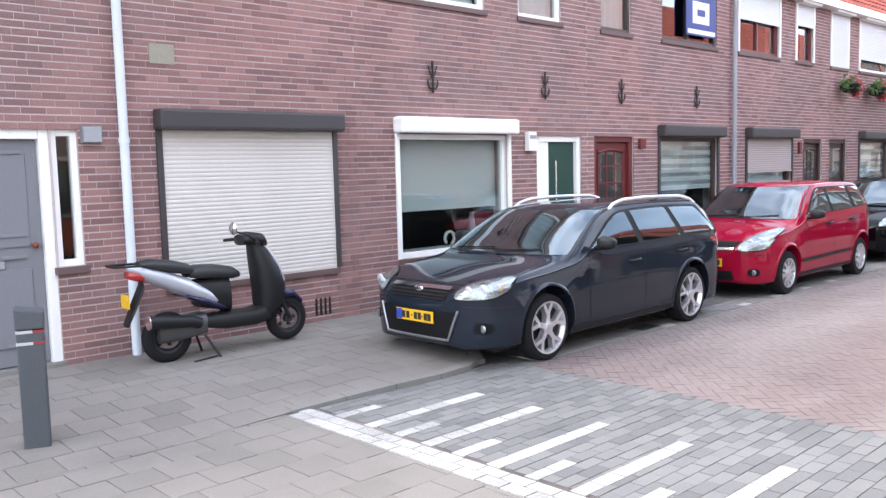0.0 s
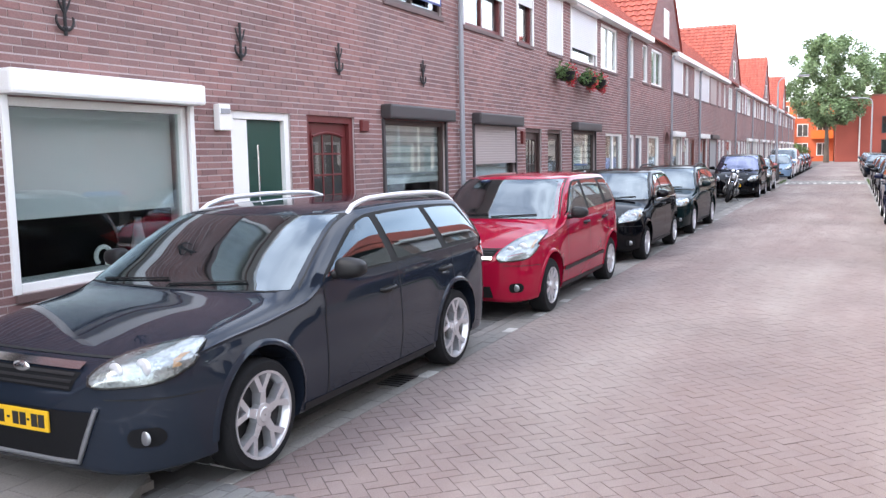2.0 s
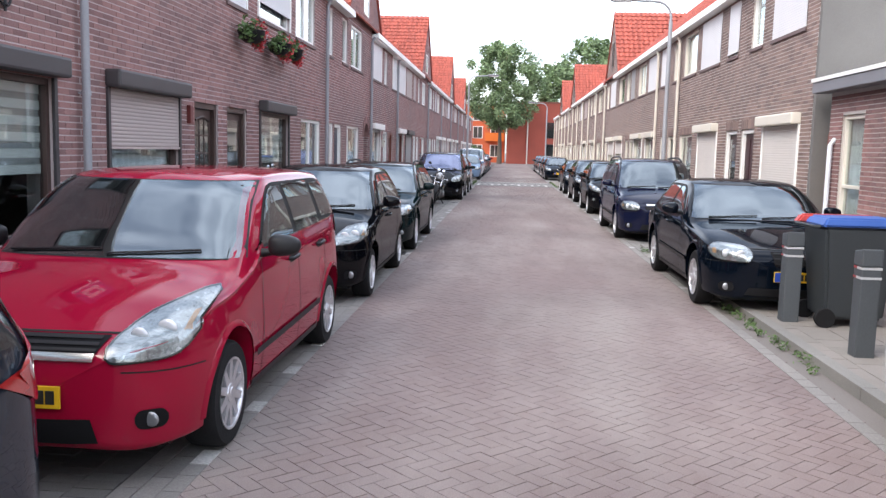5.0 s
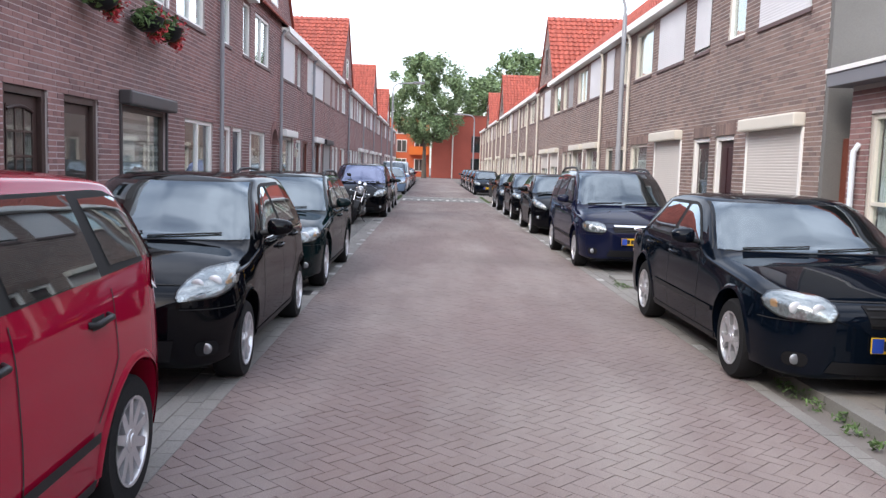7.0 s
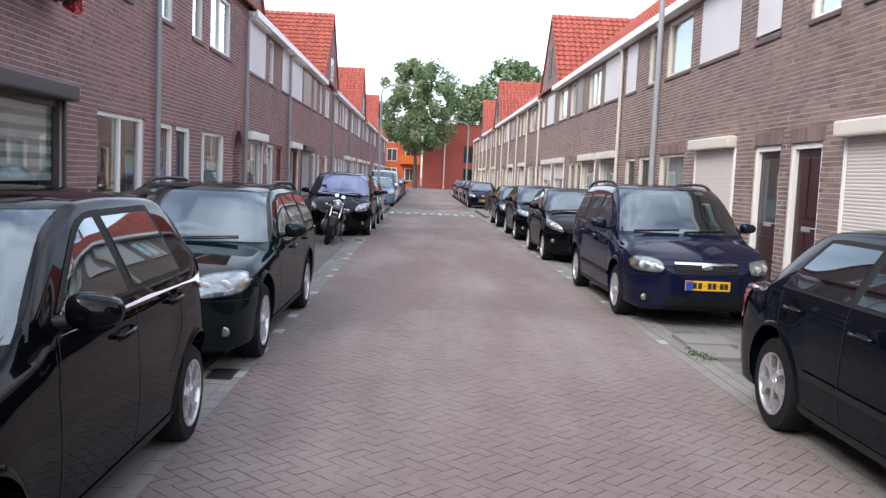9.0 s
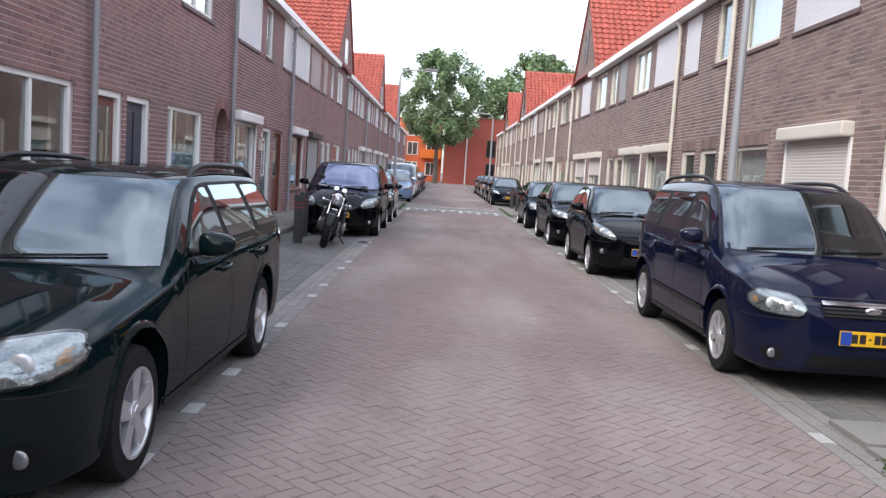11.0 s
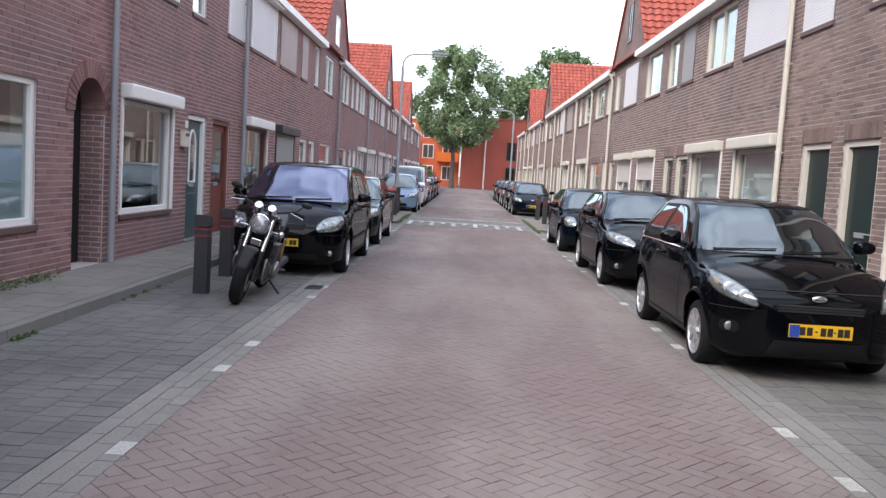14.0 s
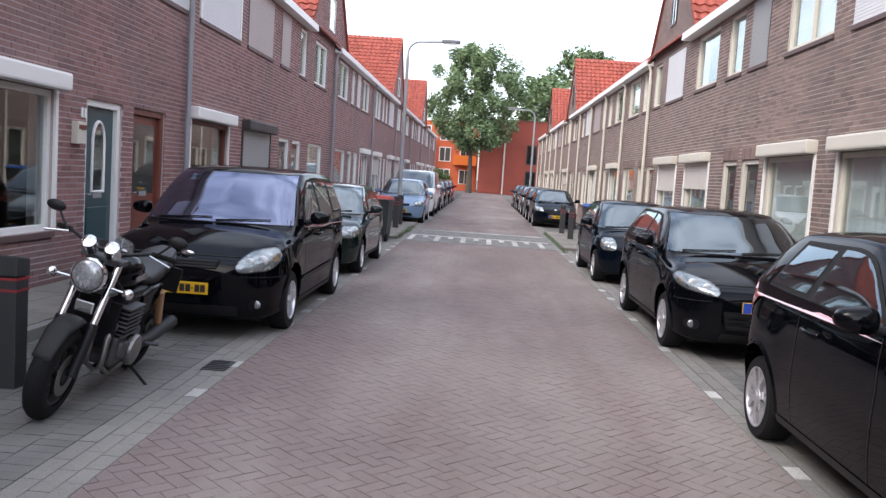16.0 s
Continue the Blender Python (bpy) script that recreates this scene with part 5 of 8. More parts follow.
        part("plate_band", B((min(x1, x1 - sgn * 0.002), max(x1, x1 - sgn * 0.002), 0.215 * -sgn - 0.04, 0.215 * -sgn + 0.04, z - 0.05, z + 0.05)), M_BLUEB, pl)
        for k, (c0, wd) in enumerate(((-0.15, 0.045), (-0.09, 0.045), (-0.035, 0.02), (0.02, 0.045), (0.075, 0.045), (0.115, 0.018), (0.16, 0.045), (0.212, 0.045))):
            c1 = c0 * -sgn * -1
            part("plate_bar", B((min(x1, x1 - sgn * 0.0025), max(x1, x1 - sgn * 0.0025), c1 - wd / 2, c1 + wd / 2, z - (0.034 if wd > 0.03 else 0.006), z + (0.034 if wd > 0.03 else 0.006))), M_INK, pl)
    # mirrors
    mx, mz = mirror or (cowl + 0.42, zc + 0.07)
    for sd in (1, -1):
        bm = bmesh.new()
        base = h.side(mx, mz - 0.02, 0)
        bmesh.ops.create_uvsphere(bm, u_segments=24, v_segments=14, radius=1)
        for v in bm.verts:
            x, y, z = (math.copysign(abs(c) ** 0.72, c) for c in v.co)
            v.co = (min(x * 0.075, 0.038), y * 0.104, z * 0.066 * (1 - 0.18 * y))
        bmesh.ops.transform(bm, matrix=Matrix.Translation((mx - 0.03, base.y + 0.155, mz + 0.03)) @ Matrix.Rotation(radians(-10), 4, "Z"), verts=bm.verts[:])
        for v in bm.verts:
            v.co.y *= sd
        bmesh.ops.recalc_face_normals(bm, faces=bm.faces[:])
        mo = part("wing_mirror", bm, mirror_m or color, car_, "door mirror", smooth=50)
        bm = bmesh.new()
        tube(bm, [(mx, sd * (base.y - 0.02), mz - 0.03), (mx - 0.01, sd * (base.y + 0.09), mz - 0.015)], 0.03, 8, 0.022)
        part("mirror_arm", bm, M_PLAST, mo, smooth=50)
    # wipers
    for y0, y1 in ((0.05, 0.62), (-0.55, 0.0)):
        bm = bmesh.new()
        hwz = h.lev(zt)
        pts = [h.end((y1 + (y0 - y1) * t) / hwz, zc + 0.022 + 0.028 * t, 0.018) for t in (0, 0.25, 0.5, 0.75, 1)]
        tube(bm, pts, 0.007, 6)
        part("wiper", bm, M_PLAST, car_)
    # sill, bumper skirt
    for sd in (1, -1):
        part("sill_trim", side_patch(h, ((fo + r + arch + 0.03, 0.225), (fo + wb - r - arch - 0.03, 0.225), (fo + wb - r - arch - 0.03, 0.275), (fo + r + arch + 0.03, 0.275)), 0.006, (sd,), 10, 2), M_PLAST, car_, smooth=60)
        if mould:
            part("side_moulding", side_patch(h, ((fo + r + 0.12, mould), (fo + wb - r - 0.12, mould + 0.02), (fo + wb - r - 0.12, mould + 0.065), (fo + r + 0.12, mould + 0.045)), 0.014, (sd,), 14, 3), M_PLAST, car_, "black rubbing strip", smooth=60)
        if rails:
            xa, xb, rm = rails
            bm = bmesh.new()
            pts = []
            for t in np.linspace(0, 1, 18):
                x = xa + (xb - xa) * t
                ye, ze = h.edge(x)
                lift = 0.062 * min(1, 6 * t, 6 * (1 - t)) ** 0.6
                pts.append((x, sd * (ye - 0.045), ze + 0.02 + lift))
            tube(bm, pts, 0.02, 10)
            part("roof_rail", bm, rm, car_, "roof rail", smooth=60)
        if tail:
            part("tail_light", lamp_patch(h, tail, 0.012, True, (sd,), n=10, soft=True), M_TAIL, car_, "red tail light", smooth=60)
    # bonnet seam
    if not far:
        part("bonnet_gap", lamp_patch(h, ((-0.9, zn + 0.045), (0.9, zn + 0.045), (0.9, zn + 0.052), (-0.9, zn + 0.052)), 0.0035, sides=(1,), n=20), M_SEAM, body)
        for sd in (1, -1):
            part("bumper_gap", lamp_patch(h, ((0.62, 0.60), (0.965, 0.585), (0.965, 0.592), (0.62, 0.607)), 0.0035, sides=(sd,), n=8), M_SEAM, body)
    return car_


def door_seams(x0, x1, x2, zc):
    """Gaps of the front and rear doors."""
    return ([(x0 + 0.03, zc + 0.02), (x0, 0.75), (x0 + 0.02, 0.27)], [(x1, zc + 0.02), (x1 + 0.02, 0.5), (x1, 0.27)], [(x2, zc + 0.02), (x2 - 0.02, 0.75), (x2 - 0.22, 0.52)], [(x0 + 0.02, 0.27), (x1, 0.262), (x2 - 0.4, 0.27)])


P_GREY = paint("graphite", (0.0145, 0.0195, 0.030), 0.3, 0.15)
M_RAIL = mat("aluminium_rail", (0.72, 0.73, 0.75), 0.35, metal=0.35, var=0.06, scale=-8, grain=60, bump=0.0)
P_RED = paint("crimson", (0.27, 0.005, 0.026), 0.3, 0.0)
P_BLACK = paint("black", (0.002, 0.0024, 0.0036), 0.25, 0.0, 0.6)
P_GREENB = paint("green_black", (0.003, 0.0095, 0.0105), 0.25, 0.0, 0.6)
P_NAVYC = paint("navy", (0.002, 0.004, 0.008), 0.25, 0.0, 0.6)
P_INDIGO = paint("indigo", (0.0055, 0.0075, 0.024), 0.25, 0.0, 0.8)
P_DKGREEN = paint("bottle_green", (0.010, 0.018, 0.016), 0.25, 0.2)
P_PALE = paint("pale_blue", (0.20, 0.30, 0.44), 0.3, 0.3)
P_WHITE = paint("white", (0.74, 0.75, 0.76), 0.35)
P_SLATE = paint("slate", (0.05, 0.06, 0.075), 0.3, 0.3)

Y_L = 4.83  # kerb-side cars keep their street flank on one line
car("graphite grey estate car with silver roof rails", (3.67, Y_L + 0.92), P_GREY, 4.47, 1.84, 1.47, 0.90, 2.64, 0.325, 0.248, ("split", 5, 1), zn=0.735, zc=0.97, cowl=1.1, rf=2.05, rr=4.1, rb=4.38,
    panes=((1.62, 2.50, 1.98, 2.42, 1.02, 1.36), (2.58, 3.36, 2.50, 3.22, 1.03, 1.37), (3.44, 4.16, 3.30, 3.86, 1.05, 1.36)), lampc=((0.50, 0.675), (0.925, 0.69), (0.945, 0.835), (0.58, 0.775)), grille=(0.42, 0.64, 0.725), chrome=((0.44, 0.73, 0.757),), surround=(0.46, 0.58, 0.28, 0.56), intake=(0.45, 0.56, 0.29, 0.54), plate_z=0.475,
    seams=door_seams(1.55, 2.55, 3.50, 0.96), handles=((2.36, 0.84), (3.32, 0.87)), rails=(2.2, 4.0, M_RAIL), fog=(0.80, 0.40), tail=((0.86, 0.86), (0.97, 0.84), (0.965, 1.18), (0.88, 1.2)), mirror=(1.72, 1.05), mirror_m=M_PLAST, badge=0.715)
car("crimson red compact people carrier", (9.03, Y_L + 0.85), P_RED, 4.08, 1.69, 1.55, 0.80, 2.60, 0.305, 0.20, ("plain", 10, 1), zn=0.72, zc=1.02, cowl=0.98, rf=1.72, rr=3.65, rb=3.98, roof_in=0.2,
    panes=((1.40, 2.28, 1.70, 2.20, 1.08, 1.43), (2.36, 3.12, 2.28, 3.02, 1.09, 1.44), (3.22, 3.75, 3.10, 3.52, 1.13, 1.42)), lampc=((0.50, 0.66), (0.93, 0.68), (0.945, 0.93), (0.60, 0.80)), grille=(0.48, 0.69, 0.76), chrome=((0.48, 0.655, 0.688),), intake=(0.50, 0.46, 0.26, 0.38), plate_z=0.49,
    seams=door_seams(1.38, 2.32, 3.2, 1.02), handles=((2.15, 0.92), (3.02, 0.93)), mould=0.42, fog=(0.76, 0.36), tail=((0.9, 0.95), (0.97, 0.95), (0.965, 1.35), (0.9, 1.38)), mirror=(1.45, 1.06), mirror_m=M_PLAST, badge=0.70)
car("black small five-door hatchback", (14.1, Y_L + 0.84), P_BLACK, 3.71, 1.665, 1.49, 0.745, 2.45, 0.285, 0.19, ("split", 5, 1), zn=0.70, zc=0.97, cowl=0.95, rf=1.75, rr=3.25, rb=3.62,
    panes=((1.38, 2.18, 1.72, 2.10, 1.03, 1.37), (2.26, 3.0, 2.18, 2.84, 1.04, 1.37)), lampc=((0.55, 0.66), (0.95, 0.70), (0.955, 0.84), (0.66, 0.80)), grille=(0.40, 0.63, 0.68), intake=(0.55, 0.58, 0.26, 0.40), plate_z=0.50,
    seams=door_seams(1.36, 2.22, 2.95, 0.97), handles=((2.04, 0.86), (2.82, 0.90)), fog=(0.80, 0.33), tail=((0.86, 0.88), (0.97, 0.86), (0.965, 1.1), (0.88, 1.12)), mirror=(1.42, 1.04), badge=0.66)
car("dark bottle green estate car with roof rails", (18.65, Y_L + 0.9), P_GREENB, 4.70, 1.78, 1.46, 0.95, 2.675, 0.32, 0.21, ("broad", 5, 1), zn=0.68, zc=0.94, cowl=1.25, rf=2.15, rr=4.2, rb=4.6,
    panes=((1.72, 2.60, 2.10, 2.52, 1.0, 1.34), (2.68, 3.46, 2.60, 3.34, 1.01, 1.35), (3.56, 4.28, 3.44, 3.98, 1.03, 1.34)), lampc=((0.50, 0.63), (0.94, 0.66), (0.945, 0.77), (0.52, 0.73)), grille=(0.36, 0.60, 0.70), intake=(0.55, 0.5, 0.26, 0.38), plate_z=0.46,
    seams=door_seams(1.68, 2.64, 3.6, 0.94), handles=((2.46, 0.84), (3.42, 0.86)), rails=(2.4, 4.1, M_PLAST), fog=(0.8, 0.36), tail=((0.8, 0.82), (0.97, 0.80), (0.965, 1.0), (0.82, 1.0)), mirror=(1.84, 1.02), badge=0.65)
car("black compact people carrier with a bluish windscreen", (33.7, Y_L + 0.87), P_BLACK, 4.17, 1.72, 1.62, 0.84, 2.58, 0.30, 0.19, ("plain", 5, 1), zn=0.72, zc=1.02, cowl=0.92, rf=1.72, rr=3.65, rb=4.05, roof_in=0.22,
    panes=((1.42, 2.26, 1.76, 2.18, 1.08, 1.48), (2.34, 3.06, 2.26, 2.96, 1.09, 1.48), (3.16, 3.80, 3.06, 3.52, 1.12, 1.46)), lampc=((0.54, 0.64), (0.94, 0.68), (0.95, 0.84), (0.62, 0.78)), grille=(0.36, 0.66, 0.73), intake=(0.6, 0.6, 0.24, 0.33), plate_z=0.48,
    seams=door_seams(1.40, 2.30, 3.14, 1.02), screen=M_WSBLUE, handles=((2.10, 0.90), (2.96, 0.92)), mould=0.45, fog=(0.78, 0.34), tail=((0.9, 0.85), (0.97, 0.85), (0.965, 1.3), (0.9, 1.3)), mirror=(1.5, 1.08), badge=0.76)
SMALL = dict(L=3.7, W=1.64, H=1.42, fo=0.75, wb=2.42, r=0.28, rim=0.18, style=("plain", 6, 1), zn=0.66, zc=0.92, cowl=1.0, rf=1.75, rr=3.2, rb=3.62, panes=((1.40, 2.20, 1.74, 2.12, 0.98, 1.30), (2.28, 3.0, 2.2, 2.84, 0.99, 1.30)), lampc=((0.52, 0.60), (0.94, 0.62), (0.945, 0.74), (0.6, 0.72)), grille=(0.4, 0.58, 0.66), intake=(0.55, 0.5, 0.26, 0.36), tail=((0.86, 0.8), (0.97, 0.8), (0.965, 1.0), (0.88, 1.0)), far=True, badge=0.65, seams=door_seams(1.4, 2.24, 2.9, 0.92))
car("dark bottle green small hatchback", (38.9, Y_L + 0.84), P_DKGREEN, **SMALL)

Y_R = 1.12
car("black saloon car with a wide bonnet", (14.3, Y_R - 0.9), P_NAVYC, 4.58, 1.80, 1.43, 0.94, 2.715, 0.315, 0.205, ("split", 5, 1), zn=0.69, zc=0.95, cowl=1.38, rf=2.2, rr=3.55, rb=4.1, deck=(4.05, 0.96),
    panes=((1.86, 2.70, 2.18, 2.62, 1.0, 1.31), (2.78, 3.62, 2.70, 3.30, 1.0, 1.31)), lampc=((0.52, 0.62), (0.935, 0.63), (0.94, 0.75), (0.52, 0.73)), grille=(0.28, 0.58, 0.72), intake=(0.6, 0.55, 0.26, 0.34), plate_z=0.47,
    seams=door_seams(1.80, 2.74, 3.62, 0.95), handles=((2.56, 0.84), (3.42, 0.86)), mould=0.45, fog=(0.78, 0.33), tail=((0.86, 0.66), (0.97, 0.66), (0.965, 0.92), (0.88, 0.92)), mirror=(1.95, 1.02), badge=0.66)
car("deep indigo family van with grey side mouldings", (21.9, Y_R - 0.9), P_INDIGO, 4.32, 1.74, 1.64, 0.90, 2.694, 0.31, 0.20, ("plain", 7, 1), zn=0.72, zc=1.02, cowl=0.95, rf=1.75, rr=3.85, rb=4.22, roof_in=0.22,
    panes=((1.42, 2.28, 1.76, 2.20, 1.08, 1.47), (2.36, 3.16, 2.28, 3.06, 1.09, 1.48), (3.26, 4.0, 3.16, 3.74, 1.10, 1.46)), lampc=((0.56, 0.64), (0.93, 0.65), (0.94, 0.77), (0.58, 0.74)), grille=(0.42, 0.64, 0.71), chrome=((0.42, 0.715, 0.74),), intake=(0.55, 0.5, 0.26, 0.36), plate_z=0.50,
    seams=door_seams(1.40, 2.32, 3.26, 1.02), handles=((2.14, 0.90), (3.06, 0.92)), mould=0.44, rails=(2.0, 3.85, M_PLAST), fog=(0.78, 0.33), tail=((0.9, 0.85), (0.97, 0.85), (0.965, 1.4), (0.9, 1.4)), mirror=(1.48, 1.08), badge=0.69)
car("black small three-door city car", (28.9, Y_R - 0.92), P_BLACK, 3.62, 1.66, 1.49, 0.72, 2.30, 0.285, 0.20, ("split", 6, 1), zn=0.71, zc=0.99, cowl=0.90, rf=1.70, rr=3.1, rb=3.55,
    panes=((1.36, 2.34, 1.70, 2.24, 1.05, 1.38), (2.42, 3.05, 2.32, 2.80, 1.08, 1.36)), lampc=((0.56, 0.62), (0.95, 0.72), (0.955, 0.86), (0.66, 0.72)), grille=(0.42, 0.60, 0.66), intake=(0.52, 0.44, 0.24, 0.37), plate_z=0.46,
    seams=door_seams(1.34, 2.40, 2.5, 0.99)[:2], handles=((2.2, 0.88),), fog=(0.82, 0.44), tail=((0.88, 0.85), (0.97, 0.85), (0.965, 1.1), (0.9, 1.1)), mirror=(1.4, 1.06), badge=0.70)
car("black hatchback with slim headlights", (34.35, Y_R - 0.98), P_BLACK, 3.95, 1.72, 1.48, 0.79, 2.489, 0.295, 0.20, ("plain", 8, 1), zn=0.71, zc=0.99, cowl=0.98, rf=1.80, rr=3.4, rb=3.86,
    panes=((1.46, 2.30, 1.80, 2.22, 1.05, 1.37), (2.38, 3.16, 2.30, 2.92, 1.07, 1.37)), lampc=((0.52, 0.66), (0.95, 0.72), (0.955, 0.83), (0.56, 0.73)), grille=(0.46, 0.34, 0.52), chrome=((0.44, 0.40, 0.41), (0.44, 0.45, 0.46)), intake=(0.55, 0.5, 0.22, 0.30), plate_z=0.57,
    seams=door_seams(1.44, 2.34, 3.1, 0.99), handles=((2.16, 0.88), (2.96, 0.92)), fog=(0.80, 0.36), tail=((0.88, 0.88), (0.97, 0.88), (0.965, 1.12), (0.9, 1.12)), mirror=(1.5, 1.06), badge=0.68)
car("dark grey tiny city car with round lights", (40.3, Y_R - 0.95), P_NAVYC, **{**SMALL, "L": 3.45, "wb": 2.345, "fo": 0.62, "W": 1.63, "lampc": ((0.60, 0.60), (0.90, 0.60), (0.90, 0.76), (0.62, 0.76)), "cowl": 0.72, "rf": 1.45, "rr": 3.0, "rb": 3.4, "panes": ((1.12, 2.1, 1.46, 2.02, 0.98, 1.30), (2.2, 2.85, 2.1, 2.7, 0.99, 1.30)), "seams": ()})
# further down the street
car("pale blue small hatchback", (54.2, Y_L + 0.9), P_PALE, **{**SMALL, "H": 1.48})
for i, (x, y, p, lab) in enumerate(((65.6, Y_L + 0.9, P_SLATE, "dark grey hatchback down the street"), (70.6, Y_L + 0.9, P_BLACK, "black hatchback down the street"), (76.0, Y_L + 0.9, P_NAVYC, "navy hatchback down the street"), (81.5, Y_L + 0.9, P_RED, "red hatchback down the street"),
                                    (57.4, Y_R - 0.9, P_NAVYC, "dark blue small hatchback"), (62.2, Y_R - 0.9, P_BLACK, "black hatchback down the street"), (67.4, Y_R - 0.9, P_SLATE, "slate grey hatchback down the street"), (72.6, Y_R - 0.9, P_BLACK, "black hatchback down the street"), (78.2, Y_R - 0.9, P_SLATE, "slate grey hatchback down the street"))):
    car(lab, (x, y), p, **SMALL)
VAN = dict(L=4.6, W=1.78, H=1.85, fo=0.85, wb=2.75, r=0.31, rim=0.19, style=("plain", 6, 0), zn=0.80, zc=1.12, cowl=0.85, rf=1.55, rr=4.3, rb=4.5, panes=((1.2, 2.1, 1.55, 2.05, 1.18, 1.62),), lampc=((0.56, 0.68), (0.93, 0.72), (0.94, 0.90), (0.6, 0.84)), grille=(0.42, 0.62, 0.72), intake=(0.55, 0.5, 0.26, 0.36), tail=((0.9, 0.85), (0.97, 0.85), (0.965, 1.4), (0.9, 1.4)), far=True, roof_in=0.14, seams=())
car("white delivery van down the street", (59.6, Y_L + 0.95), P_WHITE, **VAN)
car("white delivery van at the widened pavement", (6.45, 0.0), P_WHITE, **{**VAN, "fo": 0.85, "wb": 2.95, "far": False})

# ---- annexe and closing walls at the start of the right-hand side ----
annexe = thing("garage_annexe", "low flat-roofed brick annexe with a pale fascia", "annexe", (17, YR - 3, 0))
an_open = [(18.35, 19.2, 0.25, 2.42)]
part("wall", hexa_mesh("wall", box_corners([(12.0, 18.35, -6, -1.95, 0, 2.8), (18.35, 19.2, -6, -2.25, 0, 2.42), (18.35, 19.2, -6, -1.95, 2.42, 2.8), (18.35, 19.2, -6, -1.95, 0, 0.25), (19.2, 19.72, -6, -1.95, 0, 2.8)]), M_MORTAR_R), None, annexe, "red-brown brick wall")
part("brickwork", hexa_mesh("brickwork", box_corners(brick_boxes(12.0, 19.72, 0.09, 2.8, an_open, -1.95, -1, RNG)), M_BRICK_L), None, annexe, kind="stuff")
part("fascia", B((11.8, 19.95, -6.2, -1.7, 2.8, 2.98), bev=0.01), M_GREYPAINT, annexe, "grey roof edge with a pale trim")
part("trim", B((11.78, 19.97, -6.22, -1.68, 2.98, 3.04)), M_WHITE, annexe)
AF = Face(-1.95, -1)
window(AF, annexe, 18.35, 19.2, 0.25, 2.42, fr=M_CREAM, inside="net", rail=1.3, sill=False)
bm = bmesh.new()
tube(bm, [AF.p(19.45, 0.07, 0.08), AF.p(19.45, 0.07, 1.95), AF.p(19.45, 0.0, 2.05)], 0.04, 10)
part("downpipe", bm, M_PIPEW, annexe, "pale downpipe with a bend", smooth=50)
gate = thing("gate", "dark brown boarded gate between the houses", "gate", (20.0, -2.1, 0))
for k in range(5):
    part("board", B((19.74 + k * 0.118, 19.74 + k * 0.118 + 0.112, -2.16, -2.12, 0.1, 2.15), bev=0.004), M_BROWN, gate)
part("gate_rail", B((19.73, 20.34, -2.2, -2.16, 0.3, 0.42), (19.73, 20.34, -2.2, -2.16, 1.8, 1.92)), M_BROWN, gate)
part("side_wall", B((20.24, 20.345, -10.3, YR - 0.003, 0, EAVE + 0.1)), M_RENDER, None)
tagged(bpy.data.objects["side_wall"], "grey rendered end wall of the house row", "wall", kind="structure")
tri = bmesh.new()
vs = [tri.verts.new(p) for p in ((20.3, YR - 0.2, EAVE), (20.3, YR - 8.4, EAVE), (20.3, YR - 4.3, EAVE + 3.9))]
tri.faces.new(vs)
bmesh.ops.solidify(tri, geom=tri.faces[:], thickness=0.1)
tagged(part("gable_end", tri, M_RENDER, None), "grey rendered gable end of the house row", "wall", kind="structure")
house(RIGHT, -1.0, 4.2, [W(0.2, 2.3, box_m=BC, shut=0.6, slat=M_SLAT, inside="net"), D(2.9, 3.9, leaf=M_BROWN, style="half")], [(0.2, 2.3, dict(inside="net"))], "brick house across the street near the crossing", fine=False, bricks=False)
house(RIGHT, 4.2, 9.4, [D(4.4, 5.4, leaf=M_BROWN, style="half"), W(6.4, 8.5, box_m=BC, shut=0.0, inside="net")], [(4.5, 5.4, dict(inside="net", small=True)), (6.4, 8.5, dict(inside="net"))], "brick house across the street near the crossing", fine=False, bricks=False, gab=(6.8, 2.4, 3.3))

# ---- iron wall anchors, sign, boxes on the wall ----
def anchor(u):
    t = thing("wall_anchor", "black wrought-iron wall anchor with curled arms", "wall anchor", LEFT.p(u, 0, 3.07), group="wall anchors")
    bm = bmesh.new()
    tube(bm, [LEFT.p(u, 0.035, 2.87), LEFT.p(u, 0.035, 3.28)], 0.015, 8)
    part("bar", bm, M_IRON, t)
    for s in (-1, 1):
        bm = bmesh.new()
        tube(bm, [LEFT.p(u, 0.035, 3.05), LEFT.p(u + s * 0.05, 0.035, 3.14), LEFT.p(u + s * 0.08, 0.035, 3.22)], 0.011, 6, 0.008)
        part("upper_arm", bm, M_IRON, t)
        bm = bmesh.new()
        tube(bm, [LEFT.p(u + s * 0.09 * math.sin(a), 0.035, 3.0 - 0.085 * math.cos(a)) for a in np.linspace(0, 2.0, 8)], 0.015, 6, 0.010)
        part("curl", bm, M_IRON, t)
    bm = bmesh.new()
    bmesh.ops.create_uvsphere(bm, u_segments=10, v_segments=6, radius=0.026, matrix=Matrix.Translation(LEFT.p(u, 0.035, 2.93)))
    part("boss", bm, M_IRON, t)


for u in (6.04, 8.36, 10.36, 12.8):
    anchor(u)

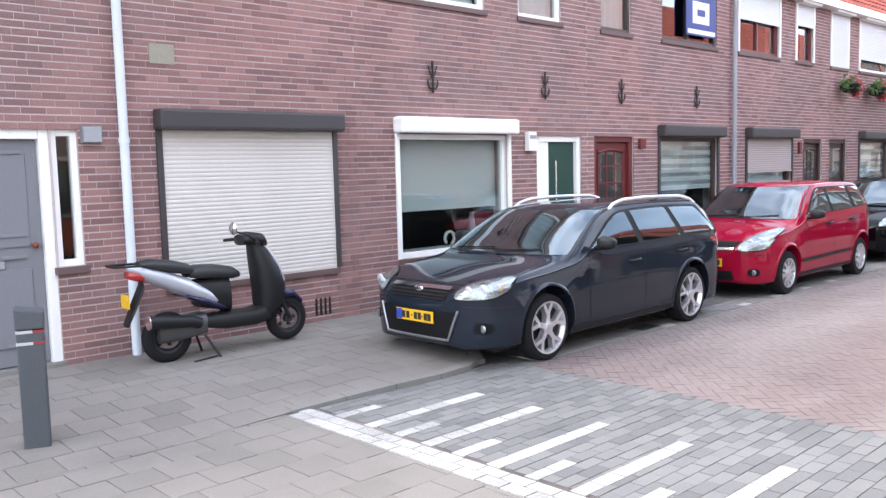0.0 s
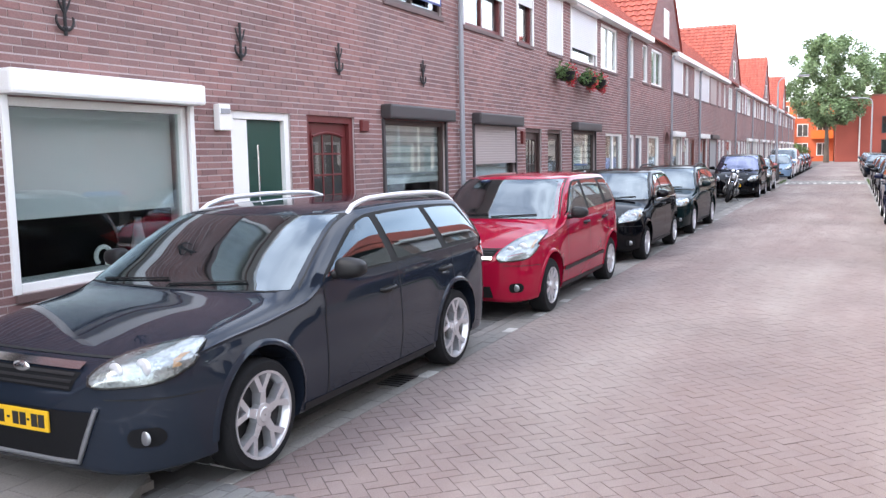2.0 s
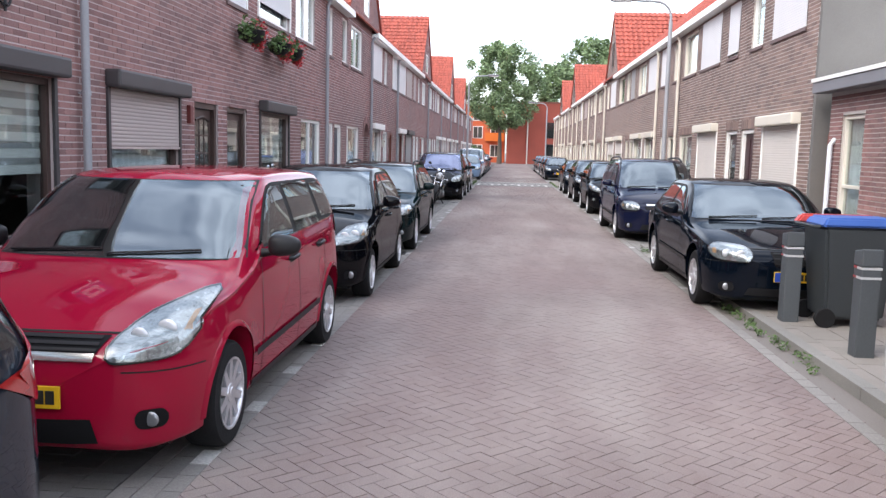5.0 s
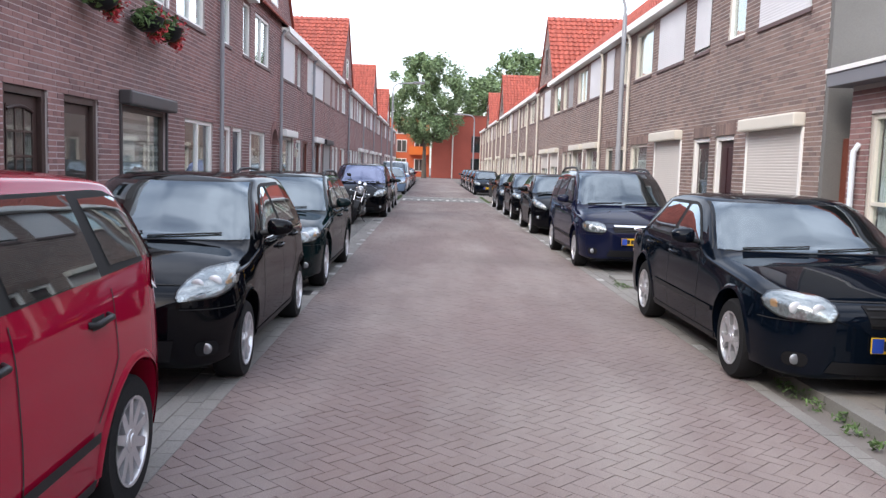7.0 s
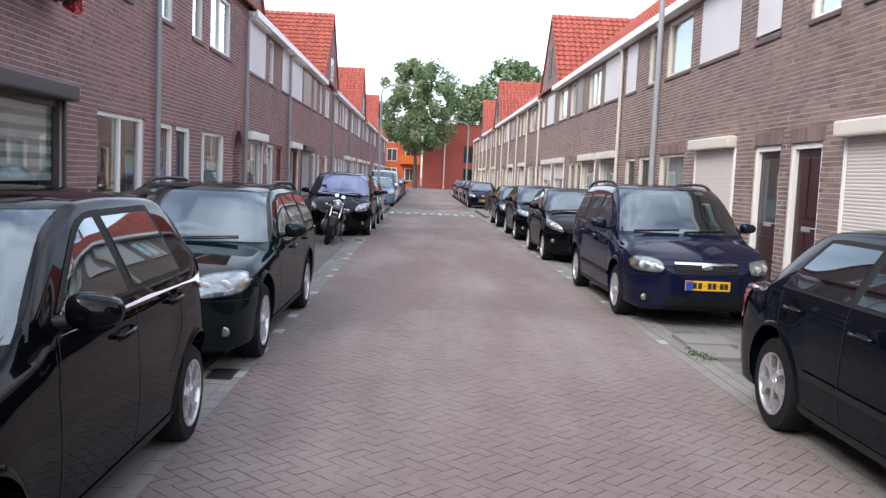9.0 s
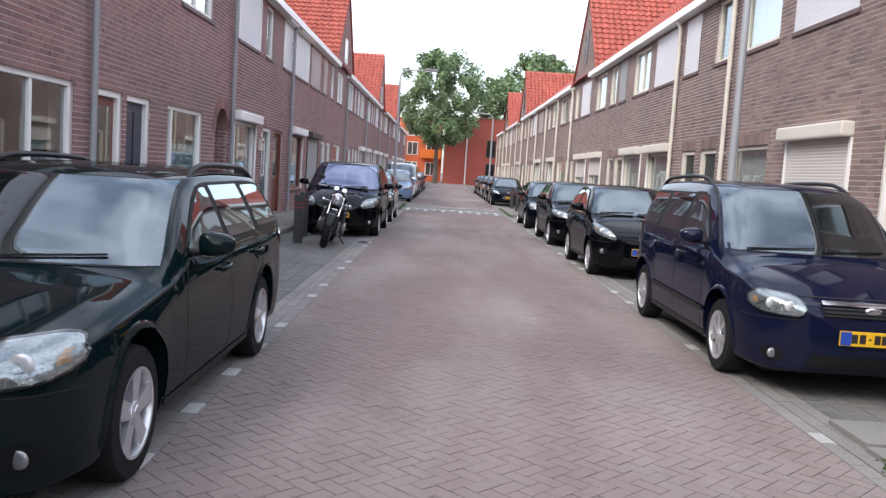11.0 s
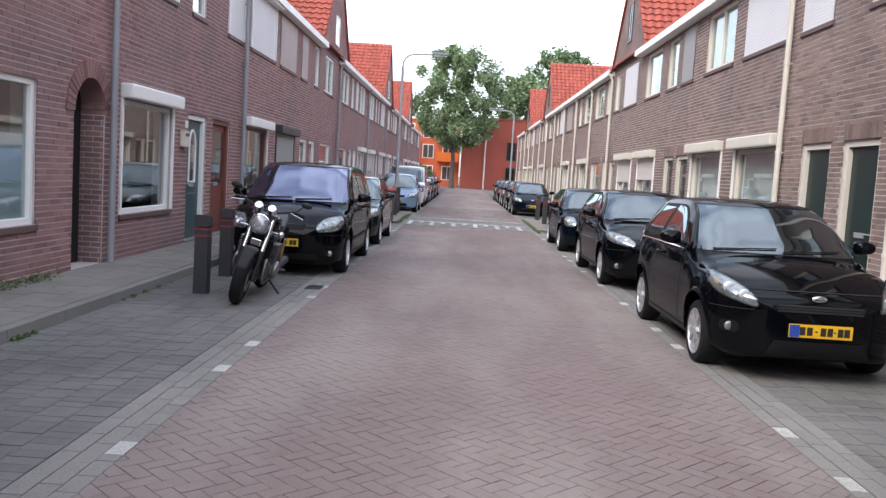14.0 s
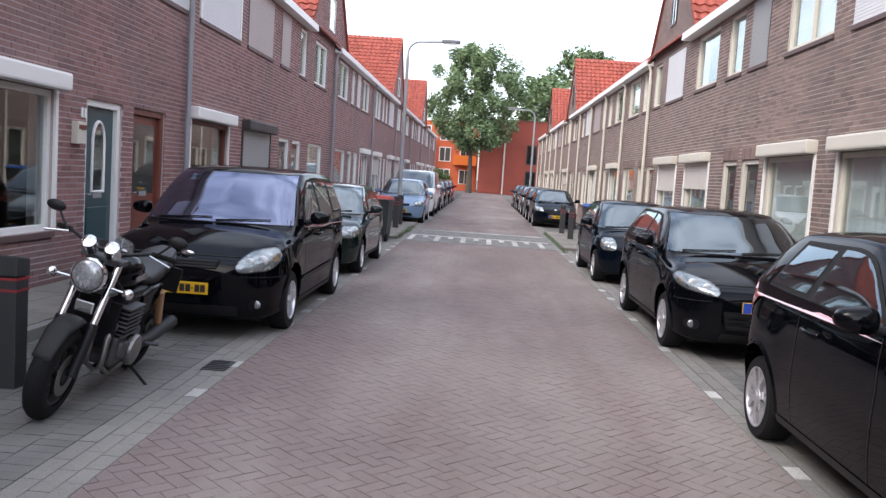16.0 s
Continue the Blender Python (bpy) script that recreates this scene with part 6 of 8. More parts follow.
orn = thing("window_ornament", "small white curled ornament on the window sill", "ornament", LEFT.p(6.55, -0.25, 0.8))
bm = bmesh.new()
tube(bm, [LEFT.p(6.55 + 0.09 * math.cos(t), -0.25, 0.90 + 0.09 * math.sin(t)) for t in np.linspace(-1.2, 3.9, 14)], 0.022, 8)
part("curl", bm, M_WHITE, orn, smooth=60)
vs_ = thing("window_vase", "dark slim vase on the window sill", "vase", LEFT.p(7.0, -0.25, 0.8))
bm = bmesh.new()
lathe(bm, [(0.05, 0.0), (0.08, 0.12), (0.05, 0.3), (0.03, 0.42), (0.04, 0.45)], Matrix.Translation(LEFT.p(7.0, -0.25, 0.79)), 16)
part("body", bm, M_PIPE, vs_, smooth=50)
shelf = thing("window_shelf", "inner window sill board", "sill", LEFT.p(6.5, -0.3, 0.75))
part("board", B(LEFT.bx(5.43, 7.5, -0.45, -0.13, 0.755, 0.785)), M_WHITE, shelf)
M_SIGNW = mat("sign_white", (0.78, 0.78, 0.80), 0.5, var=0.04, scale=6, grain=50, bump=0.0)
M_SIGNB = mat("sign_blue", (0.03, 0.05, 0.22), 0.5, var=0.05, scale=6, grain=50, bump=0.0)
sg = thing("estate_sign", "blue and white estate agent's board in an upstairs window", "sign", LEFT.p(12.9, 0.05, 4.3))
part("board", B(LEFT.bx(12.4, 13.48, 0.03, 0.045, 4.2, 5.0)), M_SIGNB, sg, "blue printed board")
part("emblem", B(LEFT.bx(12.62, 13.22, 0.045, 0.049, 4.42, 4.82), bev=0.001), M_SIGNW, sg, "plain white emblem")
part("emblem_flap", B(LEFT.bx(12.78, 13.06, 0.049, 0.052, 4.56, 4.68)), M_SIGNB, sg)
part("text_bar", B(LEFT.bx(12.45, 13.43, 0.045, 0.049, 4.23, 4.31)), M_SIGNW, sg)
mb = thing("meter_box", "small grey box on the brick wall", "box", LEFT.p(1.52, 0, 2.3))
part("case", B(LEFT.bx(1.44, 1.63, 0.0, 0.07, 2.2, 2.36), bev=0.01), M_GREYPAINT, mb)
part("lid", B(LEFT.bx(1.45, 1.62, 0.07, 0.08, 2.21, 2.35), bev=0.004), M_PIPE, mb)
lb = thing("letter_box", "white letter box beside the green door", "letter box", LEFT.p(7.98, 0, 2.2))
part("case", B(LEFT.bx(7.9, 8.08, 0.0, 0.09, 2.1, 2.38), bev=0.012), M_WHITE, lb)
part("flap", B(LEFT.bx(7.92, 8.06, 0.09, 0.1, 2.28, 2.33)), M_PIPE, lb)
lb2 = thing("letter_box", "terracotta letter box beside the white door", "letter box", LEFT.p(36.2, 0, 1.9))
part("case", B(LEFT.bx(36.12, 36.34, 0.0, 0.09, 1.75, 2.02), bev=0.012), M_CREAM, lb2)
part("flap", B(LEFT.bx(36.14, 36.32, 0.09, 0.1, 1.93, 1.98)), M_BROWN, lb2)
bz = thing("doorbell", "small dark red box beside the door", "bell", LEFT.p(10.95, 0, 2.2))
part("case", B(LEFT.bx(10.88, 11.05, 0.0, 0.06, 2.14, 2.30), bev=0.01), M_REDFR, bz)
bz2 = thing("doorbell", "small dark red box beside the door", "bell", LEFT.p(17.3, 0, 2.1))
part("case", B(LEFT.bx(17.24, 17.36, 0.0, 0.06, 2.0, 2.26), bev=0.01), M_REDFR, bz2)
vent = thing("wall_vent", "row of open slots in the brick plinth", "vent", LEFT.p(4.15, 0, 0.27))
for k in range(4):
    part("slot", B(LEFT.bx(4.06 + k * 0.065, 4.085 + k * 0.065, 0.0, 0.013, 0.17, 0.37)), M_SEAM, vent)
patch = thing("repair_patch", "pale cement patch on the brick wall", "patch", LEFT.p(2.3, 0, 3.1))
part("cement", B(LEFT.bx(2.17, 2.44, 0.0, 0.013, 3.0, 3.2), bev=0.003), M_CEMENT, patch)
# house numbers become plain bars
for u, z in ((36.36, 2.08), (36.44, 2.08)):
    nb_ = thing("number_sign", "pale house number shown as a bar", "house number", LEFT.p(u, 0, z))
    part("bar", B(LEFT.bx(u - 0.025, u + 0.025, 0.008, 0.02, z, z + 0.12)), M_WHITE, nb_)

# narrow glass, rail mouldings and knob of the grey corner door
cd = thing("door_fittings", "narrow dark glass, mouldings and brass knob on the grey door", "door fittings", LEFT.p(0.6, -0.09, 1.4))
part("glass", B(LEFT.bx(0.40, 0.52, -0.077, -0.071, 1.38, 2.1)), M_SEAM, cd, "narrow dark glass")
for z in (1.16, 1.36, 2.12, 0.34):
    part("moulding", B(LEFT.bx(0.70, 0.92, -0.078, -0.064, z - 0.016, z + 0.016), bev=0.006), M_GREYPAINT, cd)
bm = bmesh.new()
bmesh.ops.create_uvsphere(bm, u_segments=14, v_segments=8, radius=0.032, matrix=Matrix.Translation(LEFT.p(0.99, -0.055, 1.26)))
part("knob", bm, M_BROWN, cd, "worn brass knob", smooth=60)

# door furniture of the green and white doors
for u0 in (8.55,):
    dh = thing("door_pull", "long steel door pull", "handle", LEFT.p(u0, -0.05, 1.4))
    bm = bmesh.new()
    tube(bm, [LEFT.p(u0 + 0.12, -0.03, 1.25), LEFT.p(u0 + 0.12, -0.03, 1.95)], 0.013, 8)
    tube(bm, [LEFT.p(u0 + 0.12, -0.09, 1.4), LEFT.p(u0 + 0.12, -0.03, 1.4)], 0.01, 6)
    tube(bm, [LEFT.p(u0 + 0.12, -0.09, 1.8), LEFT.p(u0 + 0.12, -0.03, 1.8)], 0.01, 6)
    part("bar", bm, M_CHROME, dh, smooth=50)

# arched passage beside the gable house
ARC_U, ARC_R, ARC_Z = 32.7, 0.45, 2.1
pas = thing("arched_passage", "brick passage with a round arch of headers", "passage", LEFT.p(32.7, -0.5, 0))
vous = []
for k in range(22):
    a0, a1 = math.pi * k / 22 + 0.012, math.pi * (k + 1) / 22 - 0.012
    c = []
    for d in (-0.012, 0.02):
        for rr_, aa in ((ARC_R, a0), (ARC_R + 0.22, a0), (ARC_R + 0.22, a1), (ARC_R, a1)):
            c.append(LEFT.p(ARC_U + rr_ * math.cos(aa), d, ARC_Z - 0.0 + rr_ * math.sin(aa) - 0.05))
    vous.append(c)
for c in vous:
    part("arch_brick", hexa_mesh("arch_brick", np.array([c]), M_BRICK_LO), None, pas)
for s_ in (-1, 1):
    bm = bmesh.new()
    rim_ = [(ARC_U + s_ * ARC_R * math.cos(t), ARC_Z - 0.05 + ARC_R * math.sin(t)) for t in np.linspace(0, math.pi / 2, 10)] + [(ARC_U + s_ * ARC_R, ARC_Z - 0.05 + ARC_R)]
    fr_ = [bm.verts.new(LEFT.p(p, 0.0, z)) for p, z in rim_]
    bk_ = [bm.verts.new(LEFT.p(p, -0.3, z)) for p, z in rim_]
    bm.faces.new(fr_)
    bm.faces.new(bk_[::-1])
    for i in range(len(rim_)):
        j = (i + 1) % len(rim_)
        bm.faces.new((fr_[i], bk_[i], bk_[j], fr_[j]))
    bmesh.ops.recalc_face_normals(bm, faces=bm.faces[:])
    part("spandrel", bm, M_BRICK_LO, pas)
# Near-black board and roof stand in for the passage's deep shade.
part("passage_back", B(LEFT.bx(32.25, 33.15, -0.40, -0.31, 0, 2.6)), M_SEAM, pas, "near-black board painting the shade deep in the passage")
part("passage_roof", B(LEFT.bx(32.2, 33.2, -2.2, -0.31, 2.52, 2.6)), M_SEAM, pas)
part("passage_side", B(LEFT.bx(32.2, 32.26, -2.1, -0.31, 0, 2.5)), M_BRICK_LO, pas)
liner = []
for r_ in range(34):
    for k_ in range(10):
        d0_ = -2.05 + k_ * 0.225 - (0.11 if r_ % 2 else 0)
        liner.append(LEFT.bx(33.115, 33.149, max(d0_, -2.1), min(d0_ + 0.212, -0.004), 0.1 + r_ * 0.07, 0.156 + r_ * 0.07))
part("passage_lining", hexa_mesh("passage_lining", box_corners(liner), M_BRICK_L), None, pas, "brick side of the passage", kind="stuff")
part("passage_side", B(LEFT.bx(33.12, 33.152, -2.1, -0.002, 0.09, 2.06)), M_MORTAR_R, pas)

# flower baskets under the upstairs windows
M_LEAF = mat("leaf_green", (0.085, 0.145, 0.045), 0.6, var=0.35, scale=12, grain=40, bump=0.1, rnd="island", rnd_amt=0.45)
M_PETAL = mat("red_petal", (0.55, 0.05, 0.06), 0.6, var=0.2, scale=20, grain=40, bump=0.0, rnd="island", rnd_amt=0.4)


def leaf_cloud(name, material, parent, centres, size, count, rng, label="", squash=1.0):
    """Small bent leaves scattered through a set of balls (centre, radius)."""
    bm = bmesh.new()
    for _ in range(count):
        c, rad = rng.choice(centres)
        d = Vector((rng.gauss(0, 1), rng.gauss(0, 1), rng.gauss(0, 1)))
        d = d.normalized() * rad * rng.uniform(0.35, 1.0)
        d.z *= squash
        p = Vector(c) + d
        s = size * rng.uniform(0.6, 1.3)
        a = Vector((rng.gauss(0, 1), rng.gauss(0, 1), rng.gauss(0, 0.6))).normalized()
        b = a.orthogonal().normalized()
        b = (b * math.cos(rng.uniform(0, 6)) + a.cross(b) * math.sin(rng.uniform(0, 6))).normalized()
        n = a.cross(b)
        v = [bm.verts.new(p + q) for q in (-a * s, b * s * 0.45 + n * s * 0.15, a * s, -b * s * 0.45 + n * s * 0.15)]
        bm.faces.new((v[0], v[1], v[2]))
        bm.faces.new((v[0], v[2], v[3]))
    return part(name, bm, material, parent, label, kind="stuff")


rngf = random.Random(3)
for u in (19.5, 21.25, 22.2):
    fb = thing("flower_basket", "hanging basket of red flowers on the wall", "flower basket", LEFT.p(u, 0.2, 3.5), group="flower baskets")
    bm = bmesh.new()
    lathe(bm, [(0.10, 0.0), (0.19, 0.07), (0.24, 0.2), (0.235, 0.205), (0.1, 0.19)], Matrix.Translation(LEFT.p(u, 0.26, 3.42)), 16)
    part("bowl", bm, M_PLAST, fb, "dark plastic bowl", smooth=50)
    bm = bmesh.new()
    tube(bm, [LEFT.p(u, 0.0, 3.7), LEFT.p(u, 0.26, 3.75), LEFT.p(u, 0.26, 3.6)], 0.01, 6)
    part("bracket", bm, M_IRON, fb)
    c0 = Vector(LEFT.p(u, 0.26, 3.64))
    leaf_cloud("foliage", M_LEAF, fb, [(c0, 0.24), (c0 + Vector((0.2, -0.02, -0.1)), 0.16), (c0 + Vector((-0.18, 0, -0.06)), 0.16)], 0.055, 420, rngf)
    leaf_cloud("blossom", M_PETAL, fb, [(c0 + Vector((0.16, -0.05, -0.05)), 0.26), (c0 + Vector((0.25, -0.05, -0.22)), 0.14)], 0.04, 240, rngf)

# ---- bollards, bins, lamps ----
M_BOL = mat("bollard_grey", (0.06, 0.068, 0.075), 0.6, var=0.15, scale=9, grain=80, bump=0.15)
M_BOLB = mat("bollard_black", (0.03, 0.03, 0.032), 0.6, var=0.15, scale=9, grain=80, bump=0.15)
M_BANDG = mat("band_pale", (0.42, 0.43, 0.44), 0.5, var=0.2, scale=9, grain=80, bump=0.0)
M_BANDR = mat("band_red", (0.26, 0.025, 0.03), 0.5, var=0.08, scale=9, grain=80, bump=0.0)


def bollard(x, y, z, m, h=0.95, w=0.165, turn=0.0):
    b = thing("bollard", "square plastic bollard with red and white bands", "bollard", m=pose(x, y, z, 0, 0, turn), group="bollards")
    a = w / 2
    part("post", B((-a, a, -a, a, -0.05, h - 0.15), bev=0.012), m, b, "dark square post")
    bm = B((-a - 0.006, a + 0.006, -a - 0.006, a + 0.006, h - 0.145, h), bev=0.014)
    for v in bm.verts:
        if v.co.z > h - 0.03:
            v.co.z += -v.co.x * 0.16 - 0.01
    part("cap", bm, m, b, "slanted post cap")
    for zb in (h - 0.16, h - 0.24):
        if m is M_BOL:
            part("pale_band", B((-a - 0.003, a * 0.2, -a - 0.003, a + 0.003, zb - 0.010, zb + 0.010)), M_BANDG, b, "dull pale reflecting band")
        part("red_band", B((a * 0.2 if m is M_BOL else -a - 0.003, a + 0.003, -a - 0.003, a + 0.003, zb - 0.009, zb + 0.009)), M_BANDR, b, "dull red reflecting band")


bollard(0.22, 5.86, 0.05, M_BOL, 0.95, 0.17, -20)
for x, y, z, m in ((31.74, 6.18, 0.0, M_BOLB), (33.35, 6.35, 0.0, M_BOLB), (13.92, 0.43, 0.07, M_BOL), (12.45, 0.30, 0.07, M_BOL), (50.6, 5.45, 0.06, M_BOLB), (52.3, 5.5, 0.06, M_BOLB), (53.4, 0.35, 0.06, M_BOLB), (50.9, 0.33, 0.06, M_BOLB), (47.1, 0.36, 0.06, M_BOLB)):
    bollard(x, y, z, m, 0.92, 0.16, 0)

M_BIN = mat("bin_plastic", (0.03, 0.036, 0.04), 0.55, var=0.12, scale=7, grain=90, bump=0.1)
M_LIDB = mat("bin_lid_blue", (0.03, 0.09, 0.32), 0.5, var=0.1, scale=7, grain=90, bump=0.05)
M_LIDR = mat("bin_lid_red", (0.42, 0.05, 0.045), 0.5, var=0.1, scale=7, grain=90, bump=0.05)


def wheelie_bin(x, y, z, turn, lid_m, label, lid_b=None):
    b = thing("wheelie_bin", label, "bin", m=pose(x, y, z, 0, 0, turn), group="wheelie bins")
    bm = bmesh.new()
    box(bm, -0.29, 0.29, -0.36, 0.36, 0.08, 1.0)
    for v in bm.verts:
        if v.co.z < 0.5:
            v.co.x *= 0.82
            v.co.y *= 0.78
    bmesh.ops.bevel(bm, geom=bm.edges[:], offset=0.03, segments=2, affect="EDGES")
    part("body", bm, M_BIN, b, "dark plastic bin body")
    for xa, xb, ye, m_ in ((-0.31, 0.19, 0.40, lid_m), (0.195, 0.31, 0.47, lid_b)) if lid_b else ((-0.31, 0.31, 0.38, lid_m),):
        bm = bmesh.new()
        box(bm, xa, xb, -0.38, ye, 1.0, 1.09)
        for v in bm.verts:
            if v.co.z > 1.05:
                v.co.x = (v.co.x - (xa + xb) / 2) * 0.86 + (xa + xb) / 2
                v.co.y *= 0.86
        bmesh.ops.bevel(bm, geom=bm.edges[:], offset=0.02, segments=2, affect="EDGES")
        part("lid", bm, m_, b, "coloured hinged lid")
    bm = bmesh.new()
    tube(bm, [(-0.24, 0.4, 1.0), (-0.24, 0.46, 1.0), (0.24, 0.46, 1.0), (0.24, 0.4, 1.0)], 0.016, 8)
    part("handle", bm, M_BIN, b)
    for s in (-1, 1):
        bm = bmesh.new()
        lathe(bm, [(0.02, -0.03), (0.095, -0.03), (0.10, 0.0), (0.095, 0.03), (0.02, 0.03)], Matrix.Translation((s * 0.26, 0.3, 0.10)) @ Matrix.Rotation(radians(90), 4, "Y"), 20)
        part("wheel", bm, M_TYRE, b, smooth=40)
    part("sticker", B((-0.16, -0.02, -0.362, -0.350, 0.62, 0.9)), M_WHITE, b, "pale sticker")


wheelie_bin(13.92, -0.12, 0.07, 2, M_LIDB, "dark wheelie bin with a split blue and red lid", M_LIDR)
wheelie_bin(46.5, 5.45, 0.0, 85, M_LIDR, "dark wheelie bin with a red lid by the bollards")
wheelie_bin(50.0, -0.2, 0.06, 95, M_LIDB, "dark wheelie bin with a blue lid by the bollards")


def street_lamp(x, y, h, reach, side):
    t = thing("street_lamp", "grey steel street lamp with a bent arm", "street lamp", (x, y, 0), group="street lamps")
    bm = bmesh.new()
    tube(bm, [(x, y, -0.05), (x, y, 1.2), (x, y, h - 0.5)], 0.075, 14, 0.05)
    part("pole", bm, M_PIPE, t, "tapered steel pole", smooth=50)
    bm = bmesh.new()
    pts = [(x, y, h - 0.55)] + [(x, y + side * (0.4 - 0.4 * math.cos(a)), h - 0.4 + 0.4 * math.sin(a)) for a in np.linspace(0, math.pi / 2, 7)] + [(x, y + side * reach, h + 0.05)]
    tube(bm, pts, 0.035, 10)
    part("arm", bm, M_PIPE, t, smooth=50)
    bm = B((x - 0.12, x + 0.12, y + side * (reach - 0.1) - 0.3, y + side * (reach - 0.1) + 0.3, h + 0.0, h + 0.11), bev=0.04)
    part("lamp_head", bm, M_GREYPAINT, t, "flat grey lamp head", smooth=40)
    part("diffuser", B((x - 0.09, x + 0.09, y + side * (reach - 0.1) - 0.24, y + side * (reach - 0.1) + 0.24, h - 0.02, h - 0.002)), M_WHITE, t)


street_lamp(53.3, 5.65, 5.85, 1.45, -1)
street_lamp(28.5, -0.85, 5.75, 1.4, 1)
street_lamp(72.5, 0.4, 5.5, 1.3, 1)

# ---- scooter at the wall ----
M_SCSIL = paint("scooter_silver", (0.45, 0.46, 0.52), 0.3, 0.4)
M_SCPUR = paint("scooter_purple", (0.02, 0.018, 0.055), 0.3, 0.2)
M_SEAT = mat("black_seat_vinyl", (0.02, 0.02, 0.022), 0.55, var=0.15, scale=-8, grain=100, bump=0.1)
M_ENGINE = mat("engine_grey", (0.10, 0.10, 0.105), 0.5, metal=0.6, var=0.25, scale=-14, grain=80, bump=0.2)


def bike_wheel(parent, x, r, w, z=None, label="black tyre", spokes=5):
    m = Matrix.Translation((x, 0, r if z is None else z)) @ Matrix.Rotation(radians(90), 4, "X")
    bm = bmesh.new()
    pr = [(r - w * 0.62 * (1 - math.cos(a)) * 0.9 - 0.0, w / 2 * math.sin(a)) for a in np.linspace(-2.0, 2.0, 11)]
    lathe(bm, pr, m, 40, close=False)
    wh = part("wheel", bm, M_TYRE, parent, label, smooth=50)
    bm = bmesh.new()
    ri = r - w * 0.95
    lathe(bm, [(ri, -w * 0.35), (ri + 0.02, -w * 0.4), (ri + 0.02, w * 0.4), (ri, w * 0.35), (ri - 0.02, 0.0), (ri, -w * 0.35)], m, 32, close=False)
    for k in range(spokes):
        a = 2 * math.pi * k / spokes
        d = Vector((math.cos(a), math.sin(a), 0))
        tube(bm, [m @ (d * 0.03), m @ (d * (ri + 0.005))], 0.018, 6)
    lathe(bm, [(0.045, -w * 0.5), (0.045, w * 0.5)], m, 16)
    part("rim", bm, M_RIMD, wh, smooth=40)
    bm = bmesh.new()
    lathe(bm, [(0.07, w * 0.52), (ri * 0.75, w * 0.52), (ri * 0.75, w * 0.55), (0.07, w * 0.55), (0.07, w * 0.52)], m, 28, close=False)
    part("brake_disc", bm, M_DISC, wh, smooth=40)


def blob(stations, seg=14, e=2.6):
    """A rounded body lofted along x: (x, z centre, half width, half height)."""
    bm = bmesh.new()
    rings = []
    for x, zc_, hw, hh in stations:
        rg = []
        for k in range(seg):
            t = 2 * math.pi * k / seg
            c, s = math.cos(t), math.sin(t)
            rg.append(bm.verts.new((x, hw * math.copysign(abs(c) ** (2 / e), c), zc_ + hh * math.copysign(abs(s) ** (2 / e), s))))
        rings.append(rg)
    for r0, r1 in zip(rings, rings[1:]):
        for k in range(seg):
            bm.faces.new((r0[k], r0[(k + 1) % seg], r1[(k + 1) % seg], r1[k]))
    bm.faces.new(rings[0][::-1])
    bm.faces.new(rings[-1])
    bmesh.ops.recalc_face_normals(bm, faces=bm.faces[:])
    return bm


sc = thing("scooter", "silver and black motor scooter on its stand by the wall", "scooter", m=pose(1.90, 7.34, 0.09, 0, -1, -2) @ Matrix.Scale(1.05, 4))
bike_wheel(sc, 0.0, 0.235, 0.115)
bike_wheel(sc, 1.25, 0.225, 0.10)
part("tail_fairing", blob([(-0.32, 0.90, 0.03, 0.03), (-0.22, 0.86, 0.10, 0.055), (-0.02, 0.77, 0.15, 0.085), (0.2, 0.67, 0.165, 0.095), (0.38, 0.57, 0.15, 0.085), (0.54, 0.48, 0.10, 0.05), (0.6, 0.45, 0.05, 0.03)]), M_SCSIL, sc, "silver upswept rear fairing", smooth=60)
part("side_flash", blob([(0.16, 0.60, 0.172, 0.02), (0.34, 0.53, 0.170, 0.045), (0.5, 0.46, 0.125, 0.04), (0.62, 0.42, 0.06, 0.02)]), M_SCPUR, sc, "dark purple flash", smooth=60)
part("seat", blob([(0.22, 0.80, 0.10, 0.04), (0.32, 0.80, 0.14, 0.065), (0.5, 0.78, 0.145, 0.07), (0.66, 0.755, 0.12, 0.06), (0.74, 0.73, 0.06, 0.03)]), M_SEAT, sc, "black vinyl rider's seat", smooth=60)
part("pillion_seat", blob([(-0.22, 0.925, 0.06, 0.025), (-0.12, 0.915, 0.12, 0.05), (0.08, 0.875, 0.14, 0.06), (0.22, 0.84, 0.13, 0.05), (0.28, 0.81, 0.09, 0.03)]), M_SEAT, sc, "black raised pillion seat", smooth=60)
part("underseat", blob([(0.3, 0.6, 0.13, 0.13), (0.5, 0.58, 0.13, 0.16), (0.62, 0.55, 0.1, 0.18)]), M_PLAST, sc, smooth=60)
part("floorboard", blob([(0.35, 0.33, 0.12, 0.06), (0.55, 0.31, 0.15, 0.08), (0.85, 0.30, 0.15, 0.08), (1.02, 0.33, 0.12, 0.09)], e=4), M_PLAST, sc, "black floorboard", smooth=60)
def upright(stations, seg=18, e=2.6):
    """A rounded body lofted upwards: (height, x centre, half width, half depth)."""
    bm = blob(stations, seg, e)
    for v in bm.verts:
        v.co = (v.co.z, v.co.y, v.co.x)
    bmesh.ops.recalc_face_normals(bm, faces=bm.faces[:])
    return bm


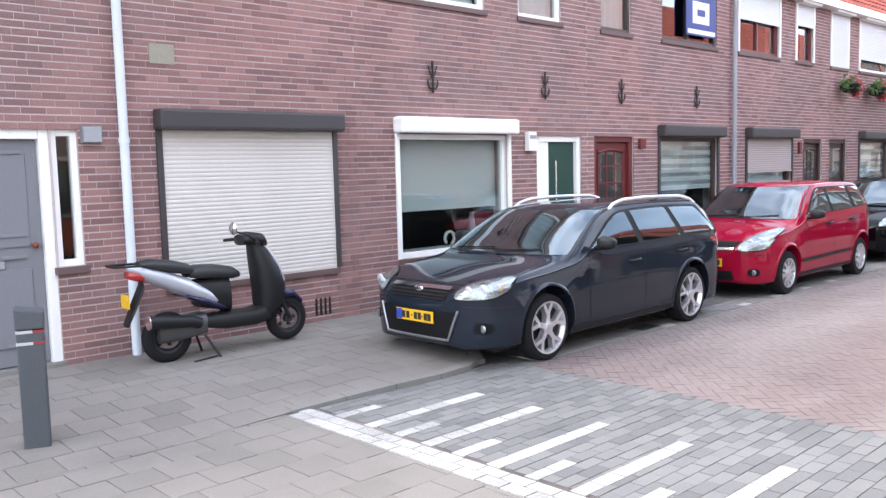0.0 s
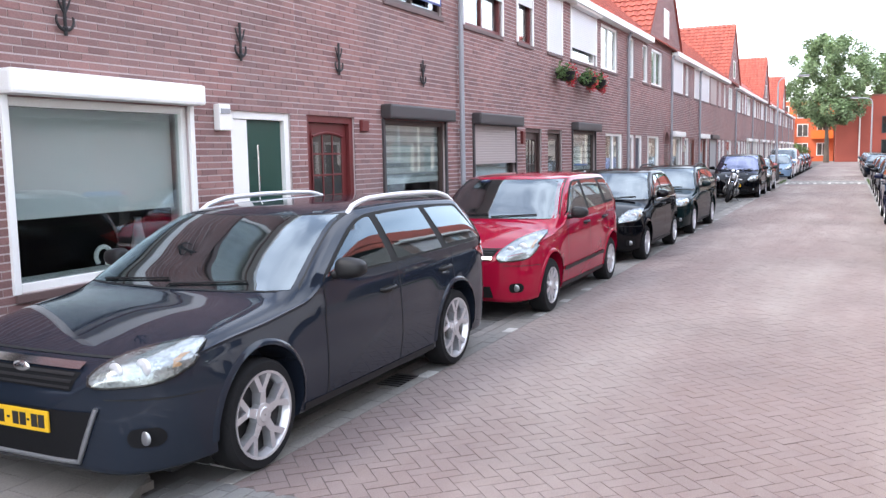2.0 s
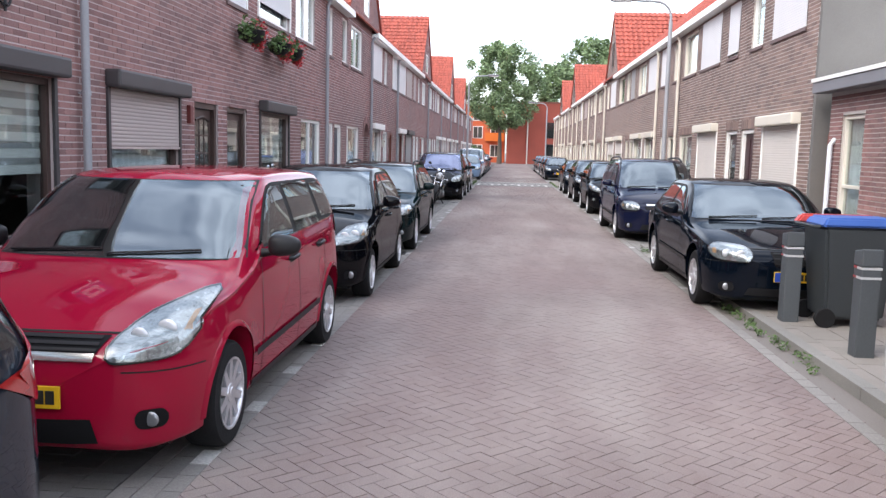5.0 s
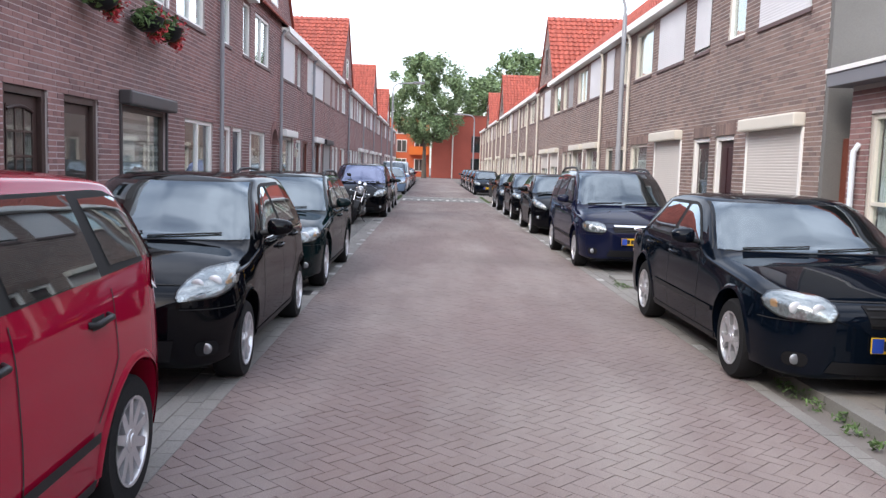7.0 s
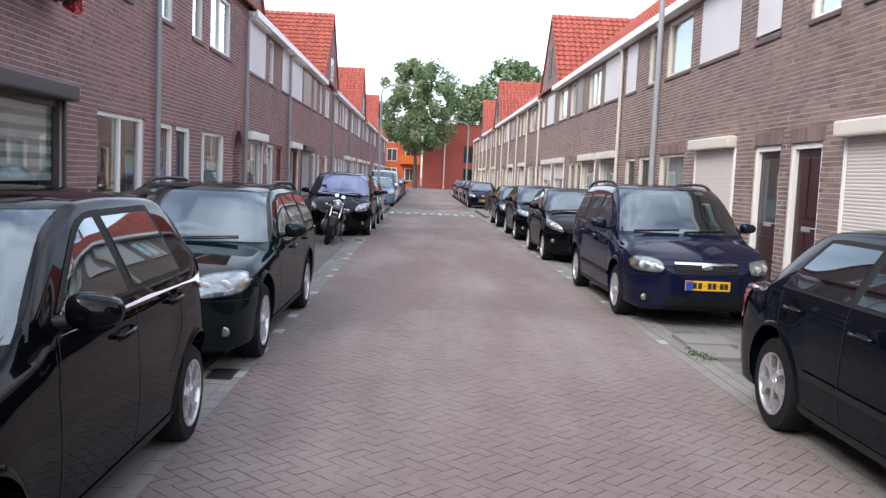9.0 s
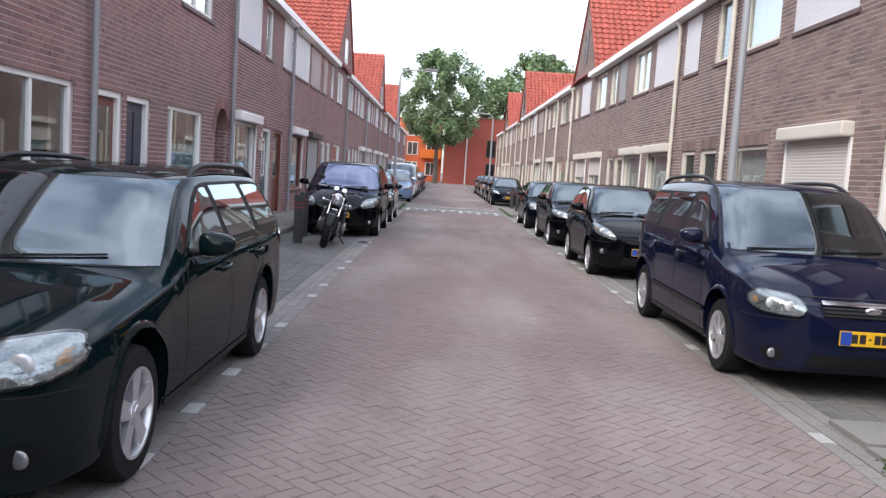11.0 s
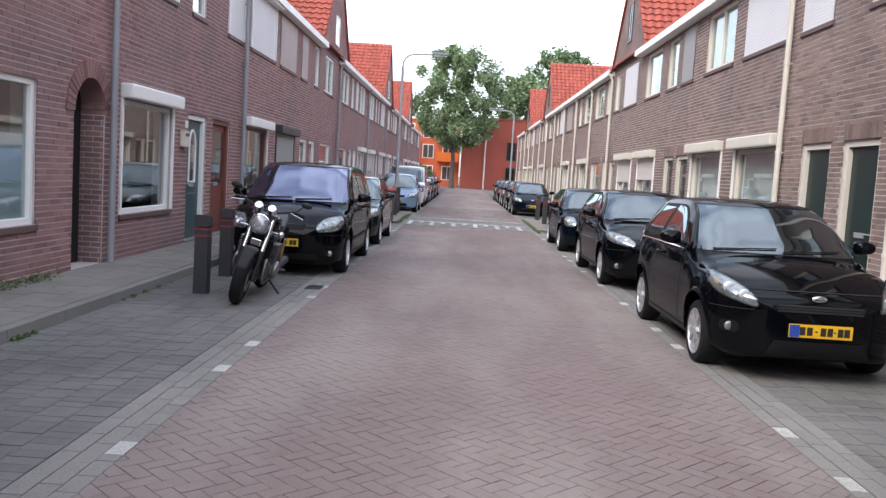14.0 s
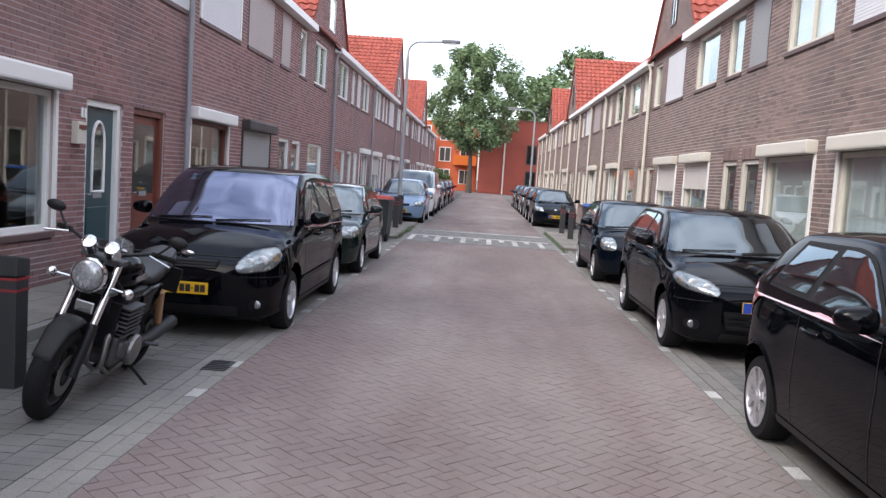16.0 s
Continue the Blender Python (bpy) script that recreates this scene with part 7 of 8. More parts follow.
part("leg_shield", upright([(0.30, 1.00, 0.12, 0.08), (0.42, 1.06, 0.16, 0.14), (0.58, 1.07, 0.175, 0.15), (0.74, 1.03, 0.17, 0.125), (0.90, 0.98, 0.13, 0.095), (1.02, 0.93, 0.08, 0.06)]), M_PLAST, sc, "dark leg shield", smooth=60)
part("front_panel", upright([(0.52, 1.20, 0.07, 0.03), (0.64, 1.185, 0.11, 0.03), (0.78, 1.135, 0.12, 0.03), (0.92, 1.06, 0.09, 0.028), (1.0, 1.00, 0.05, 0.02)]), M_SCSIL, sc, "silver front panel", smooth=60)
part("front_mudguard", blob([(1.06, 0.38, 0.07, 0.06), (1.18, 0.47, 0.08, 0.05), (1.32, 0.47, 0.07, 0.04), (1.42, 0.38, 0.05, 0.03)]), M_SCPUR, sc, "dark front mudguard", smooth=60)
bm = bmesh.new()
for s in (-1, 1):
    tube(bm, [(1.25, s * 0.075, 0.235), (1.08, s * 0.06, 0.62)], 0.022, 8)
part("fork", bm, M_PLAST, sc, smooth=50)
part("handlebar_cover", blob([(0.78, 1.05, 0.10, 0.05), (0.88, 1.06, 0.16, 0.065), (1.0, 1.04, 0.12, 0.06), (1.06, 1.0, 0.05, 0.03)]), M_PLAST, sc, smooth=60)
bm = bmesh.new()
tube(bm, [(0.80, -0.34, 1.03), (0.88, -0.12, 1.05), (0.88, 0.12, 1.05), (0.80, 0.34, 1.03)], 0.016, 8)
part("handlebar", bm, M_PLAST, sc, smooth=50)
bm = bmesh.new()
bmesh.ops.create_uvsphere(bm, u_segments=16, v_segments=10, radius=1, matrix=Matrix.Translation((0.56, -0.32, 1.19)) @ Matrix.Diagonal((0.03, 0.065, 0.06, 1)))
part("mirror", bm, M_CHROME, sc, "round rear-view mirror", smooth=60)
bm = bmesh.new()
tube(bm, [(0.84, -0.2, 1.06), (0.70, -0.27, 1.13), (0.58, -0.31, 1.16)], 0.008, 6)
part("mirror_stem", bm, M_PLAST, sc)
part("engine", blob([(-0.1, 0.28, 0.1, 0.09), (0.1, 0.30, 0.13, 0.11), (0.35, 0.32, 0.12, 0.1)], e=4), M_ENGINE, sc, "grimy engine casing", smooth=50)
bm = bmesh.new()
tube(bm, [(-0.22, -0.17, 0.42), (-0.12, -0.17, 0.41), (0.18, -0.16, 0.37), (0.26, -0.14, 0.34)], 0.062, 16, 0.05)
part("exhaust", bm, M_PLAST, sc, "black exhaust silencer", smooth=50)
bm = bmesh.new()
tube(bm, [(-0.225, -0.17, 0.42), (-0.235, -0.17, 0.42)], 0.064, 16)
part("exhaust_tip", bm, M_CHROME, sc)
part("rear_mudguard", blob([(-0.36, 0.40, 0.07, 0.02), (-0.3, 0.52, 0.08, 0.03), (-0.20, 0.72, 0.07, 0.05)]), M_PLAST, sc, smooth=60)
part("tail_lamp", blob([(-0.33, 0.84, 0.05, 0.03), (-0.27, 0.83, 0.09, 0.045), (-0.20, 0.81, 0.09, 0.045)]), M_TAIL, sc, "red tail lamp", smooth=60)
part("number_plate", B((-0.36, -0.345, -0.08, 0.08, 0.55, 0.67)), M_PLATE, sc, "small yellow plate")
bm = bmesh.new()
tube(bm, [(0.32, -0.1, 0.22), (0.42, -0.2, 0.005)], 0.012, 6)
tube(bm, [(0.32, 0.1, 0.22), (0.42, 0.2, 0.005)], 0.012, 6)
tube(bm, [(0.40, -0.19, 0.02), (0.15, -0.22, 0.012)], 0.01, 6)
part("stand", bm, M_IRON, sc)
bm = bmesh.new()
tube(bm, [(-0.46, -0.1, 0.93), (-0.2, -0.13, 0.92), (-0.2, 0.13, 0.92), (-0.46, 0.1, 0.93), (-0.46, -0.1, 0.93)], 0.011, 6)
part("luggage_rack", bm, M_PLAST, sc)

# ---- motorcycle in the parking strip ----
mc = thing("motorcycle", "black naked motorcycle with chrome details leaning on its stand", "motorcycle", m=pose(31.12, 5.62, 0, 14, 0, 3))
bike_wheel(mc, 0.0, 0.30, 0.13, label="wide black front tyre")
bike_wheel(mc, 1.42, 0.31, 0.17, label="wide black rear tyre")
bm = bmesh.new()
for s in (-1, 1):
    tube(bm, [(0.0, s * 0.105, 0.30), (0.13, s * 0.105, 0.62)], 0.033, 10)
fk = part("fork_slider", bm, M_PLAST, mc, "black lower fork legs", smooth=50)
bm = bmesh.new()
for s in (-1, 1):
    tube(bm, [(0.13, s * 0.105, 0.62), (0.30, s * 0.105, 1.02)], 0.024, 10)
part("fork_tube", bm, M_CHROME, mc, "bright chrome fork tubes", smooth=50)
part("front_mudguard", blob([(-0.26, 0.46, 0.06, 0.02), (-0.12, 0.60, 0.075, 0.03), (0.06, 0.635, 0.08, 0.03), (0.22, 0.55, 0.07, 0.02)]), M_PLAST, mc, smooth=60)
part("yoke", B((0.20, 0.32, -0.14, 0.14, 0.80, 0.83), (0.24, 0.36, -0.14, 0.14, 1.0, 1.03), bev=0.008), M_ENGINE, mc)
bm = bmesh.new()
lathe(bm, [(0.02, 0.12), (0.07, 0.1), (0.10, 0.04), (0.108, -0.03), (0.10, -0.035)], Matrix.Translation((0.12, 0, 0.92)) @ Matrix.Rotation(radians(90), 4, "Y"), 24)
hl = part("headlamp", bm, M_PLAST, mc, "round headlamp", smooth=50)
bm = bmesh.new()
bmesh.ops.create_uvsphere(bm, u_segments=24, v_segments=12, radius=1, matrix=Matrix.Translation((0.09, 0, 0.92)) @ Matrix.Diagonal((0.03, 0.098, 0.098, 1)))
part("lens", bm, M_LAMP, hl, "clear headlamp lens", smooth=60)
bm = bmesh.new()
lathe(bm, [(0.099, -0.035), (0.112, -0.03), (0.114, -0.01), (0.1, -0.008)], Matrix.Translation((0.12, 0, 0.92)) @ Matrix.Rotation(radians(90), 4, "Y"), 24, close=False)
part("bezel", bm, M_CHROME, hl, "chrome headlamp ring", smooth=60)
for s in (-1, 1):
    bm = bmesh.new()
    lathe(bm, [(0.01, 0.07), (0.045, 0.06), (0.055, 0.0), (0.052, -0.02), (0.01, -0.02)], Matrix.Translation((0.20, s * 0.075, 1.08)) @ Matrix.Rotation(radians(-50), 4, "Y"), 18)
    part("instrument", bm, M_CHROME, mc, "chrome instrument cup", smooth=50)
    bm = bmesh.new()
    tube(bm, [(0.18, s * 0.13, 0.86), (0.17, s * 0.23, 0.86)], 0.01, 6)
    bmesh.ops.create_uvsphere(bm, u_segments=12, v_segments=8, radius=0.035, matrix=Matrix.Translation((0.16, s * 0.25, 0.86)))
    part("indicator", bm, M_CHROME, mc, smooth=50)
    bm = bmesh.new()
    tube(bm, [(0.34, s * 0.3, 1.12), (0.34, s * 0.35, 1.18), (0.35, s * 0.38, 1.22)], 0.008, 6)
    bmesh.ops.create_uvsphere(bm, u_segments=16, v_segments=8, radius=1, matrix=Matrix.Translation((0.35, s * 0.41, 1.24)) @ Matrix.Diagonal((0.022, 0.065, 0.036, 1)))
    part("mirror", bm, M_PLAST, mc, "black rear-view mirror", smooth=50)
    bm = bmesh.new()
    tube(bm, [(0.33, s * 0.27, 1.12), (0.45, s * 0.40, 1.10)], 0.018, 8)
    part("grip", bm, M_TYRE, mc)
    bm = bmesh.new()
    tube(bm, [(0.30, s * 0.27, 1.11), (0.28, s * 0.42, 1.08)], 0.007, 6)
    part("lever", bm, M_CHROME, mc)
    bm = bmesh.new()
    tube(bm, [(1.40, s * 0.15, 0.36), (1.22, s * 0.15, 0.70)], 0.032, 12)
    part("rear_damper", bm, M_INDIC, mc, "golden rear damper", smooth=50)
    bm = bmesh.new()
    tube(bm, [(0.86, s * 0.15, 0.34), (1.1, s * 0.17, 0.34), (1.62, s * 0.19, 0.40)], 0.042, 14, 0.05)
    part("silencer", bm, M_RIMD, mc, "exhaust silencer", smooth=50)
    bm = bmesh.new()
    tube(bm, [(1.0, s * 0.17, 0.34), (1.02, s * 0.30, 0.36)], 0.014, 8)
    part("footrest", bm, M_ENGINE, mc)
bm = bmesh.new()
tube(bm, [(0.45, -0.40, 1.10), (0.33, -0.27, 1.12), (0.31, -0.1, 1.06), (0.31, 0.1, 1.06), (0.33, 0.27, 1.12), (0.45, 0.40, 1.10)], 0.013, 8)
part("handlebar", bm, M_PLAST, mc, smooth=50)
part("tank", blob([(0.36, 0.86, 0.06, 0.07), (0.46, 0.90, 0.14, 0.11), (0.62, 0.91, 0.165, 0.12), (0.8, 0.87, 0.13, 0.10), (0.92, 0.82, 0.08, 0.06)]), P_BLACK, mc, "glossy black fuel tank", smooth=60)
for s in (-1, 1):
    part("tank_badge", B((0.50, 0.72, s * 0.165 - 0.004, s * 0.165 + 0.004, 0.87, 0.91)), M_CHROME, mc, "plain pale badge bar")
part("seat", blob([(0.86, 0.82, 0.09, 0.05), (1.0, 0.80, 0.14, 0.06), (1.2, 0.83, 0.14, 0.07), (1.42, 0.90, 0.12, 0.07), (1.6, 0.94, 0.08, 0.04)]), M_SEAT, mc, "black stepped seat", smooth=60)
part("tail", blob([(1.2, 0.74, 0.10, 0.05), (1.45, 0.80, 0.11, 0.06), (1.68, 0.88, 0.08, 0.045), (1.76, 0.9, 0.04, 0.02)]), P_BLACK, mc, smooth=60)
part("engine_block", B((0.42, 0.88, -0.19, 0.19, 0.28, 0.50), (0.46, 0.72, -0.23, 0.23, 0.34, 0.46), bev=0.03), M_ENGINE, mc, "finned engine block")
for k in range(7):
    part("cooling_fin", B((0.42, 0.70, -0.22, 0.22, 0.51 + k * 0.03, 0.523 + k * 0.03)), M_ENGINE, mc)
bm = bmesh.new()
for s in (-0.15, -0.05, 0.05, 0.15):
    tube(bm, [(0.42, s, 0.58), (0.33, s, 0.50), (0.34, s, 0.30), (0.50, s, 0.22), (0.86, s * 1.2, 0.28)], 0.02, 8)
part("exhaust_header", bm, M_DISC, mc, "steel exhaust headers", smooth=50)
bm = bmesh.new()
for s in (-1, 1):
    tube(bm, [(0.30, s * 0.06, 0.92), (0.55, s * 0.13, 0.74), (0.95, s * 0.14, 0.72), (1.0, s * 0.14, 0.34), (0.45, s * 0.14, 0.24), (0.32, s * 0.08, 0.80)], 0.02, 8)
    tube(bm, [(0.98, s * 0.11, 0.36), (1.42, s * 0.13, 0.31)], 0.026, 8)
part("frame", bm, M_PLAST, mc, "black tubular frame", smooth=50)
bm = bmesh.new()
tube(bm, [(0.82, -0.16, 0.24), (0.92, -0.34, 0.06), (0.98, -0.36, 0.055)], 0.012, 6)
part("side_stand", bm, M_IRON, mc)
part("number_plate", B((1.82, 1.83, -0.1, 0.1, 0.6, 0.76)), M_PLATE, mc)
part("plate_holder", B((1.80, 1.816, -0.115, 0.115, 0.585, 0.79), bev=0.004), M_PLAST, mc, "black plate holder")
part("airbox", B((0.50, 0.98, -0.15, 0.15, 0.48, 0.78), bev=0.04), M_PLAST, mc, "black airbox under the tank")
part("radiator", B((0.34, 0.38, -0.17, 0.17, 0.42, 0.74), bev=0.006), M_GRILLE, mc, "black oil cooler")
for s in (-1, 1):
    part("side_panel", blob([(0.78, 0.64, 0.03, 0.10), (0.92, 0.66, 0.035, 0.12), (1.1, 0.70, 0.03, 0.08), (1.2, 0.74, 0.01, 0.03)]), P_BLACK, mc, smooth=60).location.y = s * 0.15
    bm = bmesh.new()
    lathe(bm, [(0.02, -0.02), (0.10, -0.02), (0.115, 0.02), (0.105, 0.05), (0.06, 0.065), (0.01, 0.068)], Matrix.Translation((0.66, s * 0.2, 0.38)) @ Matrix.Rotation(radians(-90 * s), 4, "X"), 24)
    part("engine_cover", bm, M_DISC, mc, "round metal engine cover", smooth=50)
part("horn", B((0.17, 0.2, -0.06, 0.06, 0.66, 0.74), bev=0.01), M_CHROME, mc)

# ---- drains ----
for x, y, w in ((6.55, 5.06, 0.28), (32.75, 5.02, 0.26), (18.9, 5.04, 0.24)):
    dr = thing("drain_grate", "dark cast-iron street drain in the gutter", "drain", (x, y, 0))
    part("frame", B((x - 0.2, x + 0.2, y - 0.12, y + 0.12, -0.05, 0.006)), M_KERB, dr)
    for k in range(6):
        part("bar", B((x - 0.17 + k * 0.06, x - 0.13 + k * 0.06, y - 0.1, y + 0.1, 0.006, 0.012)), M_BLACK, dr)
cv = thing("manhole_cover", "worn concrete cover slabs with weeds", "cover", (20.6, 0.5, 0))
part("slab", B((20.15, 20.75, 0.35, 0.80, -0.02, 0.035), bev=0.01), M_KERB, cv)
part("slab", B((20.78, 21.3, 0.25, 0.78, -0.02, 0.045), bev=0.01), M_KERB, cv)
wd = thing("weeds", "tufts of green weeds in the joints", "weeds", (20, 0.8, 0), kind="stuff")
rw = random.Random(5)
spots = [((20.1, 0.82, 0.03), 0.12), ((20.35, 0.85, 0.03), 0.10)]
spots += [((14.9 - 0.28 * k, 0.78 + rw.uniform(-0.05, 0.05), 0.03), rw.uniform(0.05, 0.12)) for k in range(11)]
spots += [((31.0 + rw.uniform(-0.6, 0.6), 7.85, 0.13), rw.uniform(0.07, 0.14)) for _ in range(9)]
spots += [((27.0 + rw.uniform(0, 5.5), 6.75, 0.01), rw.uniform(0.02, 0.06)) for k in range(12)]
spots += [((47.2 + 0.3 * k, 5.05, 0.05), 0.12) for k in range(16)]
spots += [((46.5 + 0.5 * k, 0.9, 0.04), 0.09) for k in range(14)]
leaf_cloud("tuft", M_LEAF, wd, spots, 0.019, 3200, rw, squash=0.6)

# ---- the end of the street: red hall, orange flats, trees ----
M_REDW = mat("red_hall_brick", (0.33, 0.075, 0.05), 0.85, var=0.15, scale=3, grain=30, bump=0.2)
M_ORANGE = mat("orange_brick", (0.52, 0.12, 0.05), 0.85, var=0.15, scale=3, grain=30, bump=0.2)
M_ORBAL = mat("orange_balcony", (0.62, 0.15, 0.02), 0.6, var=0.1, scale=3, grain=30, bump=0.0)
hall = thing("red_hall", "plain dark red brick hall closing the street", "building", (126, -6, 0))
part("wall", B((124.0, 140.0, -24.0, 3.6, 0, 8.4)), M_REDW, hall, "plain dark red brick wall")
part("roof_edge", B((123.9, 140.1, -24.1, 3.7, 8.4, 8.6)), M_BROWN, hall)
for z0 in (0.6, 3.6):
    wn_ = part("window", B((123.93, 124.0, -3.0, -1.8, z0, z0 + 2.2)), M_SLATE, hall, "tall dark window")
    part("pane", B((123.9, 123.925, -2.9, -1.9, z0 + 0.1, z0 + 2.1)), M_GLASS, wn_)
bm = bmesh.new()
tube(bm, [(123.8, 0.75, 0), (123.8, 0.75, 7.0)], 0.09, 10)
part("downpipe", bm, M_CREAM, hall, "pale downpipe on the red wall")
flats = thing("orange_flats", "orange brick flats with open balconies", "building", (136, 12, 0))
part("wall", B((132.0, 146.0, 3.9, 30.0, 0, 8.5)), M_ORANGE, flats, "orange brick wall")
for j, z in enumerate((0.8, 3.5, 6.1)):
    for i in range(6):
        y = 4.6 + i * 2.6
        w_ = part("window", B((131.94, 132.0, y, y + 1.5, z, z + 1.8)), M_WHITE, flats, "tall window with a white frame")
        # Opaque dark panes stand in for unlit rooms behind them.
        part("pane", B((131.9, 131.94, y + 0.12, y + 0.7, z + 0.1, z + 1.7)), M_ROOM, w_)
        part("pane", B((131.9, 131.94, y + 0.8, y + 1.38, z + 0.1, z + 1.7)), M_ROOM, w_)
        if j and i % 2 == 0:
            bl = part("balcony", B((130.6, 132.0, y - 0.6, y + 2.2, z - 0.35, z - 0.2)), M_ORBAL, flats, "orange balcony")
            part("parapet", B((130.6, 130.68, y - 0.6, y + 2.2, z - 0.2, z + 0.85)), M_ORBAL, bl)
for k, (x, y, h, r) in enumerate(((128.0, 8.0, 2.4, 1.4), (128.5, 11.5, 2.0, 1.2))):
    sh = thing("shrub", "green garden shrub before the flats", "shrub", (x, y, 0))
    bm = bmesh.new()
    tube(bm, [(x, y, 0), (x, y, h * 0.6)], 0.06, 6)
    part("stem", bm, M_BROWN, sh)
    leaf_cloud("foliage", M_LEAF, sh, [((x, y, h * 0.6), r * 0.8), ((x, y + 0.6, h * 0.8), r * 0.6), ((x, y - 0.6, h * 0.5), r * 0.6)], 0.16, 700, random.Random(20 + k))

M_BARK = mat("bark", (0.09, 0.07, 0.055), 0.95, var=0.3, scale=6, grain=30, bump=0.6)
M_CROWN = mat("tree_leaf", (0.155, 0.225, 0.105), 0.55, var=0.35, scale=2, grain=10, bump=0.0, rnd="island", rnd_amt=0.5)


def tree(x, y, h, crown_r, base_z, seed, count, size=0.24):
    rng = random.Random(seed)
    t = thing("tree", "tall leafy street tree with an open green crown", "tree", (x, y, 0), group="trees")
    bm = bmesh.new()
    tube(bm, [(x, y, -0.1), (x + 0.05, y, 2.5), (x - 0.05, y + 0.05, base_z), (x, y, h * 0.8)], 0.38, 12, 0.06)
    part("trunk", bm, M_BARK, t, "grey-brown trunk", smooth=60)
    balls = []
    cz = (base_z + h) / 2
    for k in range(120):
        a = 2.39996 * k + rng.uniform(-0.5, 0.5)
        v = -1 + 2 * (k + 0.5) / 120
        rad = crown_r * math.sqrt(max(0.05, 1 - (v * 0.95) ** 2)) * rng.uniform(0.35, 1.05)
        c = Vector((x + rad * math.cos(a), y + rad * math.sin(a), cz + v * (h - base_z) / 2))
        balls.append((c, rng.uniform(0.12, 0.25) * crown_r))
    for c, rad in balls[:16]:
        bm = bmesh.new()
        s = Vector((x, y, max(base_z - 0.3, min(c.z - 1.5, h * 0.7))))
        m = s.lerp(c, 0.5) + Vector((0, 0, 0.3))
        tube(bm, [s, m, c], 0.13, 7, 0.03)
        part("limb", bm, M_BARK, t, smooth=60)
    leaf_cloud("crown", M_CROWN, t, balls, size, count, rng, "crown of many small leaves")


tree(118.5, 4.5, 15.4, 5.0, 5.0, 1, 30000, 0.19)
tree(131.0, -3.5, 14.0, 4.6, 5.5, 2, 12000, 0.28)
tree(137.0, -9.5, 18.5, 5.2, 7.0, 4, 12000, 0.3)
tree(150.0, -16.0, 17.5, 5.5, 6.0, 6, 9000, 0.34)

# ---- paving, kerbs and single bricks ----
RP = random.Random(11)


def herring(u0, u1, y0, y1, cell=0.094, joint=0.0056):
    """Clinkers in herringbone, turned by 45 degrees: corners of every brick."""
    out = []
    r2 = math.sqrt(0.5)
    span = int((max(u1 - u0, y1 - y0) + (y1 - y0)) / cell / 1.0) + 4
    cu, cy = u0, y0
    for a in range(-span, span):
        for b in range(-span, span):
            d = (a - b) % 4
            if d == 0:
                p0, p1 = (a, b), (a + 2, b + 1)
            elif d == 3:
                p0, p1 = (a, b), (a + 1, b + 2)
            else:
                continue
            mx, my = (p0[0] + p1[0]) / 2 * cell, (p0[1] + p1[1]) / 2 * cell
            X, Y = cu + (mx - my) * r2, cy + (mx + my) * r2
            if not (u0 + 0.06 < X < u1 - 0.06 and y0 + 0.06 < Y < y1 - 0.06):
                continue
            out.append((X, Y, (p1[0] - p0[0]) * cell - joint, (p1[1] - p0[1]) * cell - joint))
    return out


def turned_corners(rows, z0, zt, jit):
    a = np.array(rows)
    n = len(a)
    r2 = math.sqrt(0.5)
    rng = np.random.default_rng(4)
    top = zt + rng.uniform(-jit, jit, n)
    c = np.empty((n, 8, 3))
    for k, (sx, sy) in enumerate(((-1, -1), (1, -1), (1, 1), (-1, 1))):
        dx, dy = sx * a[:, 2] / 2, sy * a[:, 3] / 2
        for j in (0, 4):
            c[:, k + j, 0] = a[:, 0] + (dx - dy) * r2
            c[:, k + j, 1] = a[:, 1] + (dx + dy) * r2
            c[:, k + j, 2] = z0 if j == 0 else top + rng.uniform(-0.0012, 0.0012, n)
    return c


def course_boxes(u0, u1, y0, y1, lu, ly, z0, zt, joint=0.006, bond=0.5, jit=0.002, skip=None):
    out = []
    r = 0
    y = y0
    while y < y1 - 0.02:
        off = (r % 2) * bond * lu
        x = u0 - off
        while x < u1 - 0.02:
            a, b = max(x, u0), min(x + lu - joint, u1)
            yb = min(y + ly - joint, y1)
            if b - a > 0.03 and not (skip and skip((a + b) / 2, (y + yb) / 2)):
                out.append((a, b, y, yb, z0, zt + RP.uniform(-jit, jit)))
            x += lu
        y += ly
        r += 1
    return out


def pieces(name, boxes, material, parent):
    """Single pieces as parts on one shared mesh."""
    me = mesh_of(name, B((-0.5, 0.5, -0.5, 0.5, -0.5, 0.5)), material)
    for x0, x1, y0, y1, z0, z1 in boxes:
        ob = part(name, me, None, parent)
        ob.matrix_basis = Matrix.LocRotScale(((x0 + x1) / 2, (y0 + y1) / 2, (z0 + z1) / 2), None, (x1 - x0, y1 - y0, z1 - z0))


# road surface: sixty metres of herringbone in strips
rows = herring(4.2, 62.0, 0.90, 5.03)
part("herringbone", hexa_mesh("herringbone", turned_corners([r for r in rows if not (8.6 < r[0] < 11.4 and 2.2 < r[1] < 4.0)], -0.03, 0.0, 0.0009), M_ROAD), None, road, kind="stuff")
near = [r for r in rows if 8.6 < r[0] < 11.4 and 2.2 < r[1] < 4.0]
me_b = mesh_of("clinker", B((-0.5, 0.5, -0.5, 0.5, -0.5, 0.5)), M_ROADO)
for X, Y, a, b in near[:300]:
    ob = part("clinker", me_b, None, road)
    ob.matrix_basis = Matrix.LocRotScale((X, Y, -0.015 + RP.uniform(-0.0015, 0.0015)), Euler((0, 0, radians(45))), (a, b, 0.03))
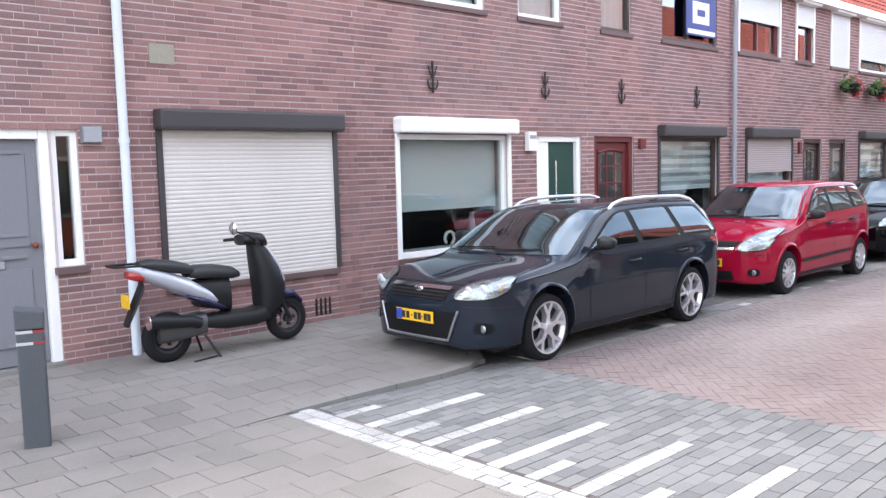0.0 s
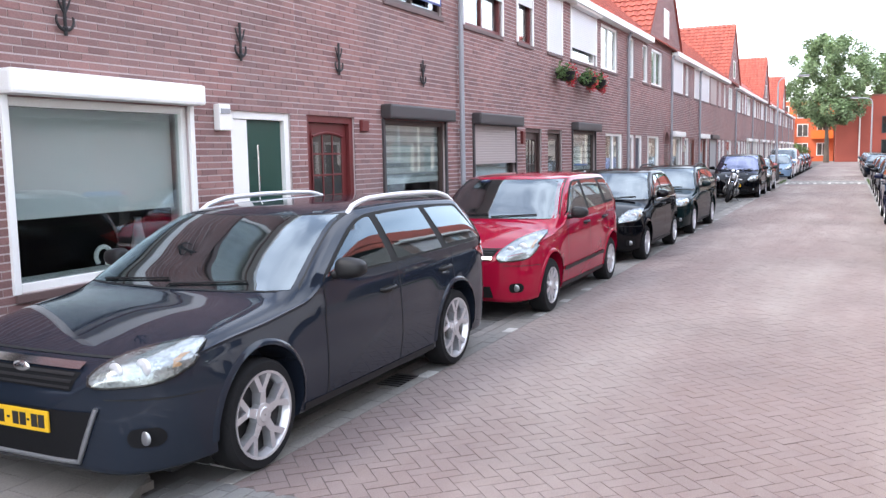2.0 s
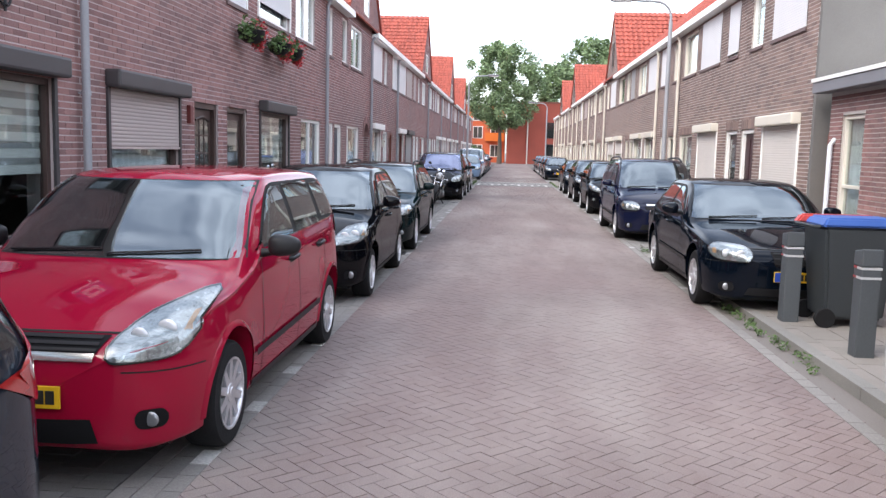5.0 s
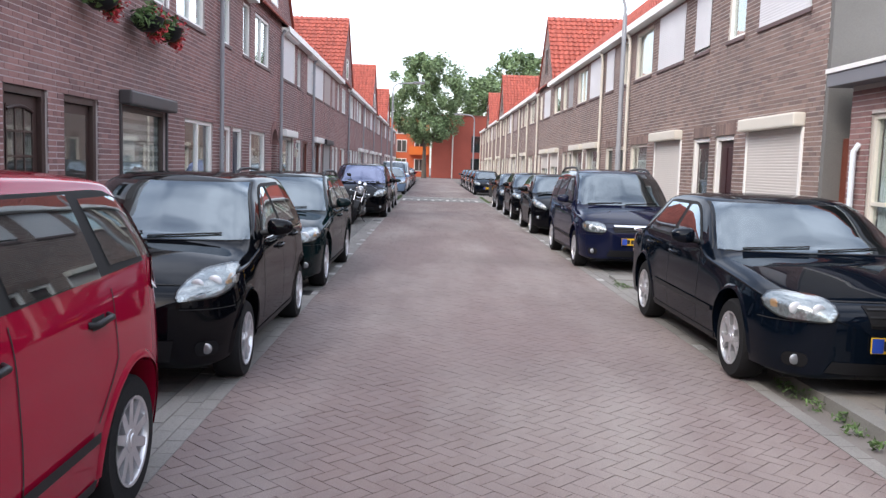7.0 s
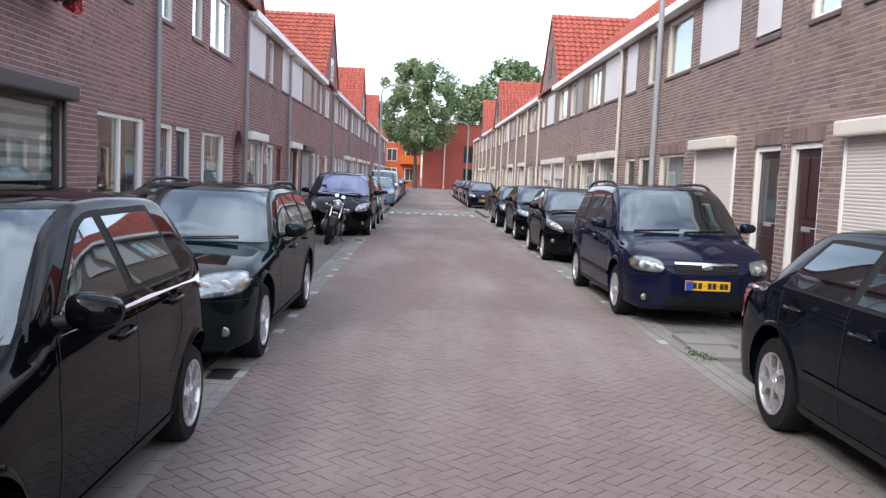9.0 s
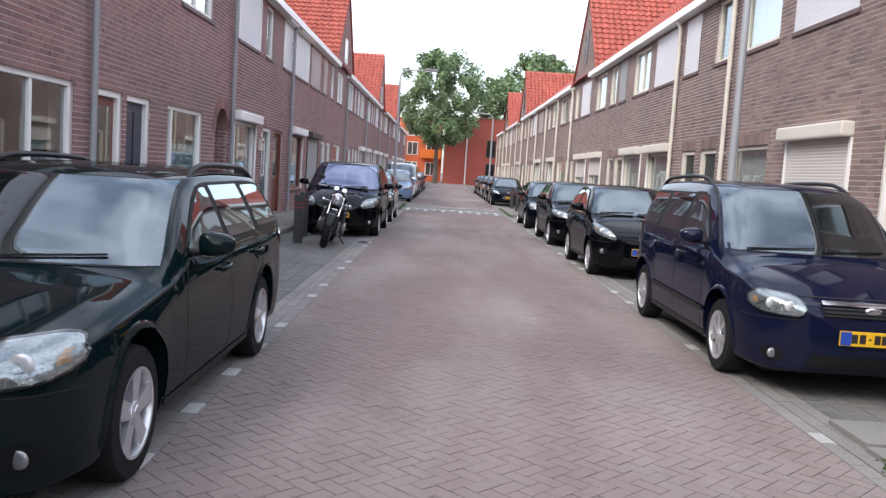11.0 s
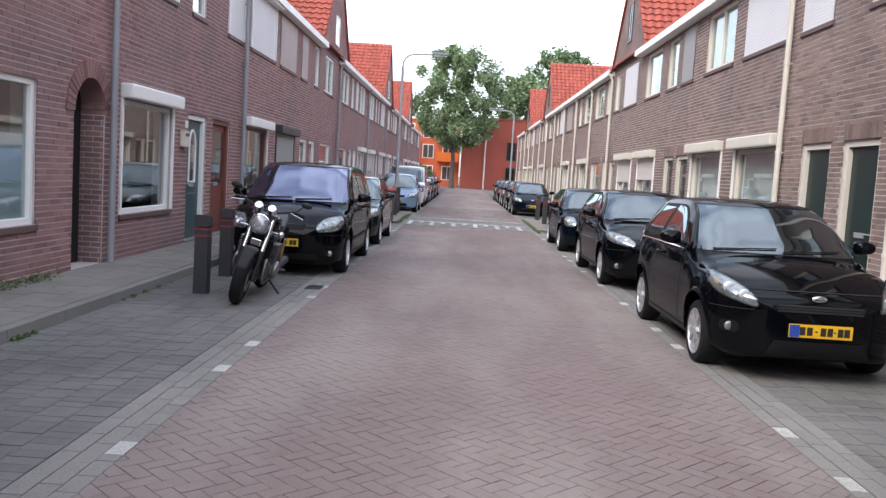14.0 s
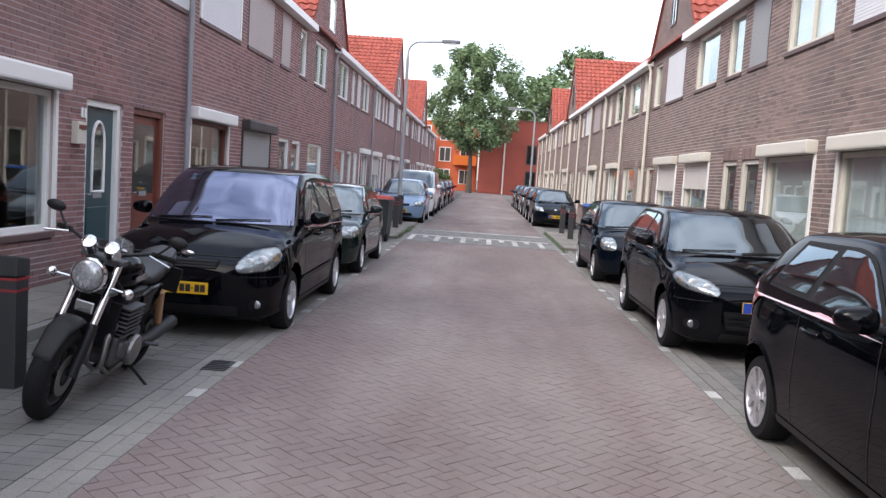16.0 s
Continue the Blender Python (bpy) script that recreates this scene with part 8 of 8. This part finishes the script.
if near[300:]:
    part("herringbone", hexa_mesh("herringbone", turned_corners(near[300:], -0.03, 0.0, 0.0009), M_ROAD), None, road, kind="stuff")

part("far_paving", B((61.9, ROAD_END, 0.96, 4.92, -0.02, -0.001)), M_ROADO, road, "red-brown paving far down the street")

# grey table edge with white marks at the near crossing
GREY = course_boxes(2.12, 4.3, 0.2, 5.2, 0.21, 0.105, -0.03, 0.0)
pieces("paver", [b for b in GREY if 1.9 < b[2] < 4.2][:300], M_GREYO, road)
GREY = [b for b in GREY if not 1.9 < b[2] < 4.2] + [b for b in GREY if 1.9 < b[2] < 4.2][300:]
part("grey_pavers", hexa_mesh("grey_pavers", box_corners(GREY), M_GREYSLAB), None, road, kind="stuff")
SLABS = course_boxes(-3.0, 1.83, -2.0, 5.243, 0.30, 0.30, -0.03, 0.0)
near_slab = [b for b in SLABS if b[0] > -1.6 and b[2] > 1.0][:300]
pieces("paving_slab", near_slab, M_SLABO, table)
SLABS = [b for b in SLABS if b not in near_slab]
part("pavers", hexa_mesh("pavers", box_corners(SLABS), M_SLAB), None, table, kind="stuff")
mk = thing("road_marking", "white brick line with comb teeth on the road hump", "road marking", (2.0, 3.0, 0))
pieces("white_brick", [b for k in range(18) for b in ((1.84, 1.945, 5.2 - 0.2 * k - 0.188, 5.2 - 0.2 * k, -0.02, 0.005), (1.955, 2.06, 5.3 - 0.2 * k - 0.19, 5.3 - 0.2 * k, -0.02, 0.005))], M_MARK, mk)
pieces("white_brick", [(2.08 + 0.2 * j, 2.268 + 0.2 * j, y - 0.055, y + 0.055, -0.02, 0.005) for y in (4.52, 3.90, 3.28, 2.62, 1.92) for j in range(6)], M_MARK, mk)
pieces("white_brick", [(2.08 + 0.2 * j, 2.268 + 0.2 * j, y - 0.05, y + 0.05, -0.02, 0.005) for y in (4.88, 4.2, 3.6, 2.97, 2.27, 1.6) for j in range(2)], M_MARK, mk)

# far hump
part("hump_pavers", hexa_mesh("hump_pavers", box_corners(course_boxes(47.0, 52.0, 1.0, 4.9, 0.21, 0.105, -0.02, 0.006)), M_GREYSLAB), None, road, kind="stuff")
mk2 = thing("road_marking", "white brick line with comb teeth on the far road hump", "road marking", (49.0, 3.0, 0))
pieces("white_brick", [(49.1, 49.3, 1.1 + 0.25 * k, 1.34 + 0.25 * k, -0.02, 0.012) for k in range(15)], M_MARK, mk2)
pieces("white_brick", [(51.4, 51.6, 1.1 + 0.25 * k, 1.34 + 0.25 * k, -0.02, 0.012) for k in range(15)], M_MARK, mk2)
pieces("white_brick", [(47.4, 49.09, 1.3 + 0.68 * k, 1.43 + 0.68 * k, -0.02, 0.012) for k in range(6)], M_MARK, mk2)
pieces("white_brick", [(48.4, 49.09, 1.64 + 0.68 * k, 1.77 + 0.68 * k, -0.02, 0.012) for k in range(5)], M_MARK, mk2)

# white dashes along both parking strips
dl = thing("edge_dashes", "worn white bricks marking the parking strip", "road marking", (20, 4.9, 0))
pieces("white_brick", [(x, x + 0.21, 4.87, 4.97, -0.02, 0.0085) for x in np.arange(6.7, 46.5, 0.93) if RP.random() < 0.75], M_MARK, dl)
dr_ = thing("edge_dashes", "worn white bricks marking the parking strip", "road marking", (30, 0.95, 0))
pieces("white_brick", [(x, x + 0.21, 0.93, 1.03, -0.02, 0.0085) for x in np.arange(16.2, 46.5, 0.93) if RP.random() < 0.45], M_MARK, dr_)

# parking strips with a pale gutter course
BAY = course_boxes(4.5, 60.0, 5.22, 6.77, 0.105, 0.21, -0.03, 0.0)
pieces("paving_brick", [b for b in BAY if 28.0 < b[0] < 31.9][:300], M_BAYO, bay_l)
BAY = [b for b in BAY if not 28.0 < b[0] < 31.9] + [b for b in BAY if 28.0 < b[0] < 31.9][300:]
part("bay_bricks", hexa_mesh("bay_bricks", box_corners(BAY), M_BAY), None, bay_l, kind="stuff")
part("gutter_course", hexa_mesh("gutter_course", box_corners(course_boxes(4.5, 60.0, 4.98, 5.21, 0.3, 0.115, -0.03, 0.0045, jit=0.0015) + course_boxes(4.3, 60.0, 4.872, 4.975, 0.21, 0.11, -0.03, 0.0045, jit=0.0012)), M_KERBP := mat("gutter_stone", (0.192, 0.182, 0.170), 0.92, var=0.3, scale=5, grain=100, bump=0.3, rnd="island", rnd_amt=0.1, dirt=(0.235, 0.222, 0.203), streak=(0.5, 1.3, 1.0), dust=(0.42, 0.66, 0.8))), None, bay_l, kind="stuff")
BAYR = course_boxes(15.4, 60.0, -0.95, 0.68, 0.105, 0.21, -0.03, 0.0)
pieces("paving_brick", [b for b in BAYR if 32.5 < b[0] < 34.4][:300], M_BAYO, bay_r)
BAYR = [b for b in BAYR if not 32.5 < b[0] < 34.4]
part("bay_bricks", hexa_mesh("bay_bricks", box_corners(BAYR), M_BAY), None, bay_r, kind="stuff")
part("gutter_course", hexa_mesh("gutter_course", box_corners(course_boxes(15.4, 60.0, 0.69, 0.92, 0.3, 0.115, -0.03, 0.0045, jit=0.0015) + course_boxes(4.3, 60.0, 0.925, 1.035, 0.21, 0.12, -0.03, 0.0045, jit=0.0012)), M_KERBP), None, bay_r, kind="stuff")

# pavements
part("slabs", hexa_mesh("slabs", box_corners(course_boxes(-6.0, 60.0, 6.905, YL - 0.015, 0.30, 0.30, 0.06, 0.1)), M_SLAB), None, walk_l, kind="stuff")
part("slabs", hexa_mesh("slabs", box_corners(course_boxes(20.4, 60.0, YR + 0.015, -1.06, 0.30, 0.30, 0.06, 0.1)), M_SLAB), None, walk_r, kind="stuff")
part("slabs", hexa_mesh("slabs", box_corners(course_boxes(9.0, 15.35, -1.93, 0.60, 0.30, 0.30, 0.05, 0.08)), M_SLAB), None, walk_r2, kind="stuff")
def in_corner(x, y):
    edge = np.interp(y, [5.13, 5.16, 5.3, 5.56, 5.9, 6.9], [3.3, 3.8, 4.12, 4.34, 4.46, 4.52]) - 0.14
    low = np.interp(x, [-9, 1.9, 3.3, 3.8], [5.24, 5.24, 5.13, 5.16]) + (0.12 if x > 1.9 else -0.1)
    return x < edge + 0.02 and y > low - 0.02


cc = box_corners(course_boxes(-4.0, 4.6, 5.245, 6.9, 0.30, 0.30, 0.0, 0.1, skip=lambda x, y: not in_corner(x, y)))
for j in range(4, 8):
    cc[:, j, 2] = [rise(x, y) + RP.uniform(-0.001, 0.001) for x, y in cc[:, j, :2]]
for i in range(len(cc)):
    part("paving_slab", hexa_mesh("paving_slab", cc[i:i + 1], M_SLABO), None, walk_l2)
# kerb stones round the corner
ks = [(1.9 + 0.5 * k, 5.24 - 0.04 * k) for k in range(4)] + [(3.8, 5.16), (4.12, 5.3), (4.34, 5.56), (4.46, 5.9), (4.50, 6.4), (4.52, 6.9)]
for (xa, ya), (xb, yb) in zip(ks, ks[1:]):
    dx, dy = xb - xa, yb - ya
    ln = math.hypot(dx, dy)
    nx, ny = -dy / ln * 0.12, dx / ln * 0.12
    c8 = [(p[0], p[1], z) for z in (-0.1, 1.0) for p in ((xa + dx * 0.01, ya + dy * 0.01), (xb - dx * 0.01, yb - dy * 0.01), (xb - dx * 0.01 + nx, yb - dy * 0.01 + ny), (xa + dx * 0.01 + nx, ya + dy * 0.01 + ny))]
    c8 = [(x, y, z if z < 0 else rise(x, y) + 0.004) for x, y, z in c8]
    part("kerb_stone", hexa_mesh("kerb_stone", np.array([c8]), M_KERB), None, walk_l2)
pieces("kerb_stone", [(x, x + 0.99, 6.77, 6.875, -0.1, 0.105) for x in np.arange(4.6, 60, 1.0)], M_KERB, walk_l)
pieces("kerb_stone", [(x, x + 0.99, -1.055, -0.955, -0.1, 0.105) for x in np.arange(15.5, 60, 1.0)], M_KERB, walk_r)
pieces("kerb_stone", [(x, x + 0.99, 0.60, 0.72, -0.1, 0.085) for x in np.arange(2.4, 14.6, 1.0)], M_KERB, walk_r2)
# widened corners at the far hump
for nm, y0, y1, lab in (("pavement_hump_left", 5.05, 6.78, "widened pavement with bollards at the far hump"), ("pavement_hump_right", -0.96, 0.85, "widened pavement with bollards at the far hump")):
    sh_ = sheet(nm, 47.2, 54.0, y0, y1, 0.06, M_SAND, lab, 0.1)
    part("slabs", hexa_mesh("slabs", box_corners(course_boxes(47.2, 54.0, y0 + 0.02, y1 - 0.02, 0.3, 0.3, 0.03, 0.07)), M_SLAB), None, sh_, kind="stuff")

# bricks of the corner house, near the camera, one by one
cw = [o for o in h_corner.children if o.name.startswith("wall")][0]
pieces("brick", [b for b in brick_boxes(4.42, 4.76, 0.16, 2.6, [], YL - 0.004, 1, RP)][:120], M_BRICK_LO, cw)
